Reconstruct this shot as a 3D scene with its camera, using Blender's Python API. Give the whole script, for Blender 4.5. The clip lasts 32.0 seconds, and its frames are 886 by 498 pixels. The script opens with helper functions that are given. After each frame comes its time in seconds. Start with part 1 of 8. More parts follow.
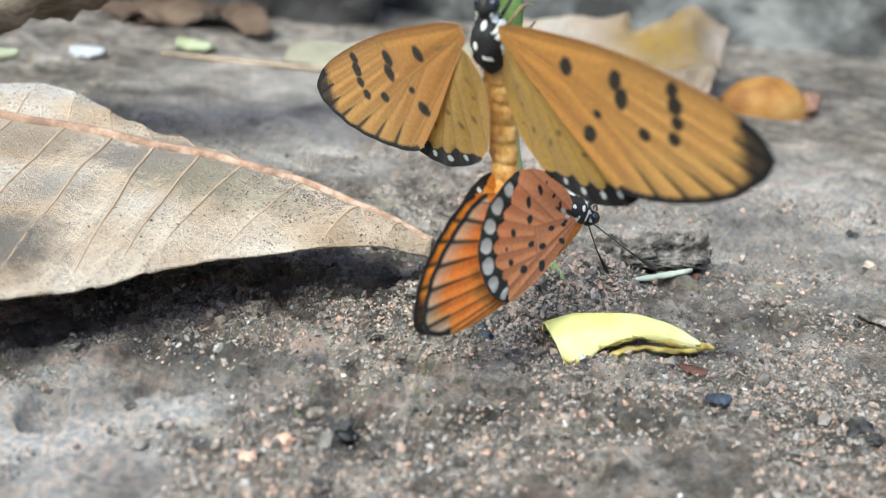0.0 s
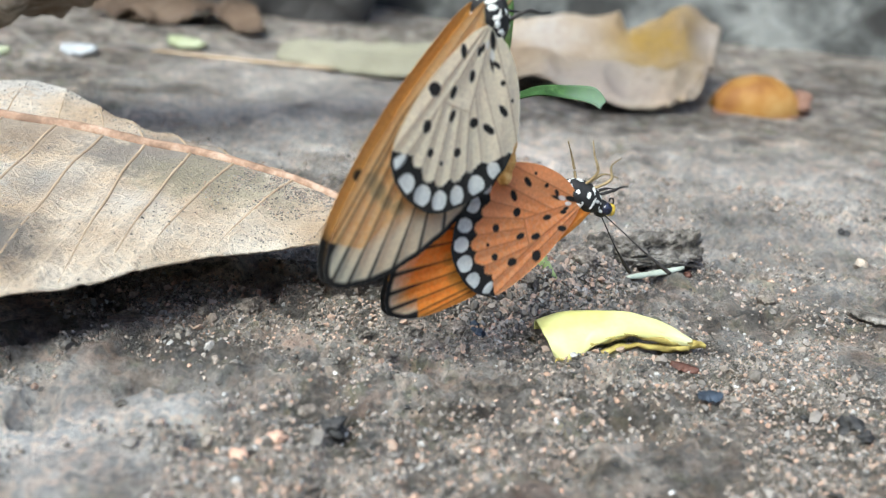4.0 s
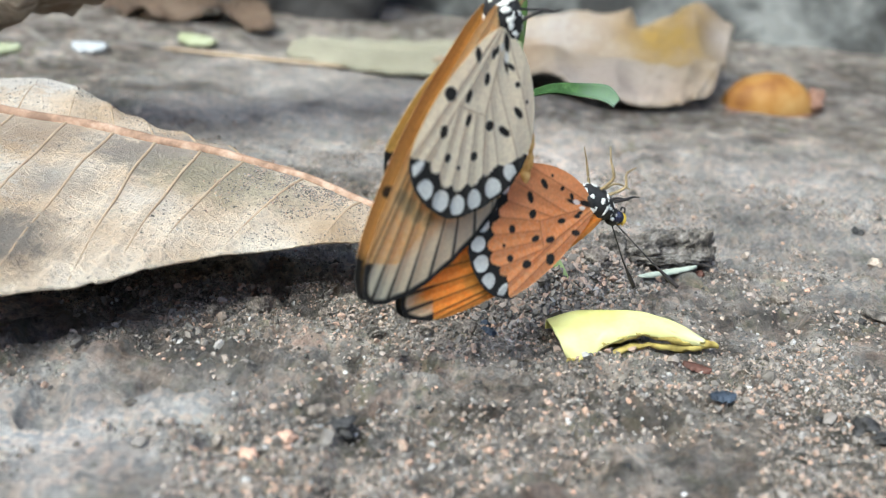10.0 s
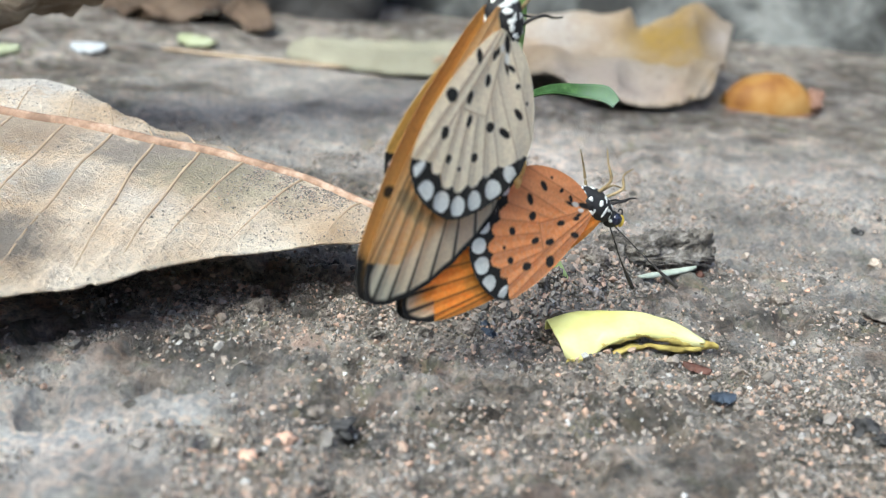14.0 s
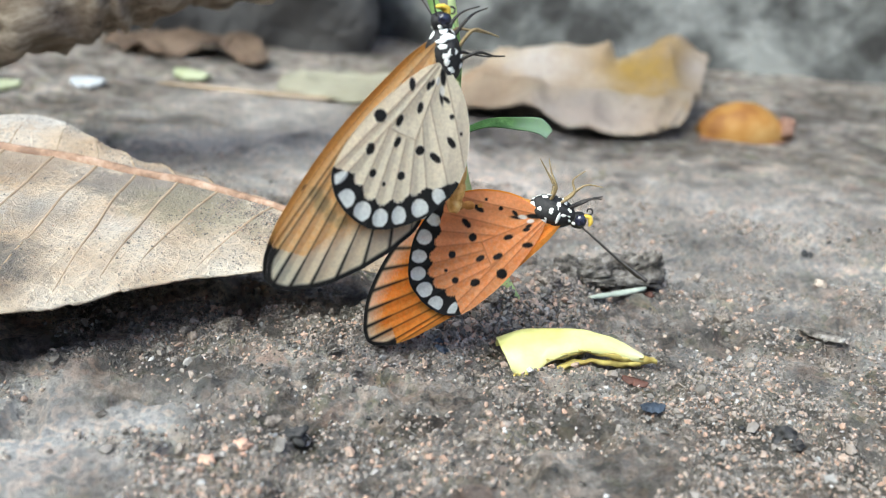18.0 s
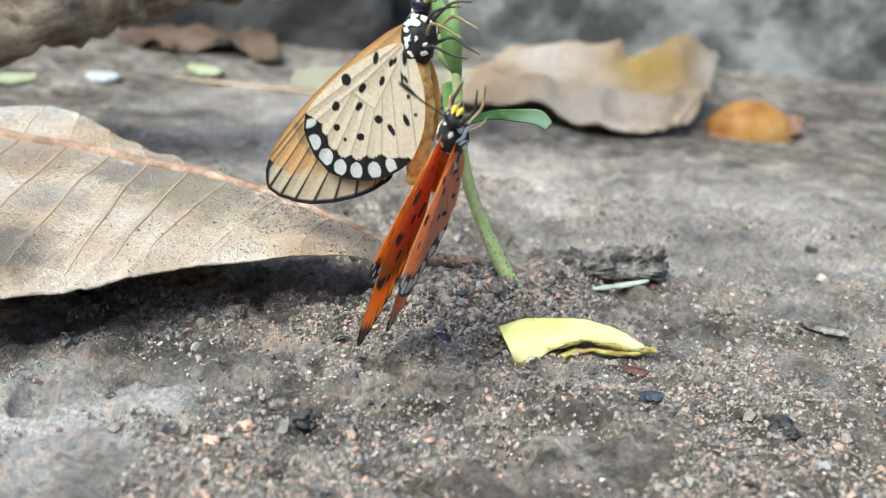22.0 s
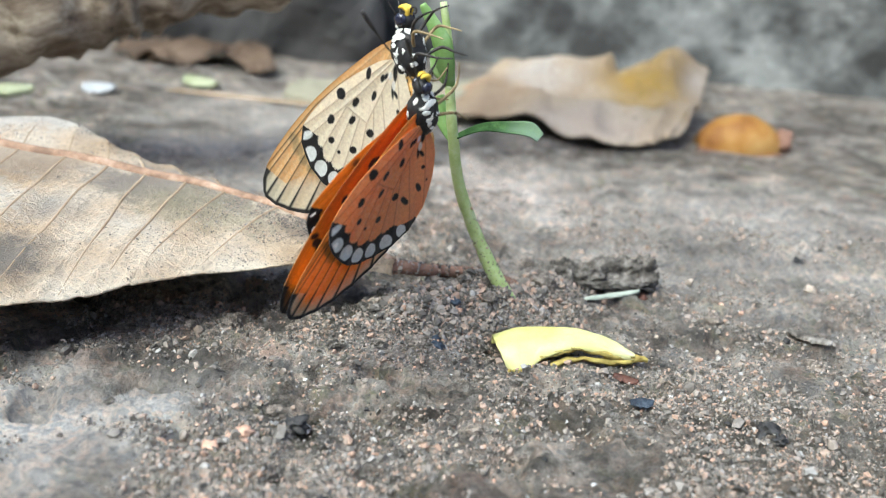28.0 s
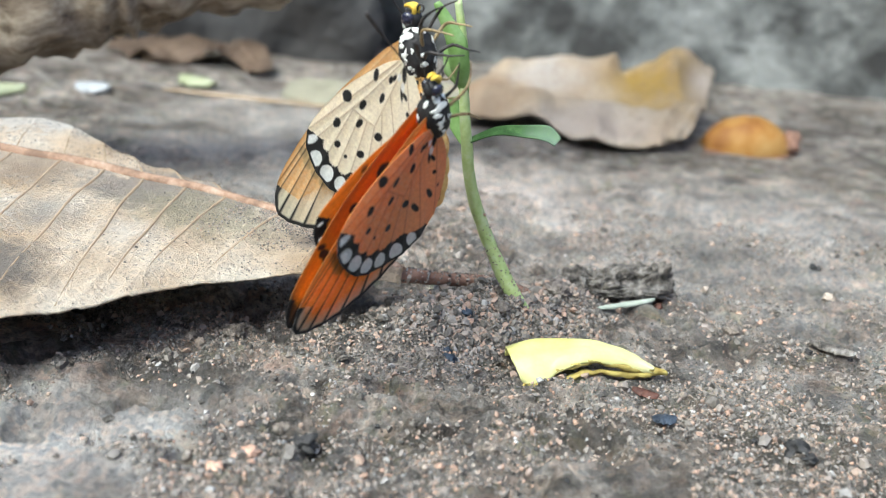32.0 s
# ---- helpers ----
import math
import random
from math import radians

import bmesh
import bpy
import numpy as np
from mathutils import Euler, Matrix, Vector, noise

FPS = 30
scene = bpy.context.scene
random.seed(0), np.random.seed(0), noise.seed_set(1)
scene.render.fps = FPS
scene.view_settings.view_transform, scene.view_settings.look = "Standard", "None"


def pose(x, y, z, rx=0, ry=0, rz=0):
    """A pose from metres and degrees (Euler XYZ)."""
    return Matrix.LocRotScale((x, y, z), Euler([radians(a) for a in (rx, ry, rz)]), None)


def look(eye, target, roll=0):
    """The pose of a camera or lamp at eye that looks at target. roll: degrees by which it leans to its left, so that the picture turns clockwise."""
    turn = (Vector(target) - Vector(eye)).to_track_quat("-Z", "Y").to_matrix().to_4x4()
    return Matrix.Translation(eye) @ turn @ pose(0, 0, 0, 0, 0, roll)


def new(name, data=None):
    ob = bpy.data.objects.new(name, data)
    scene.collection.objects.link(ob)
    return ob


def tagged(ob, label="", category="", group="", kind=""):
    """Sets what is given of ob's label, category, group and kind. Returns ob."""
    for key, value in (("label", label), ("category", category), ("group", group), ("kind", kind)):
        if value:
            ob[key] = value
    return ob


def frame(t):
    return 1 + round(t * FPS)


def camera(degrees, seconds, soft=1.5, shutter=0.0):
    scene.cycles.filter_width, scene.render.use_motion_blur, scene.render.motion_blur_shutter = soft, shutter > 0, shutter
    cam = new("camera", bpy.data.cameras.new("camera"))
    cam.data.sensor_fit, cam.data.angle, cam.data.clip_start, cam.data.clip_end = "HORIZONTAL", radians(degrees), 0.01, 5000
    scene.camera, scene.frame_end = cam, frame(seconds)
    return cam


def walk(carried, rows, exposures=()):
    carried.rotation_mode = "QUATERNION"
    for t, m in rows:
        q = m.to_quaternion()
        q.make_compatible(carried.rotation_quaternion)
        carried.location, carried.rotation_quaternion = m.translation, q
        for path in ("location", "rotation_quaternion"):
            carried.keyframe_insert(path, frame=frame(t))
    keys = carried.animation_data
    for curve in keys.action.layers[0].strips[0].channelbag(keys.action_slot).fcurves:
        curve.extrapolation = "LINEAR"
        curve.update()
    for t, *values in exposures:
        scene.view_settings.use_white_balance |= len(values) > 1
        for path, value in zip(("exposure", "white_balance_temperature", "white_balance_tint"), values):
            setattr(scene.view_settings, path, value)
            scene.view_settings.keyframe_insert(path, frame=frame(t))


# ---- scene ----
cam = camera(48, 32.0, 1.0, 0.3)
PATH = [
    (0, look((0.02009, 0.02059, 0.05188), (0.00232, 0.11221, 0.01598), 4.598)),
    (0.5, look((0.02004, 0.02059, 0.05176), (0.00255, 0.11229, 0.01591), 4.632)),
    (1, look((0.02014, 0.02072, 0.05175), (0.00282, 0.11242, 0.01583), 4.655)),
    (1.5, look((0.02009, 0.02075, 0.05174), (0.003, 0.1125, 0.01582), 4.733)),
    (2, look((0.02018, 0.02086, 0.05172), (0.00311, 0.1126, 0.01577), 4.704)),
    (2.5, look((0.02024, 0.02079, 0.05171), (0.00321, 0.11253, 0.01576), 4.707)),
    (3, look((0.02026, 0.02069, 0.05176), (0.00321, 0.11242, 0.01577), 4.78)),
    (3.5, look((0.02022, 0.02073, 0.05172), (0.00319, 0.11247, 0.01574), 4.786)),
    (5.5, look((0.02028, 0.02048, 0.05175), (0.00287, 0.11215, 0.01579), 4.727)),
    (6, look((0.0202, 0.02047, 0.0517), (0.00275, 0.11214, 0.01575), 4.725)),
    (6.5, look((0.02028, 0.02031, 0.05181), (0.00269, 0.11194, 0.01584), 4.706)),
    (7, look((0.02019, 0.0204, 0.05177), (0.00252, 0.11201, 0.01577), 4.691)),
    (7.5, look((0.02004, 0.02039, 0.05171), (0.00241, 0.11201, 0.01573), 4.738)),
    (8, look((0.02001, 0.02049, 0.05174), (0.00241, 0.11211, 0.01572), 4.688)),
    (8.5, look((0.01987, 0.02145, 0.05145), (0.00194, 0.11289, 0.01515), 4.706)),
    (9, look((0.02004, 0.02137, 0.05142), (0.00196, 0.1128, 0.0152), 4.63)),
    (9.5, look((0.02002, 0.02132, 0.0515), (0.00199, 0.11275, 0.01524), 4.659)),
    (10, look((0.02, 0.02131, 0.05159), (0.00198, 0.11275, 0.01533), 4.657)),
    (10.5, look((0.02007, 0.02128, 0.05165), (0.00198, 0.11269, 0.01537), 4.638)),
    (11, look((0.01996, 0.02152, 0.0516), (0.0019, 0.11292, 0.01529), 4.609)),
    (11.5, look((0.02009, 0.02125, 0.05163), (0.002, 0.11267, 0.01536), 4.648)),
    (12, look((0.01993, 0.02141, 0.05157), (0.002, 0.11289, 0.01537), 4.63)),
    (12.5, look((0.01993, 0.02152, 0.05159), (0.00201, 0.11298, 0.01534), 4.603)),
    (13, look((0.02006, 0.02153, 0.05162), (0.00209, 0.11298, 0.01536), 4.572)),
    (13.5, look((0.01998, 0.02132, 0.05161), (0.00202, 0.11278, 0.01538), 4.647)),
    (14, look((0.01997, 0.02144, 0.05164), (0.00199, 0.11289, 0.01539), 4.607)),
    (14.5, look((0.02014, 0.02126, 0.05163), (0.00212, 0.11277, 0.01555), 4.57)),
    (16.5, look((0.0231, 0.01741, 0.0538), (0.00426, 0.10966, 0.0201), 4.269)),
    (17, look((0.02373, 0.01718, 0.0539), (0.00479, 0.10944, 0.02029), 4.217)),
    (17.5, look((0.02763, 0.01547, 0.0545), (0.00819, 0.10758, 0.02077), 4.097)),
    (18, look((0.02834, 0.01493, 0.05471), (0.00887, 0.10701, 0.0209), 4.057)),
    (18.5, look((0.02892, 0.01468, 0.05488), (0.00916, 0.10664, 0.02093), 3.957)),
    (19, look((0.02997, 0.01405, 0.055), (0.01016, 0.10599, 0.02102), 3.82)),
    (19.5, look((0.03159, 0.01262, 0.055), (0.01124, 0.10445, 0.02101), 3.821)),
    (20, look((0.03095, 0.01213, 0.05456), (0.01014, 0.10383, 0.02054), 4.35)),
    (20.5, look((0.03066, 0.01237, 0.05444), (0.00982, 0.10408, 0.02047), 4.327)),
    (21, look((0.03071, 0.01246, 0.05443), (0.00976, 0.10418, 0.02051), 4.213)),
    (21.5, look((0.03052, 0.01269, 0.05438), (0.00958, 0.10443, 0.02054), 4.17)),
    (22, look((0.03019, 0.0129, 0.05426), (0.00935, 0.10465, 0.02039), 4.249)),
    (22.5, look((0.03015, 0.01282, 0.0541), (0.00917, 0.10457, 0.02031), 4.397)),
    (23, look((0.03004, 0.01285, 0.0541), (0.00915, 0.10463, 0.02035), 4.45)),
    (23.5, look((0.02982, 0.01282, 0.05384), (0.00902, 0.10469, 0.02027), 4.536)),
    (24, look((0.02997, 0.01248, 0.05397), (0.00913, 0.10436, 0.02044), 4.523)),
    (24.5, look((0.02974, 0.0129, 0.05374), (0.009, 0.10485, 0.02034), 4.6)),
    (25, look((0.02999, 0.01284, 0.05379), (0.00925, 0.10481, 0.02047), 4.555)),
    (25.5, look((0.02965, 0.01281, 0.05388), (0.00923, 0.10485, 0.02054), 4.673)),
    (27.5, look((0.03026, 0.01116, 0.05436), (0.01013, 0.10353, 0.02175), 4.603)),
    (28, look((0.03028, 0.0108, 0.05457), (0.0101, 0.10315, 0.02194), 4.593)),
    (28.5, look((0.0301, 0.01117, 0.05455), (0.00999, 0.10353, 0.0219), 4.597)),
    (29, look((0.02977, 0.01184, 0.05438), (0.00969, 0.10423, 0.02179), 4.547)),
    (29.5, look((0.02927, 0.0126, 0.05416), (0.00935, 0.10503, 0.0216), 4.62)),
    (30, look((0.02918, 0.01274, 0.05412), (0.00932, 0.10518, 0.02155), 4.577)),
    (30.5, look((0.02897, 0.01319, 0.05424), (0.00921, 0.10561, 0.02156), 4.524)),
    (31, look((0.02788, 0.01466, 0.05388), (0.0083, 0.10709, 0.02111), 4.626)),
    (31.5, look((0.02759, 0.0148, 0.05405), (0.00813, 0.10724, 0.02126), 4.64)),
    (32, look((0.02676, 0.01516, 0.05391), (0.00734, 0.10765, 0.02122), 4.789)),
]
walk(cam, PATH)

# ---- world and light ----
cam.data.dof.use_dof = True
cam.data.dof.focus_distance = 0.122
cam.data.dof.aperture_fstop = 26.0

world = bpy.data.worlds.new("world")
scene.world = world
world.use_nodes = True
wn = world.node_tree
sky = wn.nodes.new("ShaderNodeTexSky")
sky.sky_type, sky.sun_disc = "NISHITA", False
sky.sun_elevation, sky.sun_rotation = radians(55), radians(209)
sky.air_density, sky.dust_density, sky.ozone_density = 1.0, 2.0, 0.7
wn.nodes["Background"].inputs["Strength"].default_value = 0.135
wn.links.new(sky.outputs[0], wn.nodes["Background"].inputs["Color"])
sun = new("sun", bpy.data.lights.new("sun", "SUN"))
sun.data.energy, sun.data.angle, sun.data.color = 1.58, radians(40), (0.865, 1.0, 0.935)
sun.matrix_world = look((-0.5, -0.75, 1.47), (0, 0.15, 0))
scene.view_settings.exposure = 1.72


# ---- material helpers ----
def nodes_of(name):
    m = bpy.data.materials.new(name)
    m.use_nodes = True
    return m, m.node_tree, m.node_tree.nodes["Principled BSDF"]


def coords(nt, kind="Object", scale=(1, 1, 1)):
    tc, mp = nt.nodes.new("ShaderNodeTexCoord"), nt.nodes.new("ShaderNodeMapping")
    mp.inputs["Scale"].default_value = scale
    nt.links.new(tc.outputs[kind], mp.inputs["Vector"])
    return mp.outputs[0]


def noise_tex(nt, vec, scale, detail=4.0, rough=0.55):
    n = nt.nodes.new("ShaderNodeTexNoise")
    n.inputs["Scale"].default_value, n.inputs["Detail"].default_value, n.inputs["Roughness"].default_value = scale, detail, rough
    nt.links.new(vec, n.inputs["Vector"])
    return n.outputs["Fac"]


def ramp(nt, fac, stops):
    r = nt.nodes.new("ShaderNodeValToRGB")
    while len(r.color_ramp.elements) < len(stops):
        r.color_ramp.elements.new(0.5)
    for el, (p, c) in zip(r.color_ramp.elements, stops):
        el.position, el.color = p, (*c, 1)
    nt.links.new(fac, r.inputs[0])
    return r.outputs[0]


def mix(nt, fac, a, b, mode="MIX"):
    m = nt.nodes.new("ShaderNodeMix")
    m.data_type, m.blend_type = "RGBA", mode
    for sock, v in ((m.inputs[0], fac), (m.inputs[6], a), (m.inputs[7], b)):
        if isinstance(v, (int, float)):
            sock.default_value = v
        elif isinstance(v, tuple):
            sock.default_value = (*v, 1)
        else:
            nt.links.new(v, sock)
    return m.outputs[2]


def bump(nt, bsdf, height, strength, distance):
    b = nt.nodes.new("ShaderNodeBump")
    b.inputs["Strength"].default_value, b.inputs["Distance"].default_value = strength, distance
    nt.links.new(height, b.inputs["Height"])
    nt.links.new(b.outputs[0], bsdf.inputs["Normal"])


def patch(nt, v, c, centre, radius, colour, amount, ragged, stretch=(1, 1, 1), hard=0.6):
    """A patch of colour with a ragged edge round a place; ragged is a noise output."""
    g = nt.nodes.new("ShaderNodeVectorMath")
    g.operation = "SUBTRACT"
    nt.links.new(v, g.inputs[0])
    g.inputs[1].default_value = centre
    k = nt.nodes.new("ShaderNodeVectorMath")
    k.operation = "MULTIPLY"
    nt.links.new(g.outputs[0], k.inputs[0])
    k.inputs[1].default_value = stretch
    n = nt.nodes.new("ShaderNodeVectorMath")
    n.operation = "LENGTH"
    nt.links.new(k.outputs[0], n.inputs[0])
    e = nt.nodes.new("ShaderNodeMath")
    e.operation = "MULTIPLY_ADD"
    nt.links.new(ragged, e.inputs[0])
    e.inputs[1].default_value = 2.4 * radius
    nt.links.new(n.outputs["Value"], e.inputs[2])
    q = ramp(nt, e.outputs[0], [(radius * (2.3 - hard), (amount,) * 3), (radius * 2.3, (0, 0, 0))])
    return mix(nt, q, c, colour)


def plain(name, stops, scale, rough=0.7, relief=0.3, depth=0.0002, spec=0.3, trans=0.0):
    """A surface whose colour wanders between stops, with fine relief."""
    m, nt, b = nodes_of(name)
    v = coords(nt)
    f = noise_tex(nt, v, scale, 6, 0.62)
    col = ramp(nt, f, stops)
    nt.links.new(col, b.inputs["Base Color"])
    b.inputs["Roughness"].default_value = rough
    b.inputs["Specular IOR Level"].default_value = spec
    if relief:
        bump(nt, b, noise_tex(nt, v, scale * 3.1, 5, 0.6), relief, depth)
    if trans:
        through_light(m, nt, b, col, trans)
    return m


def through_light(m, nt, b, col, amount):
    tr, mx = nt.nodes.new("ShaderNodeBsdfTranslucent"), nt.nodes.new("ShaderNodeMixShader")
    nt.links.new(col, tr.inputs["Color"])
    mx.inputs[0].default_value = amount
    nt.links.new(b.outputs[0], mx.inputs[1])
    nt.links.new(tr.outputs[0], mx.inputs[2])
    nt.links.new(mx.outputs[0], nt.nodes["Material Output"].inputs["Surface"])


def soil_material():
    m, nt, b = nodes_of("soil")
    v = coords(nt)
    big = noise_tex(nt, v, 42, 6, 0.62)
    mid = noise_tex(nt, v, 260, 9, 0.75)
    fine = noise_tex(nt, v, 1500, 6, 0.8)
    speck = noise_tex(nt, v, 3600, 3, 0.7)
    # Darkest stop: dark crumbs, and crevice shade put into the soil colour.
    base = ramp(nt, mid, [(0.35, (0.055, 0.048, 0.042)), (0.45, (0.22, 0.203, 0.185)), (0.53, (0.4, 0.375, 0.35)), (0.66, (0.56, 0.545, 0.52))])
    green = noise_tex(nt, v, 75, 5, 0.65)
    base = mix(nt, ramp(nt, green, [(0.56, (0, 0, 0)), (0.7, (0.5, 0.5, 0.5))]), base, (0.2, 0.215, 0.14))
    rust = noise_tex(nt, v, 130, 5, 0.65)
    base = mix(nt, ramp(nt, rust, [(0.54, (0, 0, 0)), (0.7, (0.4, 0.4, 0.4))]), base, (0.34, 0.26, 0.21))
    for scale, colour in ((95, (0.3, 0.32, 0.335)), (150, (0.4, 0.29, 0.25)), (210, (0.21, 0.225, 0.13))):
        base = mix(nt, ramp(nt, noise_tex(nt, v, scale, 4, 0.6), [(0.55, (0, 0, 0)), (0.66, (0.55, 0.55, 0.55))]), base, colour)
    tone = ramp(nt, big, [(0.36, (0.5, 0.48, 0.46)), (0.48, (0.94, 0.92, 0.9)), (0.62, (1.35, 1.34, 1.32))])
    c = mix(nt, 1.0, base, tone, "MULTIPLY")
    mottle = noise_tex(nt, v, 115, 4, 0.6)
    c = mix(nt, 1.0, c, ramp(nt, mottle, [(0.36, (0.5, 0.49, 0.48)), (0.5, (1.0, 1.0, 1.0)), (0.64, (1.45, 1.45, 1.44))]), "MULTIPLY")
    clay = mix(nt, 0.5, (0.82, 0.81, 0.79), tone, "MULTIPLY")
    pinkish = mix(nt, 0.35, (0.95, 0.87, 0.82), tone, "MULTIPLY")
    for centre, radius, amount, colour in (
            ((-0.03, 0.089, 0), 0.017, 0.9, clay), ((-0.02, 0.099, 0), 0.009, 0.7, clay),
            # pinkish pales a spot beyond the seedling, clay the ground around it
            ((-0.003, 0.207, 0), 0.026, 0.95, pinkish), ((0.05, 0.2, 0), 0.05, 0.55, clay), ((-0.035, 0.195, 0), 0.025, 0.5, clay), ((0.03, 0.17, 0), 0.02, 0.4, clay), ((0.075, 0.15, 0), 0.016, 0.4, clay), ((-0.06, 0.2, 0), 0.03, 0.5, clay), ((-0.06, 0.245, 0), 0.05, 0.6, clay),
            ((0.042, 0.138, 0), 0.007, 0.5, clay),
            # browner patches darken the front right and the soil under the leaf
            ((0.058, 0.1, 0), 0.03, 0.8, (0.14, 0.127, 0.11)), ((0.034, 0.1, 0), 0.02, 0.5, (0.15, 0.135, 0.115)), ((0.047, 0.12, 0), 0.02, 0.55, (0.15, 0.135, 0.115)), ((-0.02, 0.129, 0), 0.012, 0.35, (0.19, 0.165, 0.15)), ((0.06, 0.08, 0), 0.03, 0.5, (0.17, 0.155, 0.135))):
        c = patch(nt, v, c, centre, radius, colour, amount, rust, (1, 1, 1), 1.1)
    # The low stop paints more shade into the pits between grains.
    grain = ramp(nt, fine, [(0.33, (0.3, 0.28, 0.27)), (0.46, (0.9, 0.88, 0.86)), (0.62, (1.42, 1.4, 1.37))])
    c = mix(nt, 0.62, c, grain, "MULTIPLY")
    vor = nt.nodes.new("ShaderNodeTexVoronoi")
    vor.inputs["Scale"].default_value = 1100
    nt.links.new(v, vor.inputs["Vector"])
    tint = ramp(nt, vor.outputs["Color"], [(0.1, (0.6, 0.6, 0.62)), (0.45, (1.0, 0.98, 0.96)), (0.72, (1.32, 1.1, 0.96)), (0.92, (1.22, 1.2, 1.18))])
    c = mix(nt, 0.65, c, tint, "MULTIPLY")
    nt.links.new(c, b.inputs["Base Color"])
    b.inputs["Roughness"].default_value = 0.75
    b.inputs["Specular IOR Level"].default_value = 0.35
    h = nt.nodes.new("ShaderNodeMath")
    h.operation = "ADD"
    nt.links.new(mid, h.inputs[0])
    nt.links.new(fine, h.inputs[1])
    h2 = nt.nodes.new("ShaderNodeMath")
    h2.operation = "MULTIPLY_ADD"
    nt.links.new(speck, h2.inputs[0])
    h2.inputs[1].default_value = 0.4
    nt.links.new(h.outputs[0], h2.inputs[2])
    bump(nt, b, h2.outputs[0], 1.0, 0.0022)
    return m


def grain_material():
    m, nt, b = nodes_of("sand_grain")
    g = nt.nodes.new("ShaderNodeNewGeometry")
    c = ramp(nt, g.outputs["Random Per Island"], [(0.0, (0.06, 0.054, 0.048)), (0.28, (0.14, 0.125, 0.11)), (0.52, (0.23, 0.203, 0.18)), (0.7, (0.32, 0.26, 0.215)), (0.84, (0.4, 0.255, 0.185)), (0.95, (0.27, 0.25, 0.236)), (1.0, (0.36, 0.35, 0.335))])
    v = coords(nt)
    c = mix(nt, 0.6, c, ramp(nt, noise_tex(nt, v, 1500, 3), [(0.3, (0.6, 0.58, 0.56)), (0.7, (1.2, 1.18, 1.15))]), "MULTIPLY")
    nt.links.new(c, b.inputs["Base Color"])
    b.inputs["Roughness"].default_value = 0.6
    return m


def wing_material(name, glow):
    """Scaled wing membrane: the pigment is stored per point of the wing."""
    m, nt, b = nodes_of(name)
    a = nt.nodes.new("ShaderNodeAttribute")
    a.attribute_name = "pigment"
    v = coords(nt)
    n = noise_tex(nt, v, 2600, 3, 0.7)
    c = mix(nt, 0.5, a.outputs["Color"], ramp(nt, n, [(0.3, (0.72, 0.7, 0.68)), (0.7, (1.15, 1.13, 1.1))]), "MULTIPLY")
    nt.links.new(c, b.inputs["Base Color"])
    b.inputs["Roughness"].default_value = 0.55
    b.inputs["Specular IOR Level"].default_value = 0.25
    b.inputs["Sheen Weight"].default_value = 0.3
    bump(nt, b, noise_tex(nt, v, 1400, 3), 0.25, 0.0001)
    through_light(m, nt, b, c, glow)
    return m


SOIL = soil_material()
GRAIN = grain_material()
WING_OCHRE = wing_material("ochre_wing", 0.56)
WING_ORANGE = wing_material("orange_wing", 0.56)
BLACK = plain("black_scales", [(0.3, (0.008, 0.008, 0.009)), (0.7, (0.03, 0.028, 0.027))], 2200, 0.6, 0.4, 0.0001)
WHITE = plain("white_scales", [(0.3, (0.62, 0.62, 0.56)), (0.7, (0.84, 0.84, 0.8))], 1800, 0.7, 0.4, 0.0001)
EYE = plain("compound_eye", [(0.35, (0.006, 0.006, 0.012)), (0.7, (0.03, 0.032, 0.06))], 3000, 0.18, 0.3, 0.00005, 0.6)
YELLOW = plain("yellow_hairs", [(0.3, (0.6, 0.36, 0.03)), (0.7, (0.8, 0.58, 0.1))], 1800, 0.7, 0.5, 0.0001)
LEG = plain("leg_cuticle", [(0.35, (0.16, 0.11, 0.05)), (0.7, (0.4, 0.3, 0.16))], 900, 0.5, 0.2, 0.0001)
DARKLEG = plain("dark_leg", [(0.35, (0.012, 0.011, 0.011)), (0.7, (0.06, 0.05, 0.045))], 900, 0.5, 0.2, 0.0001)
BELLY_OCHRE = plain("ochre_abdomen", [(0.36, (0.5, 0.24, 0.06)), (0.5, (0.74, 0.42, 0.13)), (0.66, (0.86, 0.58, 0.25))], 700, 0.6, 0.4, 0.0002, 0.3, 0.08)
BELLY_ORANGE = plain("orange_abdomen", [(0.3, (0.34, 0.13, 0.025)), (0.7, (0.62, 0.29, 0.07))], 800, 0.6, 0.4, 0.0002, 0.3, 0.08)
STEM = plain("green_stem", [(0.3, (0.38, 0.5, 0.17)), (0.52, (0.52, 0.64, 0.28)), (0.7, (0.64, 0.72, 0.45))], 500, 0.45, 0.25, 0.0001, 0.4, 0.15)
GREEN = plain("green_leaflet", [(0.3, (0.16, 0.3, 0.08)), (0.5, (0.27, 0.45, 0.15)), (0.7, (0.42, 0.58, 0.3))], 300, 0.4, 0.3, 0.0002, 0.45, 0.35)
PETAL = plain("yellow_petal", [(0.3, (0.62, 0.57, 0.15)), (0.5, (0.74, 0.71, 0.27)), (0.7, (0.8, 0.78, 0.42))], 90, 0.38, 0.15, 0.0002, 0.5, 0.2)
PETAL_RIM = plain("withered_rim", [(0.3, (0.25, 0.17, 0.04)), (0.6, (0.5, 0.4, 0.12)), (0.8, (0.66, 0.58, 0.22))], 500, 0.7, 0.6, 0.0003)
TWIG = plain("twig_bark", [(0.3, (0.14, 0.07, 0.05)), (0.6, (0.3, 0.17, 0.12)), (0.85, (0.42, 0.32, 0.26))], 350, 0.75, 0.6, 0.0003)


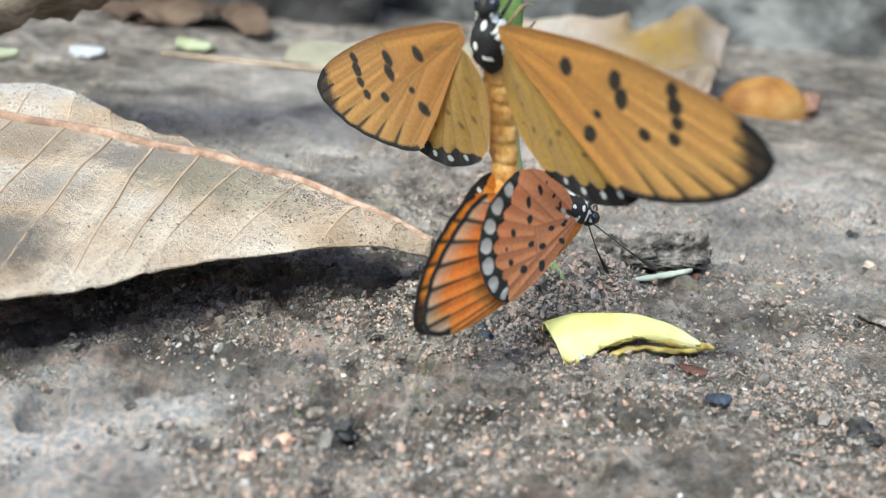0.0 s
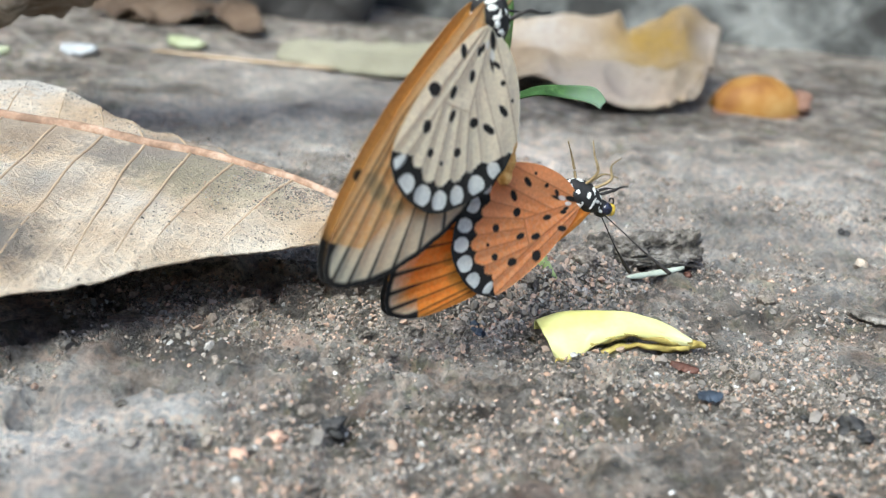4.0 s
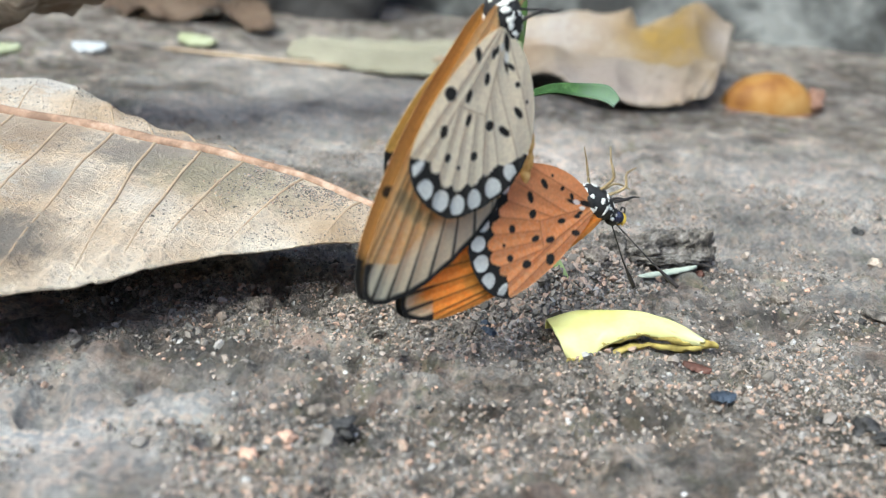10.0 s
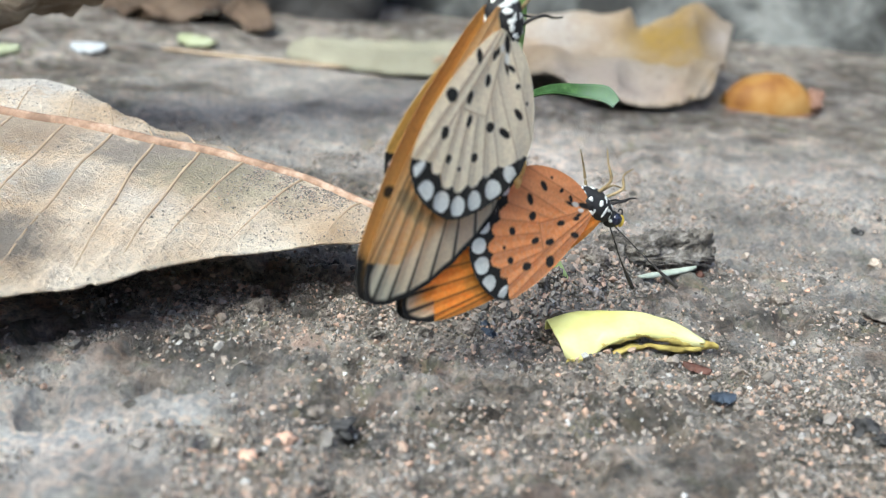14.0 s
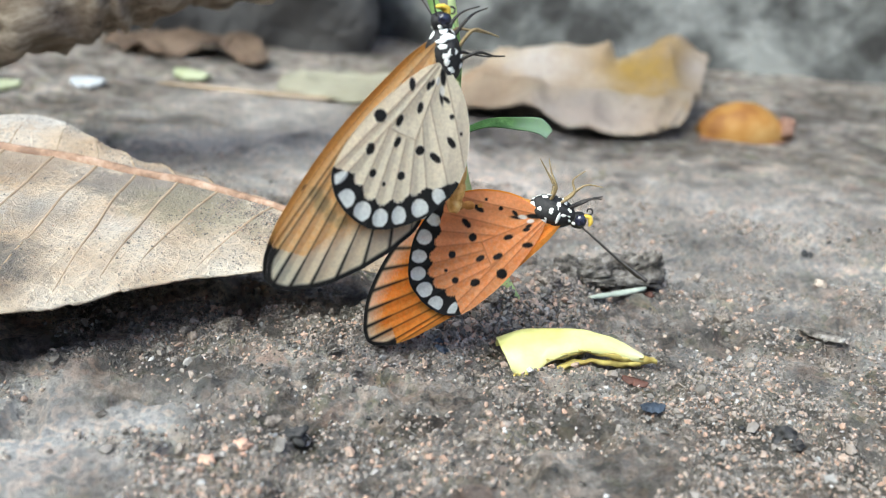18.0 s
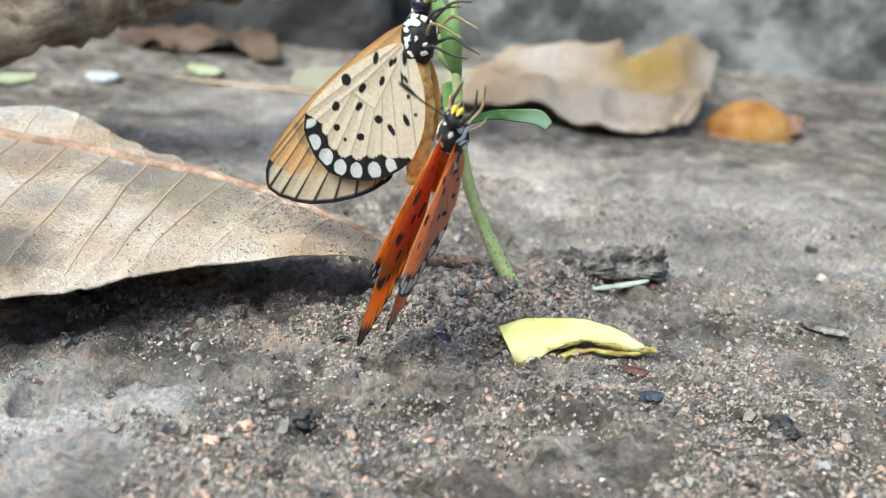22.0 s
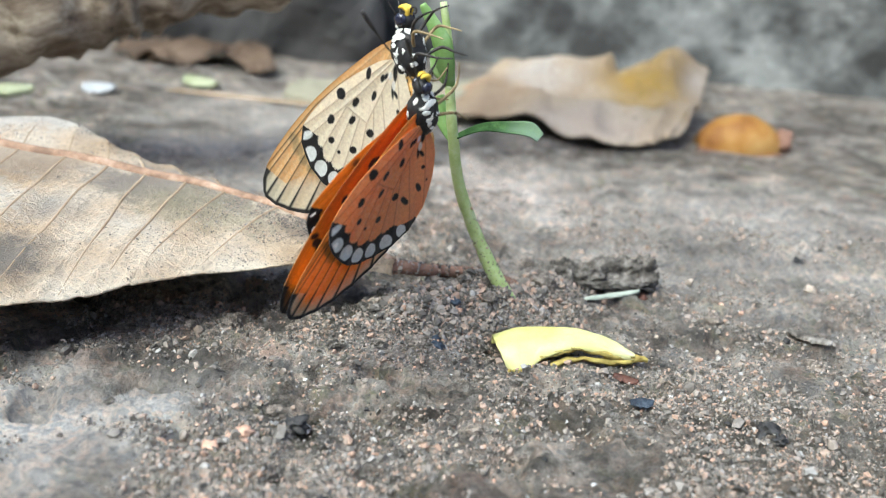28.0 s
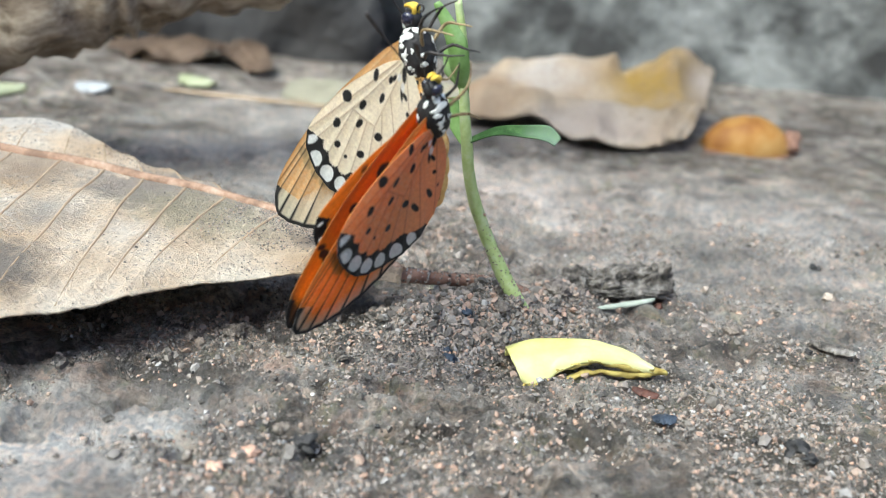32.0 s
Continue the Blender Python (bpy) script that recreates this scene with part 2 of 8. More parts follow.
def branch_bark():
    """Bark with its grain along the branch."""
    m, nt, b = nodes_of("branch_bark")
    v = coords(nt)
    turn, squeeze = nt.nodes.new("ShaderNodeMapping"), nt.nodes.new("ShaderNodeMapping")
    turn.inputs["Rotation"].default_value = (0, radians(18), radians(-36))
    squeeze.inputs["Scale"].default_value = (0.22, 1, 1)
    nt.links.new(v, turn.inputs["Vector"])
    nt.links.new(turn.outputs[0], squeeze.inputs["Vector"])
    w = squeeze.outputs[0]
    f = noise_tex(nt, w, 420, 8, 0.72)
    big = noise_tex(nt, v, 70, 5, 0.65)
    c = ramp(nt, f, [(0.33, (0.1, 0.075, 0.055)), (0.45, (0.33, 0.265, 0.195)), (0.55, (0.5, 0.43, 0.34)), (0.7, (0.66, 0.6, 0.5))])
    c = mix(nt, 1.0, c, ramp(nt, big, [(0.36, (0.55, 0.47, 0.42)), (0.6, (1.12, 1.1, 1.06))]), "MULTIPLY")
    nt.links.new(c, b.inputs["Base Color"])
    b.inputs["Roughness"].default_value = 0.85
    bump(nt, b, f, 1.0, 0.0014)
    return m


BRANCH = branch_bark()
CRUST = plain("bark_crust", [(0.36, (0.04, 0.035, 0.03)), (0.48, (0.15, 0.13, 0.112)), (0.57, (0.26, 0.232, 0.203)), (0.7, (0.44, 0.405, 0.37))], 520, 0.85, 1.0, 0.001)
STONE = plain("wall_stone", [(0.36, (0.04, 0.039, 0.037)), (0.46, (0.105, 0.107, 0.102)), (0.6, (0.24, 0.243, 0.23))], 38, 0.9, 0.8, 0.004)
DARKSTONE = plain("dark_stone", [(0.3, (0.045, 0.043, 0.042)), (0.6, (0.11, 0.105, 0.1)), (0.8, (0.17, 0.165, 0.16))], 30, 0.85, 0.8, 0.004)
PEACH = plain("dry_shell", [(0.34, (0.2, 0.07, 0.015)), (0.5, (0.36, 0.17, 0.04)), (0.7, (0.46, 0.28, 0.1))], 70, 0.6, 0.4, 0.0006)
DARK = plain("charred", [(0.3, (0.012, 0.012, 0.013)), (0.7, (0.07, 0.066, 0.064))], 700, 0.7, 0.7, 0.0003)
SLATE = plain("blue_slate", [(0.3, (0.012, 0.017, 0.026)), (0.7, (0.06, 0.08, 0.11))], 700, 0.6, 0.8, 0.0004, 0.3)


def leaf_material(name, stops, dirt, scale=60, stains=(), soft=0.6, hard=0.22):
    m, nt, b = nodes_of(name)
    v = coords(nt)
    f = noise_tex(nt, v, scale, 6, 0.6)
    c = ramp(nt, f, stops)
    rag = noise_tex(nt, v, scale * 5, 8, 0.8)
    for centre, radius, colour, amount, stretch in stains:
        c = patch(nt, v, c, centre, radius, colour, amount, rag, stretch, hard)
    spots = noise_tex(nt, v, scale * 22, 6, 0.8)
    c = mix(nt, ramp(nt, spots, [(0.52, (0, 0, 0)), (0.62, (soft,) * 3)]), c, dirt)
    smudge = noise_tex(nt, v, scale * 6, 9, 0.85)
    c = mix(nt, ramp(nt, smudge, [(0.56, (0, 0, 0)), (0.63, (soft * 0.8,) * 3)]), c, dirt)
    vn = nt.nodes.new("ShaderNodeTexVoronoi")
    vn.feature = "DISTANCE_TO_EDGE"
    vn.inputs["Scale"].default_value = 520
    nt.links.new(v, vn.inputs["Vector"])
    net = ramp(nt, vn.outputs["Distance"], [(0.0, (1.16, 1.14, 1.1)), (0.09, (0.97, 0.96, 0.95))])
    c = mix(nt, 0.7, c, net, "MULTIPLY")
    nt.links.new(c, b.inputs["Base Color"])
    b.inputs["Roughness"].default_value = 0.5
    h = nt.nodes.new("ShaderNodeMath")
    h.operation = "ADD"
    nt.links.new(net, h.inputs[0])
    nt.links.new(spots, h.inputs[1])
    bump(nt, b, h.outputs[0], 1.0, 0.0006)
    through_light(m, nt, b, c, 0.12)
    return m


GREYDIRT, WHITISH = (0.2, 0.182, 0.168), (0.68, 0.66, 0.62)
DRYLEAF = leaf_material("dry_leaf", [(0.34, (0.44, 0.305, 0.19)), (0.48, (0.57, 0.445, 0.325)), (0.64, (0.72, 0.63, 0.52))], (0.21, 0.18, 0.155), 60, (
    ((-0.0385, 0.136, 0.0115), 0.0085, GREYDIRT, 0.8, (0.6, 1, 1)), ((-0.031, 0.1325, 0.0105), 0.006, (0.3, 0.26, 0.17), 0.7, (0.6, 1, 1)),
    ((-0.0455, 0.108, 0.0085), 0.006, (0.1, 0.092, 0.085), 0.85, (1, 1, 1)), ((-0.048, 0.1228, 0.0095), 0.004, GREYDIRT, 0.7, (1, 1, 1)),
    ((-0.06, 0.135, 0.014), 0.006, GREYDIRT, 0.4, (0.7, 1, 1)),
    # whitish: a small spot, the blade's far left end, its near edge
    ((-0.0366, 0.1234, 0.0095), 0.0028, WHITISH, 0.8, (0.6, 1, 1)), ((-0.078, 0.16, 0.015), 0.017, WHITISH, 0.75, (1, 1, 1)), ((-0.058, 0.115, 0.009), 0.008, WHITISH, 0.5, (1, 0.6, 1))))
VEIN = plain("leaf_vein", [(0.35, (0.18, 0.11, 0.075)), (0.5, (0.3, 0.185, 0.125)), (0.66, (0.45, 0.32, 0.24))], 500, 0.85, 0.5, 0.0002)
SIDEVEIN = plain("leaf_side_vein", [(0.3, (0.27, 0.185, 0.115)), (0.7, (0.42, 0.32, 0.22))], 300, 0.6, 0.4, 0.0002)
OLDLEAF = leaf_material("old_leaf", [(0.34, (0.3, 0.21, 0.14)), (0.48, (0.44, 0.34, 0.24)), (0.64, (0.54, 0.46, 0.38))], (0.26, 0.18, 0.13), 30, (
    ((0.0225, 0.294, 0.012), 0.0115, (0.4, 0.24, 0.035), 0.92, (0.8, 0.55, 0.8)), ((0.036, 0.296, 0.014), 0.004, (0.55, 0.5, 0.46), 0.9, (1, 0.5, 1)),
    # grey patch on the left part; the brown one darkens its lower fold
    ((-0.006, 0.295, 0.011), 0.009, (0.42, 0.4, 0.39), 0.85, (0.7, 0.6, 1)), ((-0.025, 0.28, 0.004), 0.006, (0.28, 0.15, 0.09), 0.8, (0.7, 0.6, 1)),
    ((0.012, 0.263, 0.004), 0.008, (0.5, 0.4, 0.33), 0.8, (0.45, 1, 1))), 0.5, 0.9)
SCRAPLEAF = leaf_material("scrap_leaf", [(0.3, (0.24, 0.225, 0.16)), (0.5, (0.34, 0.32, 0.235)), (0.8, (0.45, 0.43, 0.34))], (0.3, 0.28, 0.24), 40)
BROWNLEAF = leaf_material("brown_leaf", [(0.3, (0.05, 0.03, 0.018)), (0.5, (0.12, 0.075, 0.045)), (0.75, (0.22, 0.15, 0.1))], (0.12, 0.08, 0.06), 40)


def leaflet_material():
    m, nt, b = nodes_of("dark_leaflet")
    v = coords(nt)
    f = noise_tex(nt, v, 500, 6, 0.65)
    c = ramp(nt, f, [(0.34, (0.015, 0.045, 0.01)), (0.52, (0.035, 0.09, 0.025)), (0.7, (0.09, 0.17, 0.06))])
    c = patch(nt, v, c, (0.0152, 0.132, 0.0278), 0.0019, (0.34, 0.45, 0.34), 0.9, f)
    nt.links.new(c, b.inputs["Base Color"])
    b.inputs["Roughness"].default_value = 0.75
    b.inputs["Specular IOR Level"].default_value = 0.2
    bump(nt, b, f, 0.4, 0.0002)
    through_light(m, nt, b, c, 0.1)
    return m


DARKGREEN = leaflet_material()


# ---- mesh helpers ----
def part(name, bm, material, parent=None, label="", smooth=True):
    me = bpy.data.meshes.new(name)
    bm.to_mesh(me)
    bm.free()
    if smooth:
        me.polygons.foreach_set("use_smooth", [True] * len(me.polygons))
    for mat in material if isinstance(material, tuple) else (material,):
        me.materials.append(mat)
    ob = new(name, me)
    ob.parent = parent
    if label:
        ob["label"] = label
    return ob


def group_at(name, m=None):
    ob = new(name)
    ob.empty_display_size = 0.005
    if m is not None:
        ob.matrix_world = m
    return ob


def spline(points, n, closed=False):
    """Catmull-Rom through the points."""
    p = np.array(points, float)
    k = len(p)
    out = []
    spans = k if closed else k - 1
    for i in range(spans):
        a, b, c, d = (p[(i + j) % k] if closed else p[min(max(i + j, 0), k - 1)] for j in (-1, 0, 1, 2))
        steps = n // spans + (1 if i < n % spans else 0)
        for s in np.linspace(0, 1, steps, endpoint=False):
            out.append(0.5 * (2 * b + (c - a) * s + (2 * a - 5 * b + 4 * c - d) * s * s + (3 * b - a - 3 * c + d) * s ** 3))
    if not closed:
        out.append(p[-1])
    return np.array(out)


def tube(bm, path, radii, seg=10, wobble=0.0, seed=0, flat=1.0, rib=None):
    """A closed round rod along a path; radii at its points are spread along it."""
    path = np.array(path, float)
    r = np.interp(np.linspace(0, 1, len(path)), np.linspace(0, 1, len(radii)), radii)
    rings = []
    ref = Vector((0.31, 0.2, 0.93))
    for i, p in enumerate(path):
        t = Vector(path[min(i + 1, len(path) - 1)] - path[max(i - 1, 0)]).normalized()
        x = t.cross(ref)
        if x.length < 0.1:
            x = t.cross(Vector((1, 0, 0)))
        x.normalize()
        y = t.cross(x).normalized()
        ring = []
        for k in range(seg):
            a = 2 * math.pi * k / seg
            q = r[i] * (1 + wobble * noise.noise(Vector((math.cos(a) * 1.5 + seed, math.sin(a) * 1.5, i * 0.35))))
            if rib:
                q *= rib(i / (len(path) - 1), a)
            ring.append(bm.verts.new(Vector(p) + x * (q * math.cos(a)) + y * (q * flat * math.sin(a))))
        rings.append(ring)
    for a, b in zip(rings, rings[1:]):
        for k in range(seg):
            bm.faces.new((a[k], a[(k + 1) % seg], b[(k + 1) % seg], b[k]))
    bm.faces.new(rings[0][::-1])
    bm.faces.new(rings[-1])
    return rings


def blob(bm, centre, size, turn=(0, 0, 0), rough=0.0, seed=0, sub=2):
    """A rounded lump."""
    m = pose(*centre, *turn)
    made = bmesh.ops.create_icosphere(bm, subdivisions=sub, radius=1.0)["verts"]
    for v in made:
        k = 1 + rough * noise.noise(v.co * 1.7 + Vector((seed * 3.1, seed * 1.7, 0)))
        v.co = m @ Vector((v.co.x * size[0] * k, v.co.y * size[1] * k, v.co.z * size[2] * k))
    return made


def sheet(bm, grid, thick, normal_up=True):
    """A thin solid from a grid of points (rows x columns x 3): upper and lower skin and a rim."""
    g = np.array(grid, float)
    du = np.gradient(g, axis=0)
    dv = np.gradient(g, axis=1)
    nrm = np.cross(du, dv)
    nrm /= np.maximum(np.linalg.norm(nrm, axis=2, keepdims=True), 1e-12)
    lo = g - nrm * thick
    a = [[bm.verts.new(p) for p in row] for row in g]
    b = [[bm.verts.new(p) for p in row] for row in lo]
    R, C = len(a), len(a[0])
    for i in range(R - 1):
        for j in range(C - 1):
            bm.faces.new((a[i][j], a[i + 1][j], a[i + 1][j + 1], a[i][j + 1]))
            bm.faces.new((b[i][j], b[i][j + 1], b[i + 1][j + 1], b[i + 1][j]))
    ring = [(i, 0) for i in range(R)] + [(R - 1, j) for j in range(1, C)] + [(i, C - 1) for i in range(R - 2, -1, -1)] + [(0, j) for j in range(C - 2, 0, -1)]
    for (i, j), (k, l) in zip(ring, ring[1:] + ring[:1]):
        try:
            bm.faces.new((a[i][j], b[i][j], b[k][l], a[k][l]))
        except ValueError:
            pass
    return a, b


def grains(points, radii, seed):
    """Angular grains of sand at the points, as one bmesh-free mesh: vertices and faces."""
    rnd = random.Random(seed)
    base = []
    for k in range(9):
        bm = bmesh.new()
        blob(bm, (0, 0, 0), (1, rnd.uniform(0.65, 0.95), rnd.uniform(0.55, 0.85)), (rnd.uniform(0, 90), rnd.uniform(0, 90), 0), 1.1, 20 + k, 1)
        base.append((np.array([v.co[:] for v in bm.verts]), np.array([[v.index for v in f.verts] for f in bm.faces])))
        bm.free()
    cos, faces, n = [], [], 0
    for p, r in zip(points, radii):
        co, fa = base[rnd.randrange(9)]
        a = rnd.uniform(0, 6.28)
        c, s = math.cos(a), math.sin(a)
        q = co * r
        cos.append(np.column_stack([q[:, 0] * c - q[:, 1] * s, q[:, 0] * s + q[:, 1] * c, q[:, 2]]) + np.array(p))
        faces.append(fa + n)
        n += len(co)
    me = bpy.data.meshes.new("grains")
    me.from_pydata(np.concatenate(cos).tolist(), [], np.concatenate(faces).tolist())
    me.materials.append(GRAIN)
    return me


def crust(name, parent, points, radii, seed, label):
    ob = new(name, grains(points, radii, seed))
    ob.parent = parent
    ob["label"] = label
    return ob


# ---- ground ----
def height(x, y):
    """The lie of the soil: a gentle swell, lumps and fine crumbs."""
    h = 0.0014 * noise.noise(Vector((x * 22, y * 22, 1.3)))
    h += 0.0011 * noise.noise(Vector((x * 75, y * 75, 4.1)))
    near = max(0.0, min(1.0, 1.6 - abs(y - 0.13) / 0.1)) * max(0.0, min(1.0, 1.6 - abs(x) / 0.12))
    if near > 0:
        rocky = max(0.15, 0.65 + 0.9 * noise.noise(Vector((x * 40, y * 40, 6.0))))
        crumb = 0.0027 * abs(noise.noise(Vector((x * 150, y * 150, 7.7)))) + 0.002 * abs(noise.noise(Vector((x * 330, y * 330, 2.2)))) + 0.0012 * abs(noise.noise(Vector((x * 720, y * 720, 3.2)))) + 0.0004 * noise.noise(Vector((x * 1500, y * 1500, 5.2)))
        pit = max(0.0, noise.noise(Vector((x * 170, y * 170, 1.7))) - 0.22)
        h += near * (rocky * crumb - 0.007 * pit)
    far = max(0.0, min(1.0, (0.255 - y) / 0.03)) * max(0.0, min(1.0, (y - 0.15) / 0.03)) * (1 - near)
    if far > 0:
        lump = noise.noise(Vector((x * 95, y * 95, 8.3)))
        h += far * (0.0022 * abs(lump) + 0.0016 * abs(noise.noise(Vector((x * 210, y * 210, 3.9)))) - 0.004 * max(0.0, noise.noise(Vector((x * 70, y * 70, 5.5))) - 0.2))
    # crumbly mound round the foot of the seedling
    for mx, my, mh, mr in ((0.004, 0.1375, 0.0036, 0.008), (0.0155, 0.1465, 0.0042, 0.006), (-0.002, 0.132, 0.0022, 0.007), (0.024, 0.153, 0.002, 0.007), (0.009, 0.139, 0.0028, 0.005)):
        d2 = ((x - mx) ** 2 + (y - my) ** 2) / (mr * mr)
        if d2 < 6:
            h += mh * math.exp(-d2) * (0.8 + 0.5 * noise.noise(Vector((x * 330, y * 330, 9.0))))
    return h


def graded(lo, hi, fine, far, grow=1.12):
    """Even steps from lo to hi, then ever longer ones out to far on both sides."""
    inner = list(np.arange(lo, hi, fine))
    up, s, v = [], fine, hi
    while v < far:
        up.append(v)
        s *= grow
        v += s
    up.append(far)
    down, s, v = [], fine, lo - fine
    while v > -far:
        down.append(v)
        s *= grow
        v -= s
    down.append(-far)
    return np.array(down[::-1] + inner + up)


def make_ground():
    xs, ys = graded(-0.06, 0.072, 0.00026, 60, 1.045), graded(0.078, 0.175, 0.00028, 60, 1.045)
    co = np.zeros((len(xs) * len(ys), 3))
    k = 0
    for y in ys:
        for x in xs:
            co[k] = (x, y, height(x, y))
            k += 1
    W = len(xs)
    i = np.arange((len(ys) - 1) * (W - 1))
    r, c = i // (W - 1), i % (W - 1)
    a = r * W + c
    faces = np.stack([a, a + 1, a + W + 1, a + W], 1)
    me = bpy.data.meshes.new("ground")
    me.from_pydata(co.tolist(), [], faces.tolist())
    me.polygons.foreach_set("use_smooth", [True] * len(me.polygons))
    me.materials.append(SOIL)
    return tagged(new("ground", me), "grey-brown sandy soil with crumbs and grit", "ground", kind="structure")


make_ground()


def rough_lump(bm, centre, size, turn, seed, sub=4):
    """A broken lump with ledges and cracks."""
    m = pose(*centre, *turn)
    for v in bmesh.ops.create_icosphere(bm, subdivisions=sub, radius=1.0)["verts"]:
        q = v.co + Vector((seed * 3.1, seed * 1.7, seed))
        k = 1 + 0.45 * noise.noise(q * 1.3) + 0.5 * (abs(noise.noise(q * 2.7)) - 0.2) + 0.28 * (abs(noise.noise(q * 6.1)) - 0.2) + 0.12 * noise.noise(q * 13)
        v.co = m @ Vector((v.co.x * size[0] * k, v.co.y * size[1] * k, v.co.z * size[2] * k))


# ---- dry leaf ----
def slant(k):
    """How many veins a side vein falls back on its way to the rim."""
    return float(np.interp(k, (3, 4, 5, 6), (0.15, -0.15, -0.7, -1.15)))


def leaf_sheet(near, mid, far, rows, cols, bulge, ripple, seed, at=None, rough=0.0006):
    """Leaf surface between two edges and a midrib; the blade swells between its side veins."""
    n, m, f = spline(near, rows), spline(mid, rows), spline(far, rows)
    k = min(len(n), len(m), len(f))
    at = at or [q / 6 for q in range(7)]
    g = np.zeros((k, cols, 3))
    for i in range(k):
        for j in range(cols):
            w = 2 * j / (cols - 1) - 1
            e = n[i] if w < 0 else f[i]
            a = abs(w)
            p = m[i] * (1 - a) + e * a
            ph = float(np.interp(i / (k - 1), at, range(len(at))))
            ph -= a * (slant(ph) if w < 0 else -0.2)
            p[2] += bulge * math.sin(math.pi * min(a, 1)) - ripple * (abs(math.sin(math.pi * ph)) ** 0.7 - 0.6) * min(1, 3 * a) * (1.0 if a < 0.97 else 0.4)
            p[2] += rough * noise.noise(Vector((p[0] * 90 + seed, p[1] * 90, seed)))
            if a > 0.9:
                p[1] += (1 if w > 0 else -1) * rough * 0.8 * noise.noise(Vector((i * 0.35, seed, w)))
            g[i, j] = p
    return g


def make_dry_leaf():
    near = [(-0.0035, 0.1335, 0.0062), (-0.0126, 0.1267, 0.0088), (-0.0261, 0.1143, 0.0086), (-0.0385, 0.0998, 0.0086), (-0.062, 0.083, 0.0085), (-0.1, 0.07, 0.001)]
    mid = [(-0.0035, 0.1345, 0.0075), (-0.0125, 0.1365, 0.0103), (-0.0255, 0.1388, 0.0122), (-0.0405, 0.14, 0.0133), (-0.0683, 0.1398, 0.0147), (-0.11, 0.134, 0.014)]
    far = [(-0.0035, 0.1355, 0.007), (-0.0216, 0.1388, 0.0104), (-0.0335, 0.1425, 0.0118), (-0.0505, 0.1488, 0.013), (-0.0745, 0.156, 0.0155), (-0.115, 0.158, 0.001)]
    at = [0, 0.11, 0.22, 0.35, 0.48, 0.565, 0.63, 0.68, 0.73, 0.78, 0.83, 0.88, 0.93, 1.0]
    g = leaf_sheet(near, mid, far, 220, 81, 0.0008, 0.0006, 3.0, at)
    leaf = group_at("dry_leaf")
    bm = bmesh.new()
    sheet(bm, g, 0.00025)
    part("blade", bm, DRYLEAF, leaf, "pale tan dusty leaf blade with torn patches")
    bm = bmesh.new()
    tube(bm, g[:, 40] + np.array((0, 0, 0.00015)), (0.00062, 0.0008, 0.00105), 10, 0.08)
    part("midrib", bm, VEIN, leaf, "reddish brown midrib")
    for k in range(1, len(at) - 1):
        for side in (0, 1):
            pts = []
            for w in np.linspace(0, 0.96, 26):
                q = float(np.interp(k + w * (slant(k), -0.2)[side], range(len(at)), at)) * (len(g) - 1)
                i, f = int(q), q % 1
                c = 40 + (40 if side else -40) * w
                j, e = int(c), c % 1
                p = (g[i, j] * (1 - f) + g[i + 1, j] * f) * (1 - e) + (g[i, j + 1] * (1 - f) + g[i + 1, j + 1] * f) * e
                pts.append(p + np.array((0, 0, 0.00014)))
            bm = bmesh.new()
            tube(bm, pts, (0.00029, 0.00022, 0.00012) if side == 0 else (0.0002, 0.00014, 0.00008), 6, 0.12, k)
            part("side_vein", bm, SIDEVEIN, leaf)
    petiole = spline([(-0.0045, 0.1345, 0.0072), (0.0, 0.138, 0.0062), (0.0079, 0.144, 0.0045), (0.0115, 0.147, 0.0022)], 24)
    bm = bmesh.new()
    tube(bm, petiole, (0.0011, 0.0009, 0.0009, 0.0011), 9, 0.25, 2)
    part("petiole", bm, TWIG, leaf, "dirt-crusted reddish leaf stalk")
    rnd = random.Random(21)
    spots, sizes = [], []
    while len(spots) < 6000:
        i, j = rnd.randrange(20, 190), rnd.randrange(2, 78)
        if noise.noise(Vector((i * 0.06, j * 0.09, 2.0))) + rnd.uniform(-0.35, 0.35) > 0.1:
            spots.append(g[i, j] + np.array((rnd.uniform(-3e-4, 3e-4), rnd.uniform(-3e-4, 3e-4), 2e-4)))
            sizes.append(min(0.00006 * math.exp(abs(rnd.gauss(0, 0.6))), 0.0002))
    # a drift of dirt below the midrib
    while len(spots) < 9800:
        i, j = int(rnd.gauss(78, 15)), int(40 - abs(rnd.gauss(0, 11)))
        if 20 < i < 190 and 2 < j and noise.noise(Vector((i * 0.11, j * 0.17, 5.0))) > rnd.uniform(-0.25, 0.3):
            spots.append(g[i, j] + np.array((rnd.uniform(-3e-4, 3e-4), rnd.uniform(-3e-4, 3e-4), 2e-4)))
            sizes.append(min(0.00007 * math.exp(abs(rnd.gauss(0, 0.6))), 0.0002))
    crust("dust", leaf, spots, sizes, 31, "fine grey sand strewn on the blade")
    spots, sizes = [], []
    for k in range(1300):
        q = abs(rnd.gauss(0, 0.4))
        p = petiole[min(len(petiole) - 1, int((q if rnd.random() < 0.8 else rnd.uniform(0.8, 1)) * (len(petiole) - 1)))]
        a = rnd.uniform(-0.5, 3.6)
        spots.append(p + np.array((rnd.uniform(-4e-4, 4e-4), -0.00095 * math.cos(a), 0.00095 * math.sin(a))))
        sizes.append(0.0001 * math.exp(abs(rnd.gauss(0, 0.5))))
    crust("dirt_crust", leaf, spots, sizes, 32, "crust of sand grains on the stalk")
    return tagged(leaf, "large dry tan leaf with raised veins lying on soil", "leaf")


make_dry_leaf()


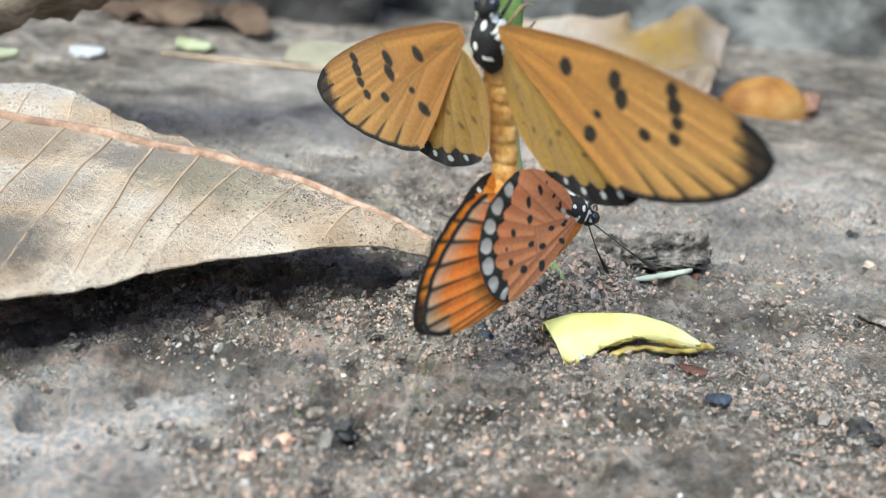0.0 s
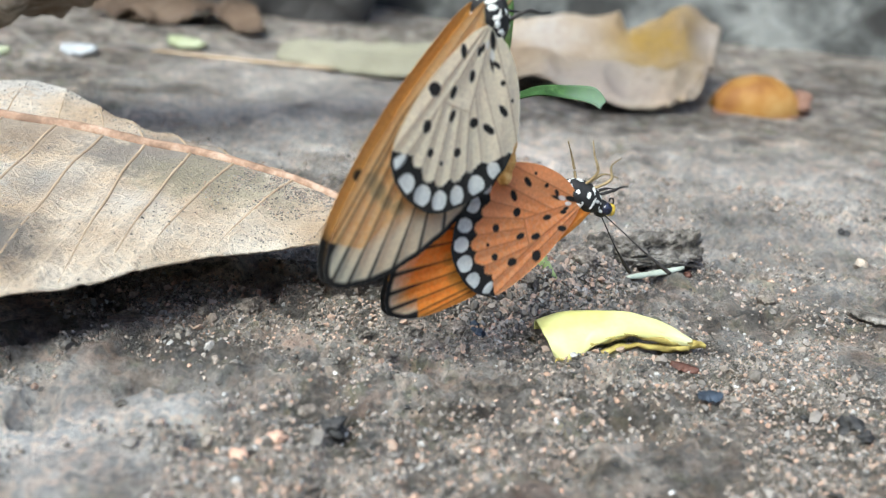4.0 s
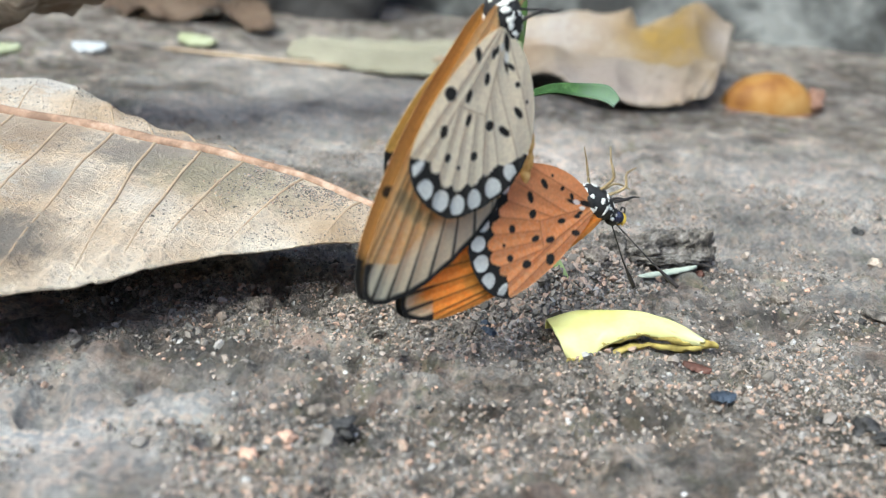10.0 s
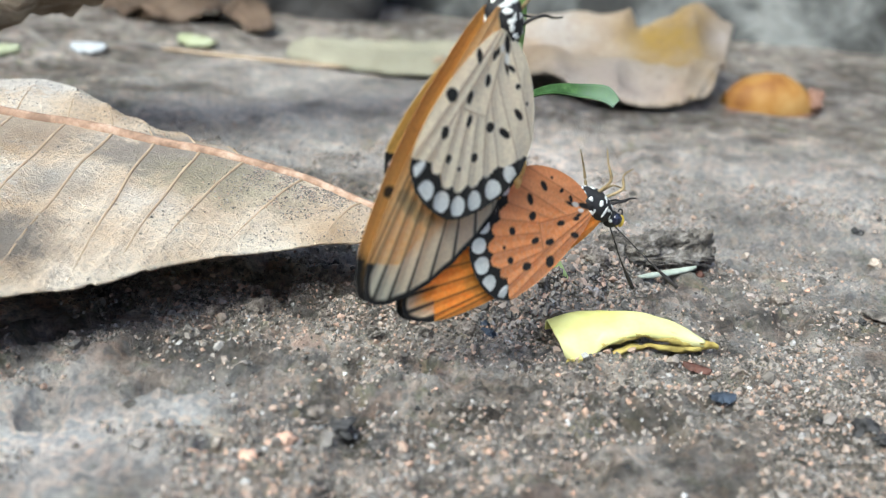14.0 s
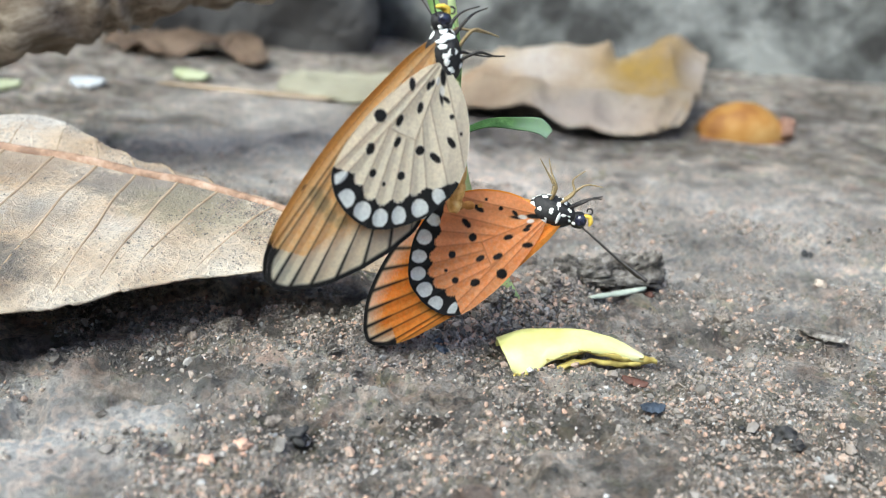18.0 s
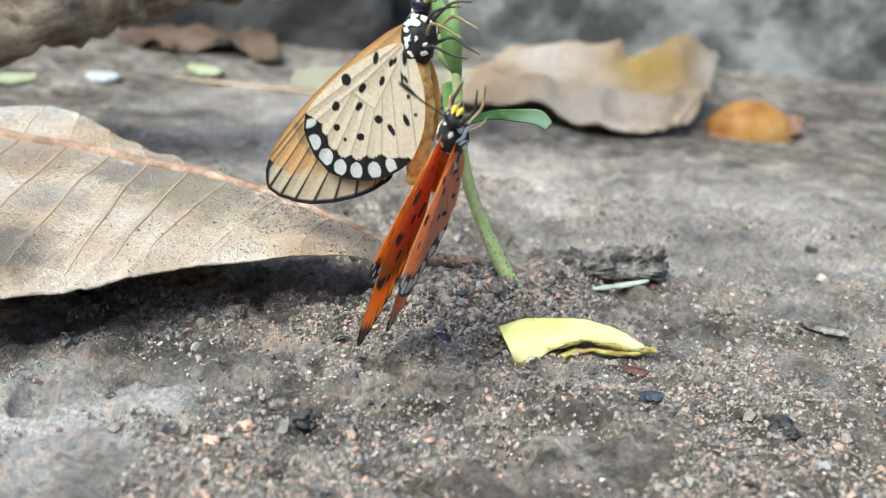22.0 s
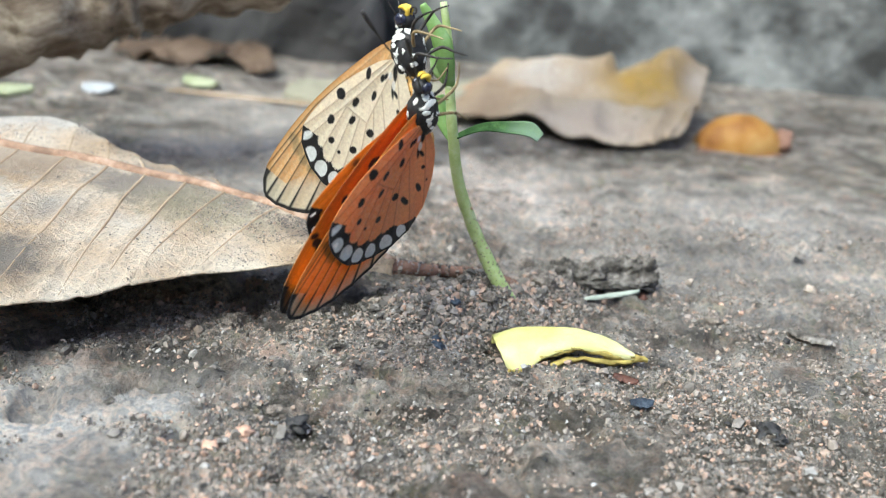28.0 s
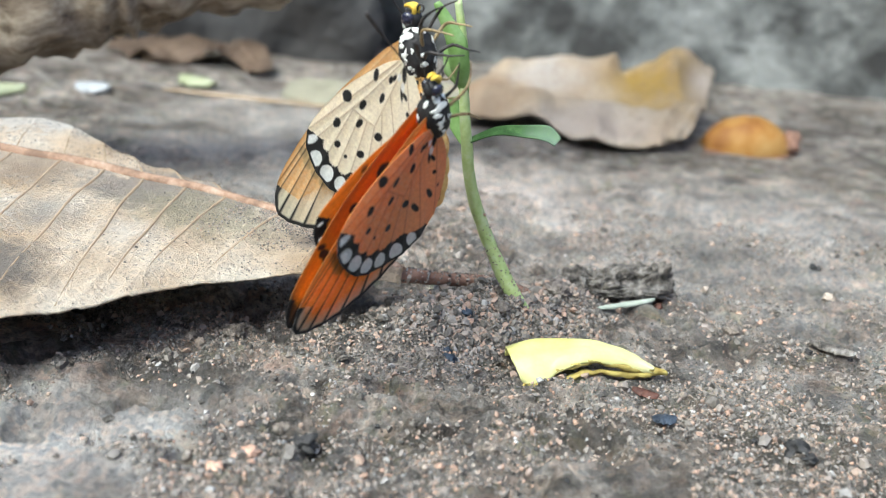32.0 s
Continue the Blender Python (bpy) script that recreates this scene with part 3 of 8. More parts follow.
def dead_leaf(name, g, material):
    leaf = group_at(name)
    bm = bmesh.new()
    sheet(bm, g, 0.0004)
    part("blade", bm, material, leaf)
    bm = bmesh.new()
    tube(bm, g[:, g.shape[1] // 2], (0.0009, 0.0007), 8, 0.2)
    part("midrib", bm, material, leaf)
    return leaf


def make_old_leaf():
    near = [(-0.034, 0.262, 0.004), (-0.012, 0.262, 0.0045), (0.01, 0.256, 0.003), (0.0256, 0.2595, 0.0008), (0.0335, 0.2672, 0.004)]
    mid = [(-0.032, 0.282, 0.005), (-0.014, 0.284, 0.009), (0.01, 0.283, 0.008), (0.0272, 0.285, 0.0078), (0.0372, 0.288, 0.0085)]
    far = [(-0.028, 0.303, 0.0045), (-0.0186, 0.305, 0.0111), (0.0, 0.305, 0.0155), (0.0105, 0.305, 0.018), (0.0142, 0.304, 0.0142), (0.0195, 0.306, 0.0182), (0.03, 0.306, 0.019), (0.0395, 0.308, 0.0155)]
    g = leaf_sheet(near, mid, far, 60, 41, 0.002, 0.0014, 8.0, None, 0.004)
    leaf = group_at("fallen_leaf")
    bm = bmesh.new()
    sheet(bm, g, 0.0004)
    part("blade", bm, OLDLEAF, leaf)
    bm = bmesh.new()
    tube(bm, g[:, 20], (0.0009, 0.0012), 8, 0.2)
    part("midrib", bm, OLDLEAF, leaf)
    tagged(leaf, "curled tan and yellow dead leaf near the stone wall", "leaf")
    g = leaf_sheet([(-0.075, 0.268, 0.001), (-0.05, 0.262, 0.001), (-0.02, 0.264, 0.002)], [(-0.075, 0.28, 0.003), (-0.05, 0.278, 0.004), (-0.018, 0.282, 0.006)], [(-0.07, 0.29, 0.001), (-0.046, 0.292, 0.003), (-0.016, 0.296, 0.008)], 30, 21, 0.002, 0.001, 2.0)
    tagged(dead_leaf("leaf_scrap", g, SCRAPLEAF), "pale straw-coloured dead leaf strip on the soil", "leaf")
    # brown litter at the foot of the dark stone
    for x, y, w, up, turn, seed in ((-0.122, 0.31, 0.011, 0.007, -28, 1), (-0.103, 0.308, 0.006, 0.008, 50, 4), (-0.135, 0.305, 0.008, 0.003, 70, 9)):
        g = leaf_sheet([(-w, -0.012, 0.001), (-w * 0.3, -0.016, 0.0005), (w * 0.5, -0.013, 0.001), (w, -0.004, 0.003)], [(-w, 0, up * 0.5), (-w * 0.3, 0, up), (w * 0.5, 0, up * 0.8), (w, 0, 0.004)], [(-w, 0.01, 0.001), (-w * 0.3, 0.014, 0.002), (w * 0.5, 0.013, 0.002), (w, 0.004, 0.003)], 30, 21, 0.002, 0.0014, seed, None, 0.003)
        litter = dead_leaf("leaf_scrap", g, BROWNLEAF)
        litter.matrix_world = pose(x, y, 0.0005, 0, 0, turn)
        tagged(litter, "curled brown dead leaf lying by the dark stone", "leaf", group="brown leaf litter")


make_old_leaf()


def make_shell():
    g = np.zeros((34, 25, 3))
    for i in range(34):
        s = i / 33
        r = 0.0115 * math.sin(math.pi * min(0.97, 0.03 + s)) ** 0.55
        for j in range(25):
            a = radians(-8 + 196 * j / 24)
            g[i, j] = ((s - 0.5) * 0.026, -0.62 * r * math.cos(a) * 1.1, r * math.sin(a) * 0.95 + 0.0004 * noise.noise(Vector((s * 9, a * 2, 1))))
    bm = bmesh.new()
    sheet(bm, g, 0.0007)
    shell = group_at("seed_husk", pose(0.0493, 0.279, 0.0004, 0, 0, 14) @ Matrix.Scale(0.92, 4) @ Matrix.Scale(0.86, 4, (0, 0, 1)))
    bmesh.ops.recalc_face_normals(bm, faces=bm.faces)
    part("shell", bm, PEACH, shell)
    bm = bmesh.new()
    tube(bm, g[:, 0], (0.0006, 0.0009, 0.0006), 7, 0.4)
    part("rim", bm, TWIG, shell, "dark broken husk rim")
    bm = bmesh.new()
    blob(bm, (0.0112, -0.001, 0.0035), (0.0026, 0.0034, 0.0036), (0, 0, 0), 0.5, 3, 3)
    part("stalk_end", bm, TWIG, shell)
    tagged(shell, "orange-brown dry seed husk lying on the ground", "husk")


make_shell()


def make_branch():
    bm = bmesh.new()
    p = spline([(-0.2417, 0.0576, 0.0080), (-0.1713, 0.1114, 0.0158), (-0.0931, 0.1713, 0.0328), (-0.0646, 0.1933, 0.0410), (-0.0108, 0.2325, 0.0594), (0.0572, 0.2814, 0.0784)], 140)
    tube(bm, p, (0.017, 0.015, 0.0134, 0.0116, 0.0106, 0.0082), 48, 0.3, 4)
    br = group_at("branch")
    for v in bm.verts:
        v.co += Vector((0, 0, 1)) * 0.0009 * noise.noise(v.co * 220) + Vector((0, -1, 0)) * 0.0009 * noise.noise(v.co * 320)
    part("wood", bm, BRANCH, br)
    rnd = random.Random(4)
    for k in range(34):
        i = rnd.randrange(30, 110)
        a = rnd.uniform(math.pi * 0.95, math.pi * 1.7)
        bm = bmesh.new()
        c = p[i] + np.array((0.3 * math.cos(a), -0.75 * abs(math.cos(a)), math.sin(a))) * 0.0117
        rough_lump(bm, tuple(c), (rnd.uniform(0.0015, 0.0042), rnd.uniform(0.0008, 0.0016), 0.0007), (rnd.uniform(-30, 30), -14 + rnd.uniform(-10, 10), 36), k, 3)
        part("bark_flake", bm, BRANCH, br)
    tagged(br, "weathered brown branch with rough bark above the soil", "branch")


make_branch()


# ---- wall and stone behind ----
def make_wall():
    bm = bmesh.new()
    R, C = 60, 180
    g = np.zeros((R, C, 3))
    for i in range(R):
        for j in range(C):
            x, z = -1.35 + 3.05 * j / (C - 1), -0.02 + 0.62 * i / (R - 1)
            d = 0.016 * noise.noise(Vector((x * 9, z * 9, 3))) + 0.006 * noise.noise(Vector((x * 33, z * 33, 5)))
            g[i, j] = (x, 0.385 + 0.06 * x + d + 0.05 * z, z)
    sheet(bm, g[:, ::-1], 0.12)
    bmesh.ops.recalc_face_normals(bm, faces=bm.faces)
    tagged(part("wall_north", bm, STONE), "rough grey mortared stone wall, in view only to the north", "wall", kind="structure")
    bm = bmesh.new()
    blob(bm, (-0.122, 0.352, 0.028), (0.052, 0.026, 0.048), (0, 6, 8), 0.4, 5, 4)
    tagged(part("boulder", bm, DARKSTONE), "dark grey rounded stone at the wall foot", "stone")
    bm = bmesh.new()
    blob(bm, (-0.27, 0.33, 0.03), (0.07, 0.05, 0.06), (0, 0, 20), 0.5, 9, 4)
    tagged(part("boulder", bm, DARKSTONE), "dark grey rounded stone at the wall foot", "stone")


# plain walls out of view, added to cut low sky light and deepen shade
def make_unseen_walls():
    for name, x0, y0, x1, y1 in (("unseen_wall_south", -1.3, -0.95, 1.6, -0.95), ("unseen_wall_west", -1.25, -1.0, -1.25, 0.45), ("unseen_wall_east", 1.6, -1.0, 1.6, 0.6)):
        bm = bmesh.new()
        g = np.zeros((24, 60, 3))
        for i in range(24):
            for j in range(60):
                f = j / 59
                x, y, z = x0 + (x1 - x0) * f, y0 + (y1 - y0) * f, -0.02 + 0.62 * i / 23
                d = 0.02 * noise.noise(Vector((x * 7, y * 7, z * 7)))
                g[i, j] = (x + (d if x0 == x1 else 0), y + (d if y0 == y1 else 0), z)
        sheet(bm, g, 0.12)
        bmesh.ops.recalc_face_normals(bm, faces=bm.faces)
        tagged(part(name, bm, STONE), "rough grey mortared stone wall, in view only to the north", "wall", kind="structure")


make_wall()
make_unseen_walls()


# ---- yellow petal ----
def make_petal():
    """A blunt-ended petal lying on its edge: a convex back, its lower rim dried and crinkled."""
    petal = group_at("fallen_petal", pose(0.0124, 0.1268, 0.0, 0, 0, 13))
    R, C = 54, 21
    top = spline([(0.0001, 0.0, 0.0025), (0.0031, 0.0010, 0.0036), (0.0066, 0.0014, 0.0038), (0.0104, 0.0013, 0.0040), (0.0143, 0.0008, 0.0034), (0.0168, 0.0002, 0.0024), (0.0183, -0.0003, 0.0017)], R - 1)
    low = spline([(0.0021, -0.0032, 0.0001), (0.0033, -0.0038, -0.0001), (0.0047, -0.0034, 0.0001), (0.0059, -0.0026, 0.0012), (0.0093, -0.0018, 0.0026), (0.0122, -0.0013, 0.0025), (0.0160, -0.0008, 0.0017), (0.0183, -0.0005, 0.0014)], R - 1)
    n = min(len(top), len(low))
    g = np.zeros((n, C, 3))
    for i in range(n):
        swell = 0.0008 * (1 - i / n) + 0.0004
        for j in range(C):
            f = j / (C - 1)
            p = top[i] * (1 - f) + low[i] * f
            p = p + np.array((-0.3, -0.75, 0.6)) * swell * math.sin(math.pi * f) ** 0.8
            p[2] += 0.00012 * noise.noise(Vector((i * 0.2, j * 0.3, 2)))
            g[i, j] = p
    back = np.zeros((n, 9, 3))
    for i in range(n):
        for j in range(9):
            f = j / 8
            back[i, j] = top[i] + np.array((0, 0.0022 * (1 - i / n) + 0.0004, -top[i, 2] * 0.75)) * f + np.array((0, 0.0009, 0.0002)) * math.sin(math.pi * f)
    g = np.concatenate([back[:, :0:-1], g], 1)
    bm = bmesh.new()
    sheet(bm, g, 0.0003)
    part("blade", bm, PETAL, petal)
    rnd = random.Random(3)
    for k in range(2):
        line = low + np.array([[rnd.uniform(-1, 1) * 0.00012, rnd.uniform(-1, 1) * 0.00012, rnd.uniform(-1, 1) * 0.00015 - 0.0002 * k - 0.0014 * k * math.sin(math.pi * i / len(low))] for i in range(len(low))])
        bm = bmesh.new()
        tube(bm, spline(line[::3], 60), (0.0006, 0.0004, 0.00034, 0.0003, 0.0004, 0.0004) if k == 0 else (0.0005, 0.00034, 0.00028, 0.0003, 0.00045), 7, 1.2, k)
        part("rim", bm, PETAL_RIM, petal, "withered brownish petal rim")
    bm = bmesh.new()
    tube(bm, spline([(0.0178, -0.0004, 0.0015), (0.0190, -0.0003, 0.0014), (0.0201, 0.0, 0.0011)], 10), (0.0007, 0.00045, 0.0003), 7, 0.5)
    part("tip", bm, PETAL_RIM, petal, "dried pointed petal tip")
    tagged(petal, "pale yellow curled flower petal with withered rim on soil", "petal")


make_petal()


# ---- seedling ----
STEM_LINE = [(0.0132, 0.1392, -0.003), (0.0127, 0.139, 0.0022), (0.0093, 0.138, 0.0082), (0.0068, 0.137, 0.0134), (0.0047, 0.1345, 0.02), (0.0039, 0.1325, 0.0264), (0.0032, 0.1315, 0.0324), (0.0027, 0.1308, 0.0385), (0.0018, 0.1302, 0.0435)]


def blade(name, parent, line, widths, cup, tip_curl=0.0, side=(0, 0, 1), material=None, label=""):
    """A leaflet along a line, widest in the middle, folded a little along its midrib."""
    p = spline(line, 24)
    w = np.interp(np.linspace(0, 1, len(p)), np.linspace(0, 1, len(widths)), widths)
    g = np.zeros((len(p), 9, 3))
    sd = Vector(side).normalized()
    for i in range(len(p)):
        t = Vector(p[min(i + 1, len(p) - 1)] - p[max(i - 1, 0)]).normalized()
        x = (sd - t * sd.dot(t)).normalized()
        nn = t.cross(x)
        for j in range(9):
            u = j / 4 - 1
            g[i, j] = np.array(Vector(p[i]) + x * (u * w[i]) + nn * (cup * w[i] * abs(u) ** 1.5))
    bm = bmesh.new()
    sheet(bm, g, 0.00018)
    return part(name, bm, material or GREEN, parent, label)


def make_seedling():
    plant = group_at("seedling")
    p = spline(STEM_LINE, 60)
    bm = bmesh.new()
    tube(bm, p, (0.00115, 0.00105, 0.00092, 0.0008, 0.0007, 0.0006, 0.00045), 12, 0.12)
    part("stem", bm, STEM, plant)
    rnd = random.Random(9)
    spots, sizes = [], []
    for k in range(420):
        q = p[min(len(p) - 1, int(abs(rnd.gauss(0, 0.16)) * len(p)) + 8)]
        a = rnd.uniform(0, 2 * math.pi)
        spots.append(q + np.array((0.00095 * math.cos(a), 0.00095 * math.sin(a), rnd.uniform(-4e-4, 4e-4))))
        sizes.append(0.00006 * math.exp(abs(rnd.gauss(0, 0.5))))
    crust("sand_crust", plant, spots, sizes, 33, "sand grains stuck to the stem foot")
    blade("leaflet", plant, [(0.0039, 0.1325, 0.0266), (0.0075, 0.1322, 0.0284), (0.0112, 0.132, 0.0288), (0.0135, 0.132, 0.0288), (0.0149, 0.132, 0.028)], (0.0003, 0.0006, 0.0009, 0.0011, 0.0007), 0.5, 0, (0, 0.75, 0.65), material=DARKGREEN, label="narrow leaflet with a curled pale tip")
    blade("leaflet", plant, [(0.0033, 0.1313, 0.0328), (0.0028, 0.1296, 0.036), (0.0022, 0.129, 0.039), (-0.0004, 0.1288, 0.0432)], (0.0004, 0.0011, 0.0011, 0.0003), 0.4, 0, (1, 0.2, 0))
    blade("leaflet", plant, [(0.0032, 0.1322, 0.0332), (0.0018, 0.1318, 0.0355), (0.0009, 0.132, 0.0378)], (0.0004, 0.0013, 0.0006), 0.4, 0, (1, 0.4, 0), label="small bluish green leaflet")
    blade("leaflet", plant, [(0.0039, 0.1328, 0.026), (0.0026, 0.1338, 0.0283), (0.0012, 0.1345, 0.0315)], (0.0004, 0.0012, 0.0004), 0.4, 0, (1, 0.4, 0), label="small bluish green leaflet")
    return tagged(plant, "slender green seedling with small leaflets rooted in soil", "seedling")


SEEDLING = make_seedling()


# ---- butterflies ----
FORE_UP = [(0, 0.7), (3, 1.5), (8, 2.1), (13, 2.5), (19, 2.5), (24, 2.1), (28, 1.5), (31, 0.5), (32.9, -0.8), (33.4, -1.9)]
FORE_LOW = [(0, -0.9), (5, -4.3), (10, -7.9), (14, -10.5), (16, -11.6), (17.6, -12.0), (20, -11.6), (23, -10.6), (26.5, -9.0), (29.8, -6.9), (32.2, -4.4), (33.1, -3.0), (33.4, -1.9)]
HIND_UP = [(0, 0.7), (1.7, 2.3), (5.5, 4.4), (8.2, 5.6), (11.7, 6.7), (15.3, 7.3), (17.4, 6.9), (19.0, 5.6), (20.1, 3.7), (20.6, 1.7), (20.7, 0.3)]
HIND_LOW = [(0, -0.9), (1.2, -3.0), (3, -5.0), (5.5, -6.7), (8, -7.7), (10.5, -8.1), (12.4, -7.9), (14.8, -6.9), (17.2, -5.3), (19.0, -3.2), (20.2, -1.2), (20.7, 0.3)]
# spots: along, across, half length, half width, turn in degrees
FORE_SPOTS = [(9.4, -0.9, 1.05, 0.8, 78), (15.6, -0.4, 1.1, 0.75, 80), (16.4, -2.0, 1.15, 0.8, 80), (22.3, 0.9, 0.85, 0.65, 75), (22.7, -0.5, 0.95, 0.85, 80), (23.1, -2.1, 0.7, 0.7, 80), (22.9, -3.8, 0.72, 0.66, 0), (19.4, -4.7, 0.75, 0.68, 0), (12.6, -7.2, 1.05, 0.8, 60), (13.5, -4.7, 0.55, 0.45, 0)]
FORE_SPOTS_ORANGE = [(9.4, -0.9, 1.35, 1.25, 70), (15.6, -0.2, 0.95, 0.8, 80), (16.2, -1.7, 1.15, 1.0, 90), (22.0, 1.3, 0.75, 0.5, 60), (22.6, 0.1, 0.95, 0.75, 80), (22.9, -1.3, 1.15, 1.1, 80), (22.9, -3.8, 0.78, 0.72, 0), (19.4, -4.7, 0.98, 0.85, 0), (12.6, -7.2, 1.3, 1.2, 60), (13.5, -4.7, 0.85, 0.7, 30), (5.4, -2.6, 0.5, 0.4, 0)]
HIND_SPOTS = [(8.6, 4.6, 0.85, 0.8, 0), (3.7, 2.6, 0.85, 0.42, -25), (5.6, 0.45, 0.75, 0.38, -10), (8.05, 2.2, 0.8, 0.45, 0), (10.35, 1.4, 0.72, 0.42, 5), (12.5, 4.1, 0.8, 0.58, 0), (10.0, -1.7, 0.6, 0.66, -30), (9.9, -3.85, 0.45, 0.9, 15), (7.45, -4.9, 0.42, 0.85, 25), (4.75, -3.6, 0.34, 0.34, 0), (13.6, -0.8, 0.55, 0.6, -30), (14.8, 2.6, 0.55, 0.48, 0), (15.35, 0.8, 0.28, 0.26, 0), (2.9, 0.6, 0.6, 0.3, -10), (3.3, -2.1, 0.3, 0.6, 20), (6.0, -5.6, 0.25, 0.25, 0)]
HIND_CELLS = [(17.0, 6.15, 1.15, 0.55, 35), (18.75, 4.35, 1.15, 1.0, 25), (19.2, 1.9, 1.15, 1.05, 5), (19.05, -0.5, 1.1, 0.95, -8), (17.85, -2.6, 1.1, 0.9, -25), (16.0, -4.7, 1.1, 1.05, -42), (13.75, -6.3, 1.05, 0.8, -58)]


def near_line(P, a, b):
    """Distance of the points P from the stretch a to b, and how far along it they lie."""
    a, b = np.array(a, float), np.array(b, float)
    d = b - a
    t = np.clip(((P - a) @ d) / (d @ d), 0, 1)
    return np.linalg.norm(P - (a + t[:, None] * d), axis=1), t


def spot_mask(P, spots, soft=0.12, grow=1.0, ragged=0.0):
    out = np.zeros(len(P))
    rag = np.array([noise.noise(Vector((p[0] * 3.1, p[1] * 3.1, 0.4))) for p in P]) * ragged
    for x, y, a, b, deg in spots:
        c, s = math.cos(radians(deg)), math.sin(radians(deg))
        q = P - np.array((x, y))
        r = np.sqrt(((q[:, 0] * c + q[:, 1] * s) / (a * grow)) ** 2 + ((q[:, 1] * c - q[:, 0] * s) / (b * grow)) ** 2) + rag
        out = np.maximum(out, np.clip((1 - r) * min(a, b) / soft + 0.5, 0, 1))
    return out


def blend(c, other, k):
    k = np.clip(k, 0, 1)[:, None]
    return c * (1 - k) + np.array(other) * k


def vein_lines(kind, margin):
    """Veins: a cell from the root, and rays from it to the outer margin."""
    if kind == "fore":
        cell = [((0.5, 0.6), (15.5, 1.9)), ((0.5, -0.2), (13.8, -3.4)), ((13.8, -3.4), (15.5, 1.9)), ((0.3, -0.8), (18.6, -11.6))]
        starts = [(15.5, 1.9), (15.6, 1.4), (15.4, 0.7), (15.0, -0.5), (14.4, -1.8), (13.8, -3.4), (11.5, -2.8), (9.0, -2.2)]
        ends = [(29.6, 1.0), (31.6, 0.1), (33.3, -1.9), (32.7, -3.8), (31.1, -5.7), (28.7, -7.7), (25.5, -9.5), (22.0, -10.9)]
    else:
        cell = [((0.4, 0.5), (9.4, 3.0)), ((0.4, 0.0), (9.2, -0.6)), ((9.2, -0.6), (9.4, 3.0)), ((0.4, -0.4), (9.6, -8.0)), ((0.3, 0.9), (16.2, 7.2))]
        starts = [(6.5, 2.2), (9.4, 3.0), (9.4, 1.8), (9.3, 0.6), (9.2, -0.6), (7.0, -0.5), (4.5, -0.3)]
        ends = [(18.3, 6.3), (20.2, 3.2), (20.6, 0.7), (20.0, -1.6), (18.4, -3.9), (16.2, -6.0), (13.2, -7.6)]
    return cell, list(zip(starts, ends))


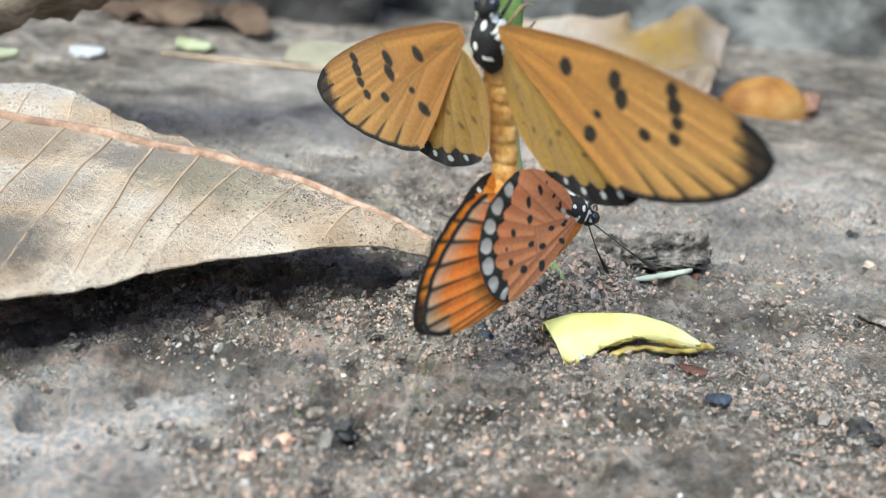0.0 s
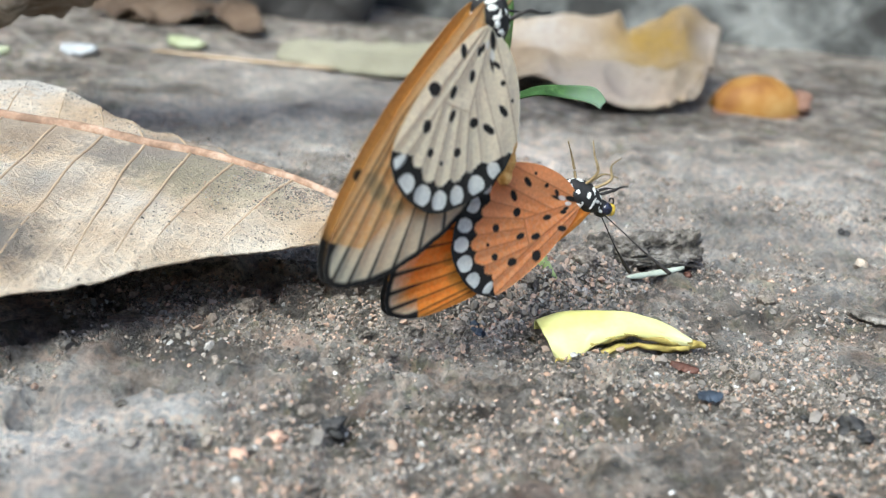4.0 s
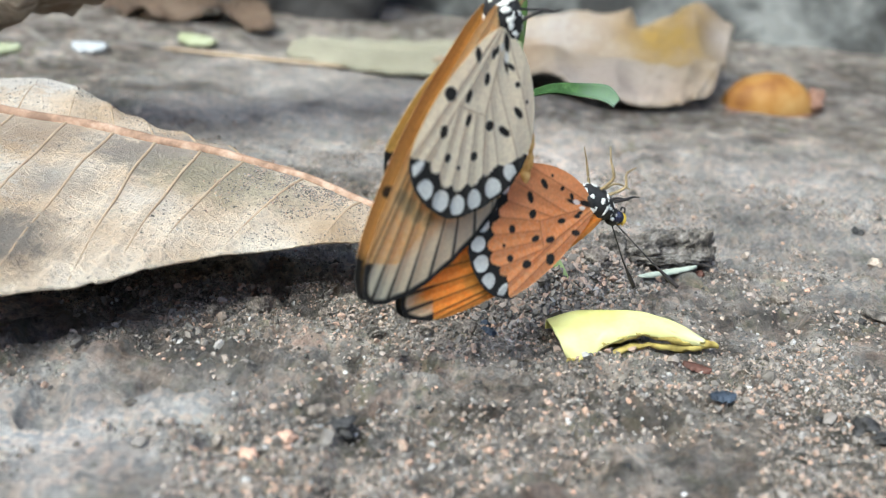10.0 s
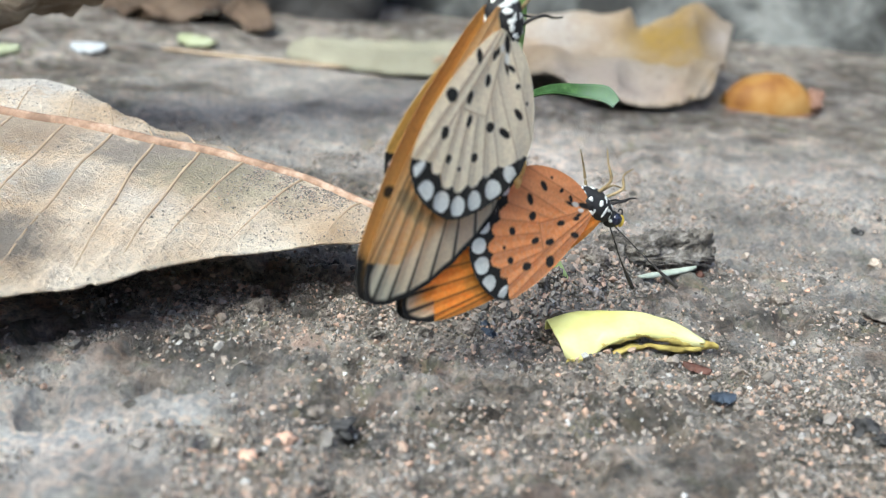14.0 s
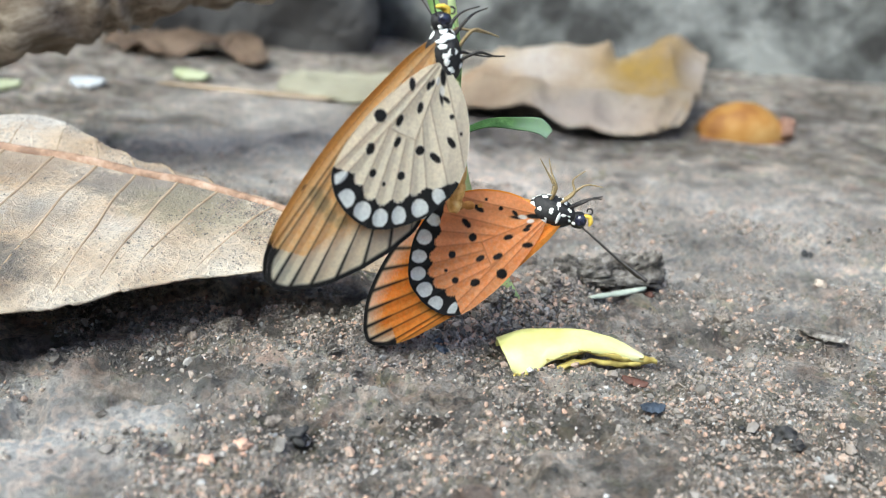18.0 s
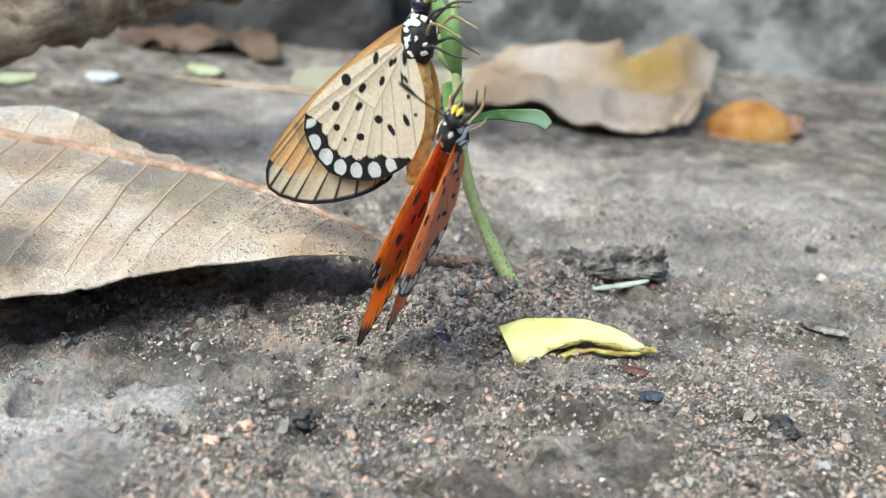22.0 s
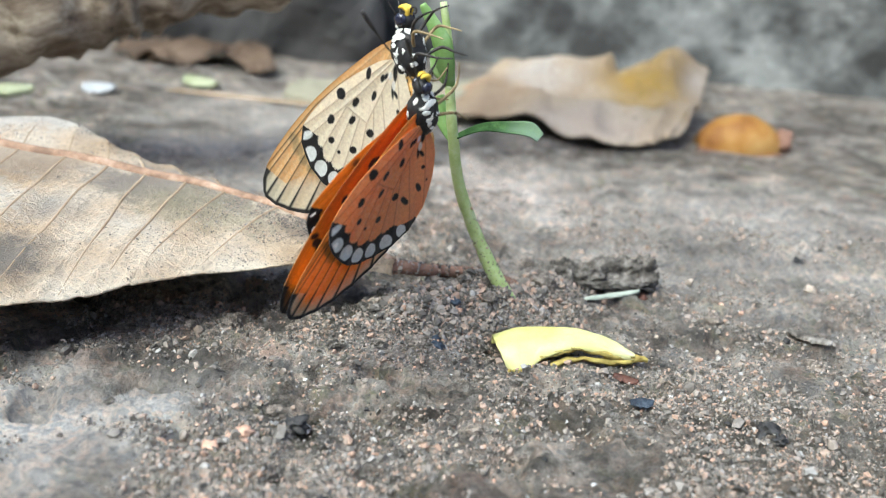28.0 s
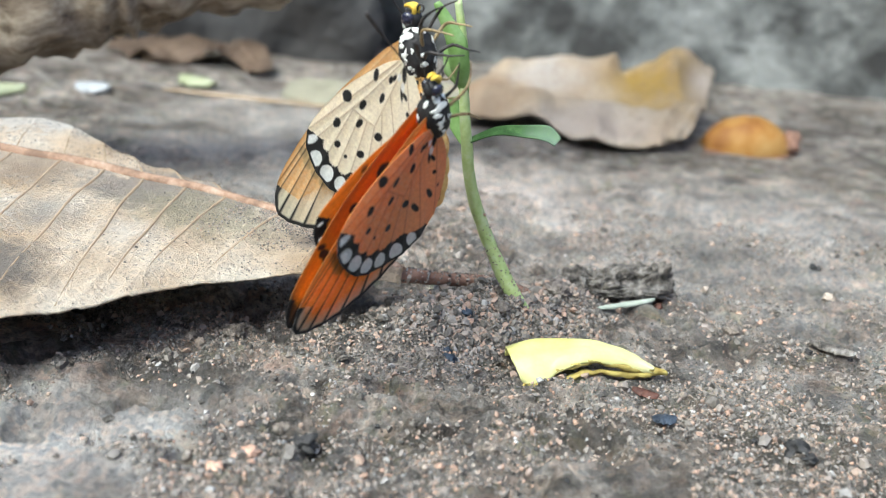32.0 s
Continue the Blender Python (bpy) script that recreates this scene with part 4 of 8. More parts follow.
def pigment(kind, side, hue, P, edge, dist, along):
    """Colour of the wing scales. kind: fore or hind; side: up or under; hue: ochre or orange."""
    cell, rays = vein_lines(kind, None)
    u = P[:, 0]
    vein = np.full(len(P), 9.0)
    ray = np.full(len(P), 9.0)
    for a, b in cell:
        vein = np.minimum(vein, near_line(P, a, b)[0])
    for a, b in rays:
        ray = np.minimum(ray, near_line(P, a, b)[0])
    vein = np.minimum(vein, ray)
    dust = np.array([noise.noise(Vector((p[0] * 2.3, p[1] * 2.3, 3.3))) for p in P])
    fine = np.array([noise.noise(Vector((p[0] * 7, p[1] * 7, 1.3))) for p in P])
    black, white = (0.012, 0.011, 0.011), (0.86, 0.89, 0.87)
    outer = along  # 1 on the outer margin, 0 on the costa and inner margin
    if kind == "fore" and side == "up":
        base, tip = ((0.8, 0.42, 0.1), (0.82, 0.48, 0.15)) if hue == "ochre" else ((0.95, 0.29, 0.008), (0.97, 0.41, 0.015))
        c = np.tile(base, (len(P), 1))
        c = blend(c, tip, (u - 8) / 14)
        c = blend(c, tuple(0.72 * k for k in base), 0.5 * np.clip((4 - u) / 4, 0, 1) + 0.3 * dust)
        c = blend(c, (0.3, 0.15, 0.05), np.clip(1 - dist / 1.3, 0, 1) * 0.55 * (P[:, 1] > 0.5))
        c = blend(c, (0.25, 0.1, 0.02), np.clip(1 - vein / 0.14, 0, 1) * 0.16)
        c = blend(c, black, np.clip((0.85 + 0.25 * fine - dist) / 0.35, 0, 1) * outer)
        c = blend(c, black, np.clip(1.2 - ray / (0.1 + 0.12 * np.clip(3.5 - dist, 0, 3.5)), 0, 1) * np.clip((4.2 - dist) / 1.5, 0, 1) * outer * 0.9)
        c = blend(c, black, np.clip((u - 28.7 + 0.8 * fine + 0.3 * P[:, 1]) / 1.6, 0, 1) * 0.92)
        c = blend(c, black, spot_mask(P, FORE_SPOTS if hue == "ochre" else FORE_SPOTS_ORANGE, 0.2, 1.0, 0.12) * 0.96)
    elif kind == "fore":
        base = (0.8, 0.5, 0.2) if hue == "ochre" else (0.92, 0.3, 0.03)
        c = np.tile(base, (len(P), 1))
        c = blend(c, (0.8, 0.61, 0.34) if hue == "ochre" else (0.94, 0.42, 0.08), 0.5 + 0.6 * dust)
        c = blend(c, black, spot_mask(P, FORE_SPOTS if hue == "ochre" else FORE_SPOTS_ORANGE, 0.3, 1.1, 0.1) * (0.3 if hue == "ochre" else 0.18))
        c = blend(c, (0.78, 0.74, 0.58), np.clip(((6.0 if hue == "ochre" else 3.0) + 0.8 * fine - dist) / 2.2, 0, 1) * outer * (0.9 if hue == "ochre" else 0.7))
        c = blend(c, black, np.clip(1.25 - vein / 0.13, 0, 1) * np.clip((u - 6) / 10, 0.1, 0.8))
        c = blend(c, black, np.clip(1.2 - ray / ((0.12 if hue == "ochre" else 0.19) + 0.06 * np.clip(4 - dist, 0, 4)), 0, 1) * np.clip((5.5 - dist) / 2, 0, 1) * outer)
        c = blend(c, black, np.clip((0.75 - dist) / 0.3, 0, 1) * outer)
        c = blend(c, (0.5, 0.22, 0.04), np.clip(1 - dist / 0.8, 0, 1) * (1 - outer) * 0.7)
    else:
        if side == "under":
            base = (0.9, 0.86, 0.7) if hue == "ochre" else (0.82, 0.36, 0.13)
            c = np.tile(base, (len(P), 1))
            c = blend(c, (0.82, 0.77, 0.63) if hue == "ochre" else (0.82, 0.44, 0.22), np.clip(0.2 + 1.1 * dust + 0.05 * P[:, 1], 0, 0.8))
            c = blend(c, (0.84, 0.81, 0.68) if hue == "ochre" else (0.82, 0.42, 0.2), np.clip((-P[:, 1] - 1) / 4, 0, 0.5))
            line = (0.3, 0.2, 0.1) if hue == "ochre" else (0.32, 0.1, 0.04)
            c = blend(c, line, np.clip(1.1 - vein / 0.13, 0, 1) * 0.55)
            spots = spot_mask(P, HIND_SPOTS, 0.1, 0.92, 0.12)
        else:
            base = (0.72, 0.47, 0.13) if hue == "ochre" else (0.9, 0.4, 0.035)
            c = np.tile(base, (len(P), 1))
            c = blend(c, (0.62, 0.36, 0.08) if hue == "ochre" else (0.84, 0.32, 0.02), 0.5 * dust + 0.2)
            c = blend(c, (0.3, 0.15, 0.04), np.clip(1.1 - vein / 0.13, 0, 1) * 0.4)
            spots = spot_mask(P, HIND_SPOTS, 0.3, 0.6, 0.1) * 0.45
        wave = 0.22 * np.clip(1 - ray / 0.8, 0, 1)
        ends = np.where(P[:, 1] < -2, np.clip((P[:, 0] - 10.6) / 3.4, 0.25, 1), 1)
        band = np.clip((((2.85 if side == "under" else 2.1) + wave * 3 + 0.25 * fine) * ends - dist) / 0.18, 0, 1) * outer
        c = blend(c, black, band)
        cells = spot_mask(P, HIND_CELLS, 0.1, 1.0 if side == "under" else 0.42, 0.05)
        c = blend(c, white, cells)
        c = blend(c, black, np.clip((0.42 - dist) / 0.15, 0, 1) * outer)
        c = blend(c, black, spots)
        if side == "under":
            c = blend(c, black, spot_mask(P, [(1.2, -0.6, 1.1, 0.35, -30), (2.4, 0.3, 0.5, 0.25, 0), (3.4, -1.5, 0.9, 0.22, -35)], 0.15))
            c = blend(c, white, spot_mask(P, [(1.9, -0.2, 0.5, 0.28, -20), (2.6, -1.2, 0.6, 0.3, -35)], 0.12))
    return np.clip(c, 0, 1)


def make_wing(name, kind, hand, hue, scale, parent, label):
    """A wing as a thin solid with veins raised on both sides. hand: 1 right (upper side is +z), -1 left."""
    up, low = (FORE_UP, FORE_LOW) if kind == "fore" else (HIND_UP, HIND_LOW)
    if kind == "hind" and hue == "orange":
        scale *= 1.05
    us, ls = spline(up, 160), spline(low, 160)
    end = us[-1, 0]
    NU, NV = 168, 100
    t = np.linspace(0, 1, NU)
    u = end * (1 - (1 - t) ** 1.35) * 0.9995
    hi, lo = np.interp(u, us[:, 0], us[:, 1]), np.interp(u, ls[:, 0], ls[:, 1])
    f = np.linspace(0, 1, NV)
    V = lo[:, None] + (hi - lo)[:, None] * f[None]
    U = np.repeat(u[:, None], NV, 1)
    P = np.stack([U.ravel(), V.ravel()], 1)
    rim = np.concatenate([us, ls[::-1]])
    # which stretch of the rim is the outer margin
    corner = (29.8, 16.5) if kind == "fore" else (16.2, 11.2)
    rim_out = np.concatenate([us[:, 0] > corner[0], ls[::-1, 0] > corner[1]])
    dist = np.full(len(P), 99.0)
    along = np.zeros(len(P))
    for k in range(0, len(P), 2000):
        d = np.linalg.norm(P[k:k + 2000, None] - rim[None], axis=2)
        i = d.argmin(1)
        dist[k:k + 2000] = d.min(1)
        along[k:k + 2000] = rim_out[i]
    cell, rays = vein_lines(kind, None)
    vein = np.full(len(P), 9.0)
    for a, b in cell + rays:
        vein = np.minimum(vein, near_line(P, a, b)[0])
    ridge = 0.045 * np.exp(-(vein / 0.14) ** 2)
    camber = 0.35 * np.sin(np.pi * np.clip(P[:, 0] / end, 0, 1)) - 0.06 * (P[:, 1] / 6) ** 2
    if kind == "hind":
        # the hindwing lies under the forewing
        camber = 1.25 * np.clip(P[:, 0] / end, 0, 1) - 0.06 * (P[:, 1] / 6) ** 2
        # the inner margin wraps round the abdomen
        camber += 0.45 * np.clip((-P[:, 1] - 0.25 * P[:, 0]) / 3, 0, 1) ** 1.3
    camber += 0.06 * np.cos(np.minimum(vein, 1.2) / 1.2 * np.pi)
    top, bot = 0.05 + ridge - camber, -0.05 - ridge - camber
    co = np.concatenate([np.column_stack([P, hand * top]), np.column_stack([P, hand * bot])]) * 0.001 * scale
    n = NU * NV
    i = np.arange((NU - 1) * (NV - 1))
    a = (i // (NV - 1)) * NV + i % (NV - 1)
    quads = np.stack([a, a + NV, a + NV + 1, a + 1], 1)
    under = quads[:, ::-1] + n
    if hand < 0:
        quads, under = quads[:, ::-1], under[:, ::-1]
    ring = [k * NV for k in range(NU)] + [(NU - 1) * NV + k for k in range(1, NV)] + [k * NV + NV - 1 for k in range(NU - 2, -1, -1)] + [k for k in range(NV - 2, 0, -1)]
    skirt = [(p, q, q + n, p + n) if hand > 0 else (q, p, p + n, q + n) for p, q in zip(ring, ring[1:] + ring[:1])]
    me = bpy.data.meshes.new(name)
    me.from_pydata(co.tolist(), [], quads.tolist() + under.tolist() + skirt)
    me.polygons.foreach_set("use_smooth", [True] * len(me.polygons))
    att = me.color_attributes.new("pigment", "FLOAT_COLOR", "POINT")
    cols = np.ones((2 * n, 4), np.float32)
    cols[:n, :3] = pigment(kind, "up", hue, P, None, dist, along)
    cols[n:, :3] = pigment(kind, "under", hue, P, None, dist, along)
    att.data.foreach_set("color", cols.ravel())
    me.materials.append(WING_OCHRE if hue == "ochre" else WING_ORANGE)
    ob = new(name, me)
    ob.parent = parent
    ob["label"] = label
    return ob


def make_butterfly(hue, scale, bulk, tail, legs, feelers, words, belly, flat):
    """Head along +x, back along +z, its left side along +y."""
    fly = group_at("butterfly")
    w, s = 0.001 * scale, 0.001 * scale * bulk

    def S(points):
        return [tuple(s * k for k in p) for p in points]

    bm = bmesh.new()
    blob(bm, (0, 0, 0), (3.2 * s, 1.95 * s, 2.1 * s), (0, 0, 0), 0.12, 1, 4)
    thorax = part("thorax", bm, BLACK, fly, "black furry thorax")
    rnd = random.Random(5)
    for k in range(44):
        a, x = 2.39996 * k + rnd.uniform(-0.3, 0.3), -0.86 + 1.74 * (k + 0.5) / 44
        q = math.sqrt(max(0.0, 1 - x * x))
        p = Vector((3.2 * x, 1.95 * q * math.cos(a), 2.1 * q * math.sin(a)))
        nrm = Vector((p.x / 8.4, p.y / 2.7, p.z / 3.1)).normalized()
        if (p.z > 1.2 and abs(p.y) < 0.8 and k % 2) or rnd.random() < 0.16:
            continue
        bm = bmesh.new()
        blob(bm, (0, 0, 0), (rnd.uniform(0.3, 0.78) * s, rnd.uniform(0.22, 0.45) * s, 0.06 * s), (0, 0, 0), 0.4, k, 3)
        sp = part("white_spot", bm, WHITE, thorax)
        sp.matrix_basis = Matrix.Translation(p * s) @ nrm.to_track_quat("Z", "X").to_matrix().to_4x4()
    bm = bmesh.new()
    blob(bm, (3.7 * s, 0, 0.1 * s), (1.15 * s, 1.15 * s, 1.15 * s), (0, 0, 0), 0.1, 2, 3)
    head = part("head", bm, BLACK, fly)
    for y in (-1, 1):
        bm = bmesh.new()
        blob(bm, (3.95 * s, y * 0.85 * s, 0.05 * s), (0.78 * s, 0.52 * s, 0.82 * s), (0, 0, 0), 0, 0, 3)
        part("eye", bm, EYE, head, "glossy dark compound eye")
        bm = bmesh.new()
        tube(bm, spline(S([(4.3, y * 0.3, -0.6), (5.0, y * 0.4, -0.7), (5.35, y * 0.35, -0.1), (5.3, y * 0.3, 0.5)]), 12), (0.26 * s, 0.32 * s, 0.3 * s, 0.1 * s), 8)
        part("palp", bm, YELLOW, head, "yellow furry palp")
        bm = bmesh.new()
        blob(bm, (3.2 * s, y * 0.75 * s, 0.65 * s), (0.3 * s, 0.2 * s, 0.25 * s), (0, 0, 0), 0.2, 3, 2)
        part("white_spot", bm, WHITE, head)
    bm = bmesh.new()
    tube(bm, spline(S([(4.6, 0, -0.8), (5.2, 0, -1.2), (5.0, 0, -1.75), (4.5, 0, -1.6), (4.55, 0, -1.2)]), 16), (0.14 * s, 0.12 * s, 0.1 * s), 6)
    part("proboscis", bm, DARKLEG, head)
    for pts in feelers:
        line = spline(S(pts), 26)
        bm = bmesh.new()
        tube(bm, line, (0.1 * s, 0.09 * s, 0.09 * s, 0.09 * s, 0.09 * s, 0.1 * s, 0.13 * s, 0.3 * s, 0.26 * s), 8)
        part("antenna", bm, DARKLEG, fly, "thin black clubbed antenna")
    for pts, dark in legs:
        bm = bmesh.new()
        tube(bm, spline(S(pts), 18), (0.24 * s, 0.2 * s, 0.2 * s, 0.14 * s, 0.1 * s, 0.08 * s), 7)
        part("leg", bm, DARKLEG if dark else LEG, fly)
    line = spline([tuple(w * k for k in p) for p in tail], 70)
    bm = bmesh.new()
    tube(bm, line, tuple(k * w for k in belly), 18, 0.03, 1, flat, lambda q, a: 1 - 0.15 * abs(math.cos(math.pi * q * 8)) ** 7)
    abdomen = part("abdomen", bm, BELLY_OCHRE if hue == "ochre" else BELLY_ORANGE, fly, "segmented %s abdomen" % hue)
    for k in range(7):
        i = 8 + 8 * k
        for y in (-1, 1):
            bm = bmesh.new()
            p = line[i]
            blob(bm, (p[0], p[1] + y * 0.86 * belly[2] * w * (1 - 0.05 * k), p[2]), (0.3 * s, 0.14 * s, 0.2 * s), (0, 0, 0), 0.2, k, 2)
            part("side_spot", bm, BLACK, abdomen)
    wings = {}
    for key, name, kind, hand in (("RF", "forewing", "fore", 1), ("RH", "hindwing", "hind", 1), ("LF", "forewing", "fore", -1), ("LH", "hindwing", "hind", -1)):
        wings[key] = make_wing(name, kind, hand, hue, scale, fly, "%s %s with black spots and dark border" % (hue, name))
    tagged(fly, words, "butterfly", group="mating pair")
    wings["abdomen"] = abdomen
    return fly, wings


OCHRE_FLY, OCHRE_WINGS = make_butterfly(
    "ochre", 0.93, 1.05,
    [(-2.2, 0, -0.1), (-5, 0, -1.0), (-10, 0, -2.1), (-15, 0, -2.5), (-18.6, 0, -2.3)],
    [
        ([(0.8, -0.9, -1.4), (2.6, -2.2, -2.6), (2.2, -2.0, -4.6), (1.6, -1.8, -6.2)], False),
        ([(0.8, 0.9, -1.4), (2.6, 2.2, -2.8), (2.4, 2.0, -4.8), (2.0, 1.8, -6.4)], False),
        ([(-0.6, -1.0, -1.4), (0.2, -2.4, -3.0), (-0.4, -2.0, -5.2), (-0.6, -1.6, -7.0)], True),
        ([(-0.6, 1.0, -1.4), (0.2, 2.4, -3.0), (-0.4, 2.0, -5.2), (-0.8, 1.6, -7.0)], True),
        ([(2.2, -0.7, -1.2), (3.6, -1.4, -2.2), (4.4, -1.2, -3.6), (4.8, -1.0, -5.4)], True),
        ([(2.2, 0.7, -1.2), (3.6, 1.4, -2.2), (4.6, 1.2, -3.6), (5.0, 1.0, -5.6)], True),
    ],
    [[(4.3, -0.4, 0.8), (6.5, -1.2, 1.5), (10, -2.4, 2.8), (14, -3.4, 4.4)], [(4.3, 0.4, 0.8), (6.5, 1.4, 1.7), (10, 2.8, 3.4), (14, 4.2, 5.4)]],
    "ochre butterfly with pale black-spotted undersides clinging to the seedling",
    (0.9, 1.35, 1.75, 2.0, 2.05, 2.0, 1.9, 1.6, 1.0), 0.58)
ORANGE_FLY, ORANGE_WINGS = make_butterfly(
    "orange", 0.81, 1.1,
    [(-2.2, 0, -0.1), (-5, 0, -0.2), (-9.5, 0, 0.0), (-13, 0, 0.2), (-15.4, 0, 0.2)],
    [
        ([(0.8, -0.9, -1.4), (2.4, -1.8, -3.4), (3.6, -1.6, -4.6), (5.6, -1.4, -4.9)], False),
        ([(0.8, 0.9, -1.4), (2.0, 2.2, -3.2), (1.4, 2.2, -4.8), (2.6, 2.0, -6.4)], False),
        ([(-0.6, -1.0, -1.4), (-0.6, -2.2, -3.2), (-2.0, -2.0, -4.8), (-3.4, -1.8, -6.2)], False),
        ([(-0.6, 1.0, -1.4), (-0.4, 2.4, -3.2), (-1.6, 2.2, -5.0), (-2.4, 2.0, -6.6)], False),
        ([(2.2, -0.7, -1.2), (3.4, -1.4, -2.2), (4.6, -1.2, -3.0), (6.0, -1.0, -3.4)], True),
        ([(2.2, 0.7, -1.2), (3.4, 1.4, -2.2), (4.6, 1.2, -3.2), (5.8, 1.0, -3.8)], True),
    ],
    [[(4.3, -0.4, 0.8), (6.5, -1.1, 1.9), (10, -2.2, 3.6), (14.2, -3.2, 5.4)], [(4.3, 0.4, 0.8), (6.5, 1.3, 1.7), (10, 3.0, 3.3), (14.0, 4.8, 4.8)]],
    "orange butterfly with salmon black-spotted undersides joined tail to tail",
    (0.9, 1.0, 1.1, 1.2, 1.25, 1.25, 1.2, 0.9), 0.9)


# ---- loose bits on the soil ----
def pebble(name, x, y, size, material, label, category, seed, flat=0.7, turn=0):
    bm = bmesh.new()
    blob(bm, (0, 0, 0), (size, size * 0.85, size * flat), (0, 0, 0), 1.1 if material == DARK else 0.75, seed, 3)
    ob = part(name, bm, material)
    ob.matrix_world = pose(x, y, height(x, y) + size * flat * 0.35, 0, 0, turn)
    tagged(ob, label, category)
    return ob


def chip(name, x, y, length, width, thick, turn, material, label, category, tilt=8, lift=0.0004):
    bm = bmesh.new()
    n = 14
    rnd = random.Random(len(name) + int(length * 1e5))
    g = np.zeros((n, 7, 3))
    for i in range(n):
        s = i / (n - 1)
        w = width * math.sin(math.pi * (0.06 + 0.88 * s)) ** 0.6 * rnd.uniform(0.72, 1.1)
        for j in range(7):
            g[i, j] = ((s - 0.5) * length, (j / 3 - 1) * w, thick * (1 - (j / 3 - 1) ** 2) + 0.1 * thick * noise.noise(Vector((s * 7, j, 1))))
    sheet(bm, g, thick)
    ob = part(name, bm, material, None, "", material not in (SLATE, RUST, DARK))
    ob.matrix_world = pose(x, y, height(x, y) + thick * 0.9 + lift, tilt, 0, turn)
    tagged(ob, label, category)
    return ob


PINK = plain("pink_pebble", [(0.3, (0.42, 0.24, 0.17)), (0.7, (0.62, 0.4, 0.3))], 400, 0.55, 0.3, 0.0002)
QUARTZ = plain("quartz", [(0.3, (0.5, 0.48, 0.46)), (0.7, (0.75, 0.74, 0.72))], 500, 0.3, 0.3, 0.0001, 0.5)
PALEGREEN = plain("pale_sliver", [(0.3, (0.28, 0.31, 0.25)), (0.7, (0.44, 0.48, 0.4))], 500, 0.5, 0.3, 0.0001)
TAN_PALE = plain("pale_scrap", [(0.3, (0.29, 0.3, 0.31)), (0.7, (0.43, 0.44, 0.45))], 300, 0.6, 0.3, 0.0002)
LIMESCRAP = plain("lime_scrap", [(0.3, (0.24, 0.26, 0.14)), (0.7, (0.35, 0.37, 0.25))], 300, 0.6, 0.3, 0.0002)
RUST = plain("rust_chip", [(0.3, (0.04, 0.014, 0.01)), (0.7, (0.12, 0.05, 0.035))], 700, 0.6, 0.5, 0.0002)
pebble("pebble", -0.0078, 0.0959, 0.00085, PINK, "small pinkish pebble half sunk in soil", "pebble", 1)
pebble("pebble", -0.0106, 0.0935, 0.0009, PINK, "small pale orange pebble on soil", "pebble", 2)
pebble("pebble", -0.0033, 0.1013, 0.0007, QUARTZ, "small white quartz pebble beside a dark crumb", "pebble", 3)
pebble("soil_crumb", -0.0042, 0.1008, 0.0013, DARK, "dark crumb of soil", "crumb", 4)
pebble("charred_crumb", 0.0462, 0.1167, 0.0012, DARK, "black charred crumb on soil", "crumb", 5)
pebble("charred_crumb", 0.0472, 0.1152, 0.0008, DARK, "black charred crumb on soil", "crumb", 6)
chip("slate_chip", 0.0319, 0.1169, 0.0028, 0.0011, 0.0004, 20, SLATE, "small blue-black slate chip on soil", "stone chip")
chip("rust_chip", 0.0297, 0.1263, 0.0033, 0.0009, 0.0004, -18, RUST, "dark reddish brown bark chip on soil", "bark chip")
chip("pale_sliver", 0.0258, 0.1503, 0.0102, 0.0007, 0.0004, 42, PALEGREEN, "pale grey-green plant sliver lying on soil", "plant sliver", 8, 0.0014)
pebble("red_crumb", 0.0303, 0.1542, 0.0006, RUST, "small dark red crumb at the sliver tip", "crumb", 9)
chip("dark_chip", 0.0536, 0.1469, 0.006, 0.0014, 0.0004, -20, CRUST, "dark flat chip lying on soil", "bark chip", 8, 0.0)


def make_bark_piece():
    piece = group_at("bark_piece", pose(0.0237, 0.1545, 0.0022, 0, 0, 30))
    rnd = random.Random(8)
    for k, (x, y, z, a, b_, c) in enumerate(((-0.0055, 0.0008, 0.001, 0.0032, 0.0022, 0.0022), (-0.0015, 0.0, 0.0016, 0.0044, 0.002, 0.0019), (0.0032, 0.0004, 0.0014, 0.0038, 0.0022, 0.0024), (0.0068, -0.0002, 0.0014, 0.0022, 0.002, 0.0026), (0.001, -0.0016, 0.0006, 0.0062, 0.0014, 0.0011))):
        bm = bmesh.new()
        rough_lump(bm, (x, y, z), (a, b_, c), (0, rnd.uniform(-8, 8), rnd.uniform(-10, 10)), 30 + k, 5)
        part("chunk", bm, CRUST, piece)
    tagged(piece, "grey-brown weathered bark piece beside the seedling", "bark piece")


make_bark_piece()
chip("scrap", -0.12, 0.2495, 0.009, 0.0045, 0.001, 10, TAN_PALE, "pale whitish scrap lying on the soil", "scrap")
chip("grass_blade", -0.075, 0.262, 0.06, 0.0012, 0.0005, 6, SIDEVEIN, "dry pale grass blade lying on soil", "grass blade")
for x, y, turn in ((-0.1005, 0.27, -20), (-0.1315, 0.2265, 35)):
    tagged(chip("green_scrap", x, y, 0.013, 0.004, 0.0012, turn, LIMESCRAP, "small yellow-green leaf scrap on soil", "leaf"), group="green scraps")


SOILCLOD = plain("soil_clod", [(0.3, (0.09, 0.072, 0.06)), (0.48, (0.24, 0.2, 0.17)), (0.68, (0.46, 0.39, 0.33))], 900, 0.85, 1.0, 0.0008)
TAN = plain("tan_stone", [(0.3, (0.3, 0.24, 0.19)), (0.7, (0.5, 0.42, 0.35))], 500, 0.7, 0.6, 0.0003)
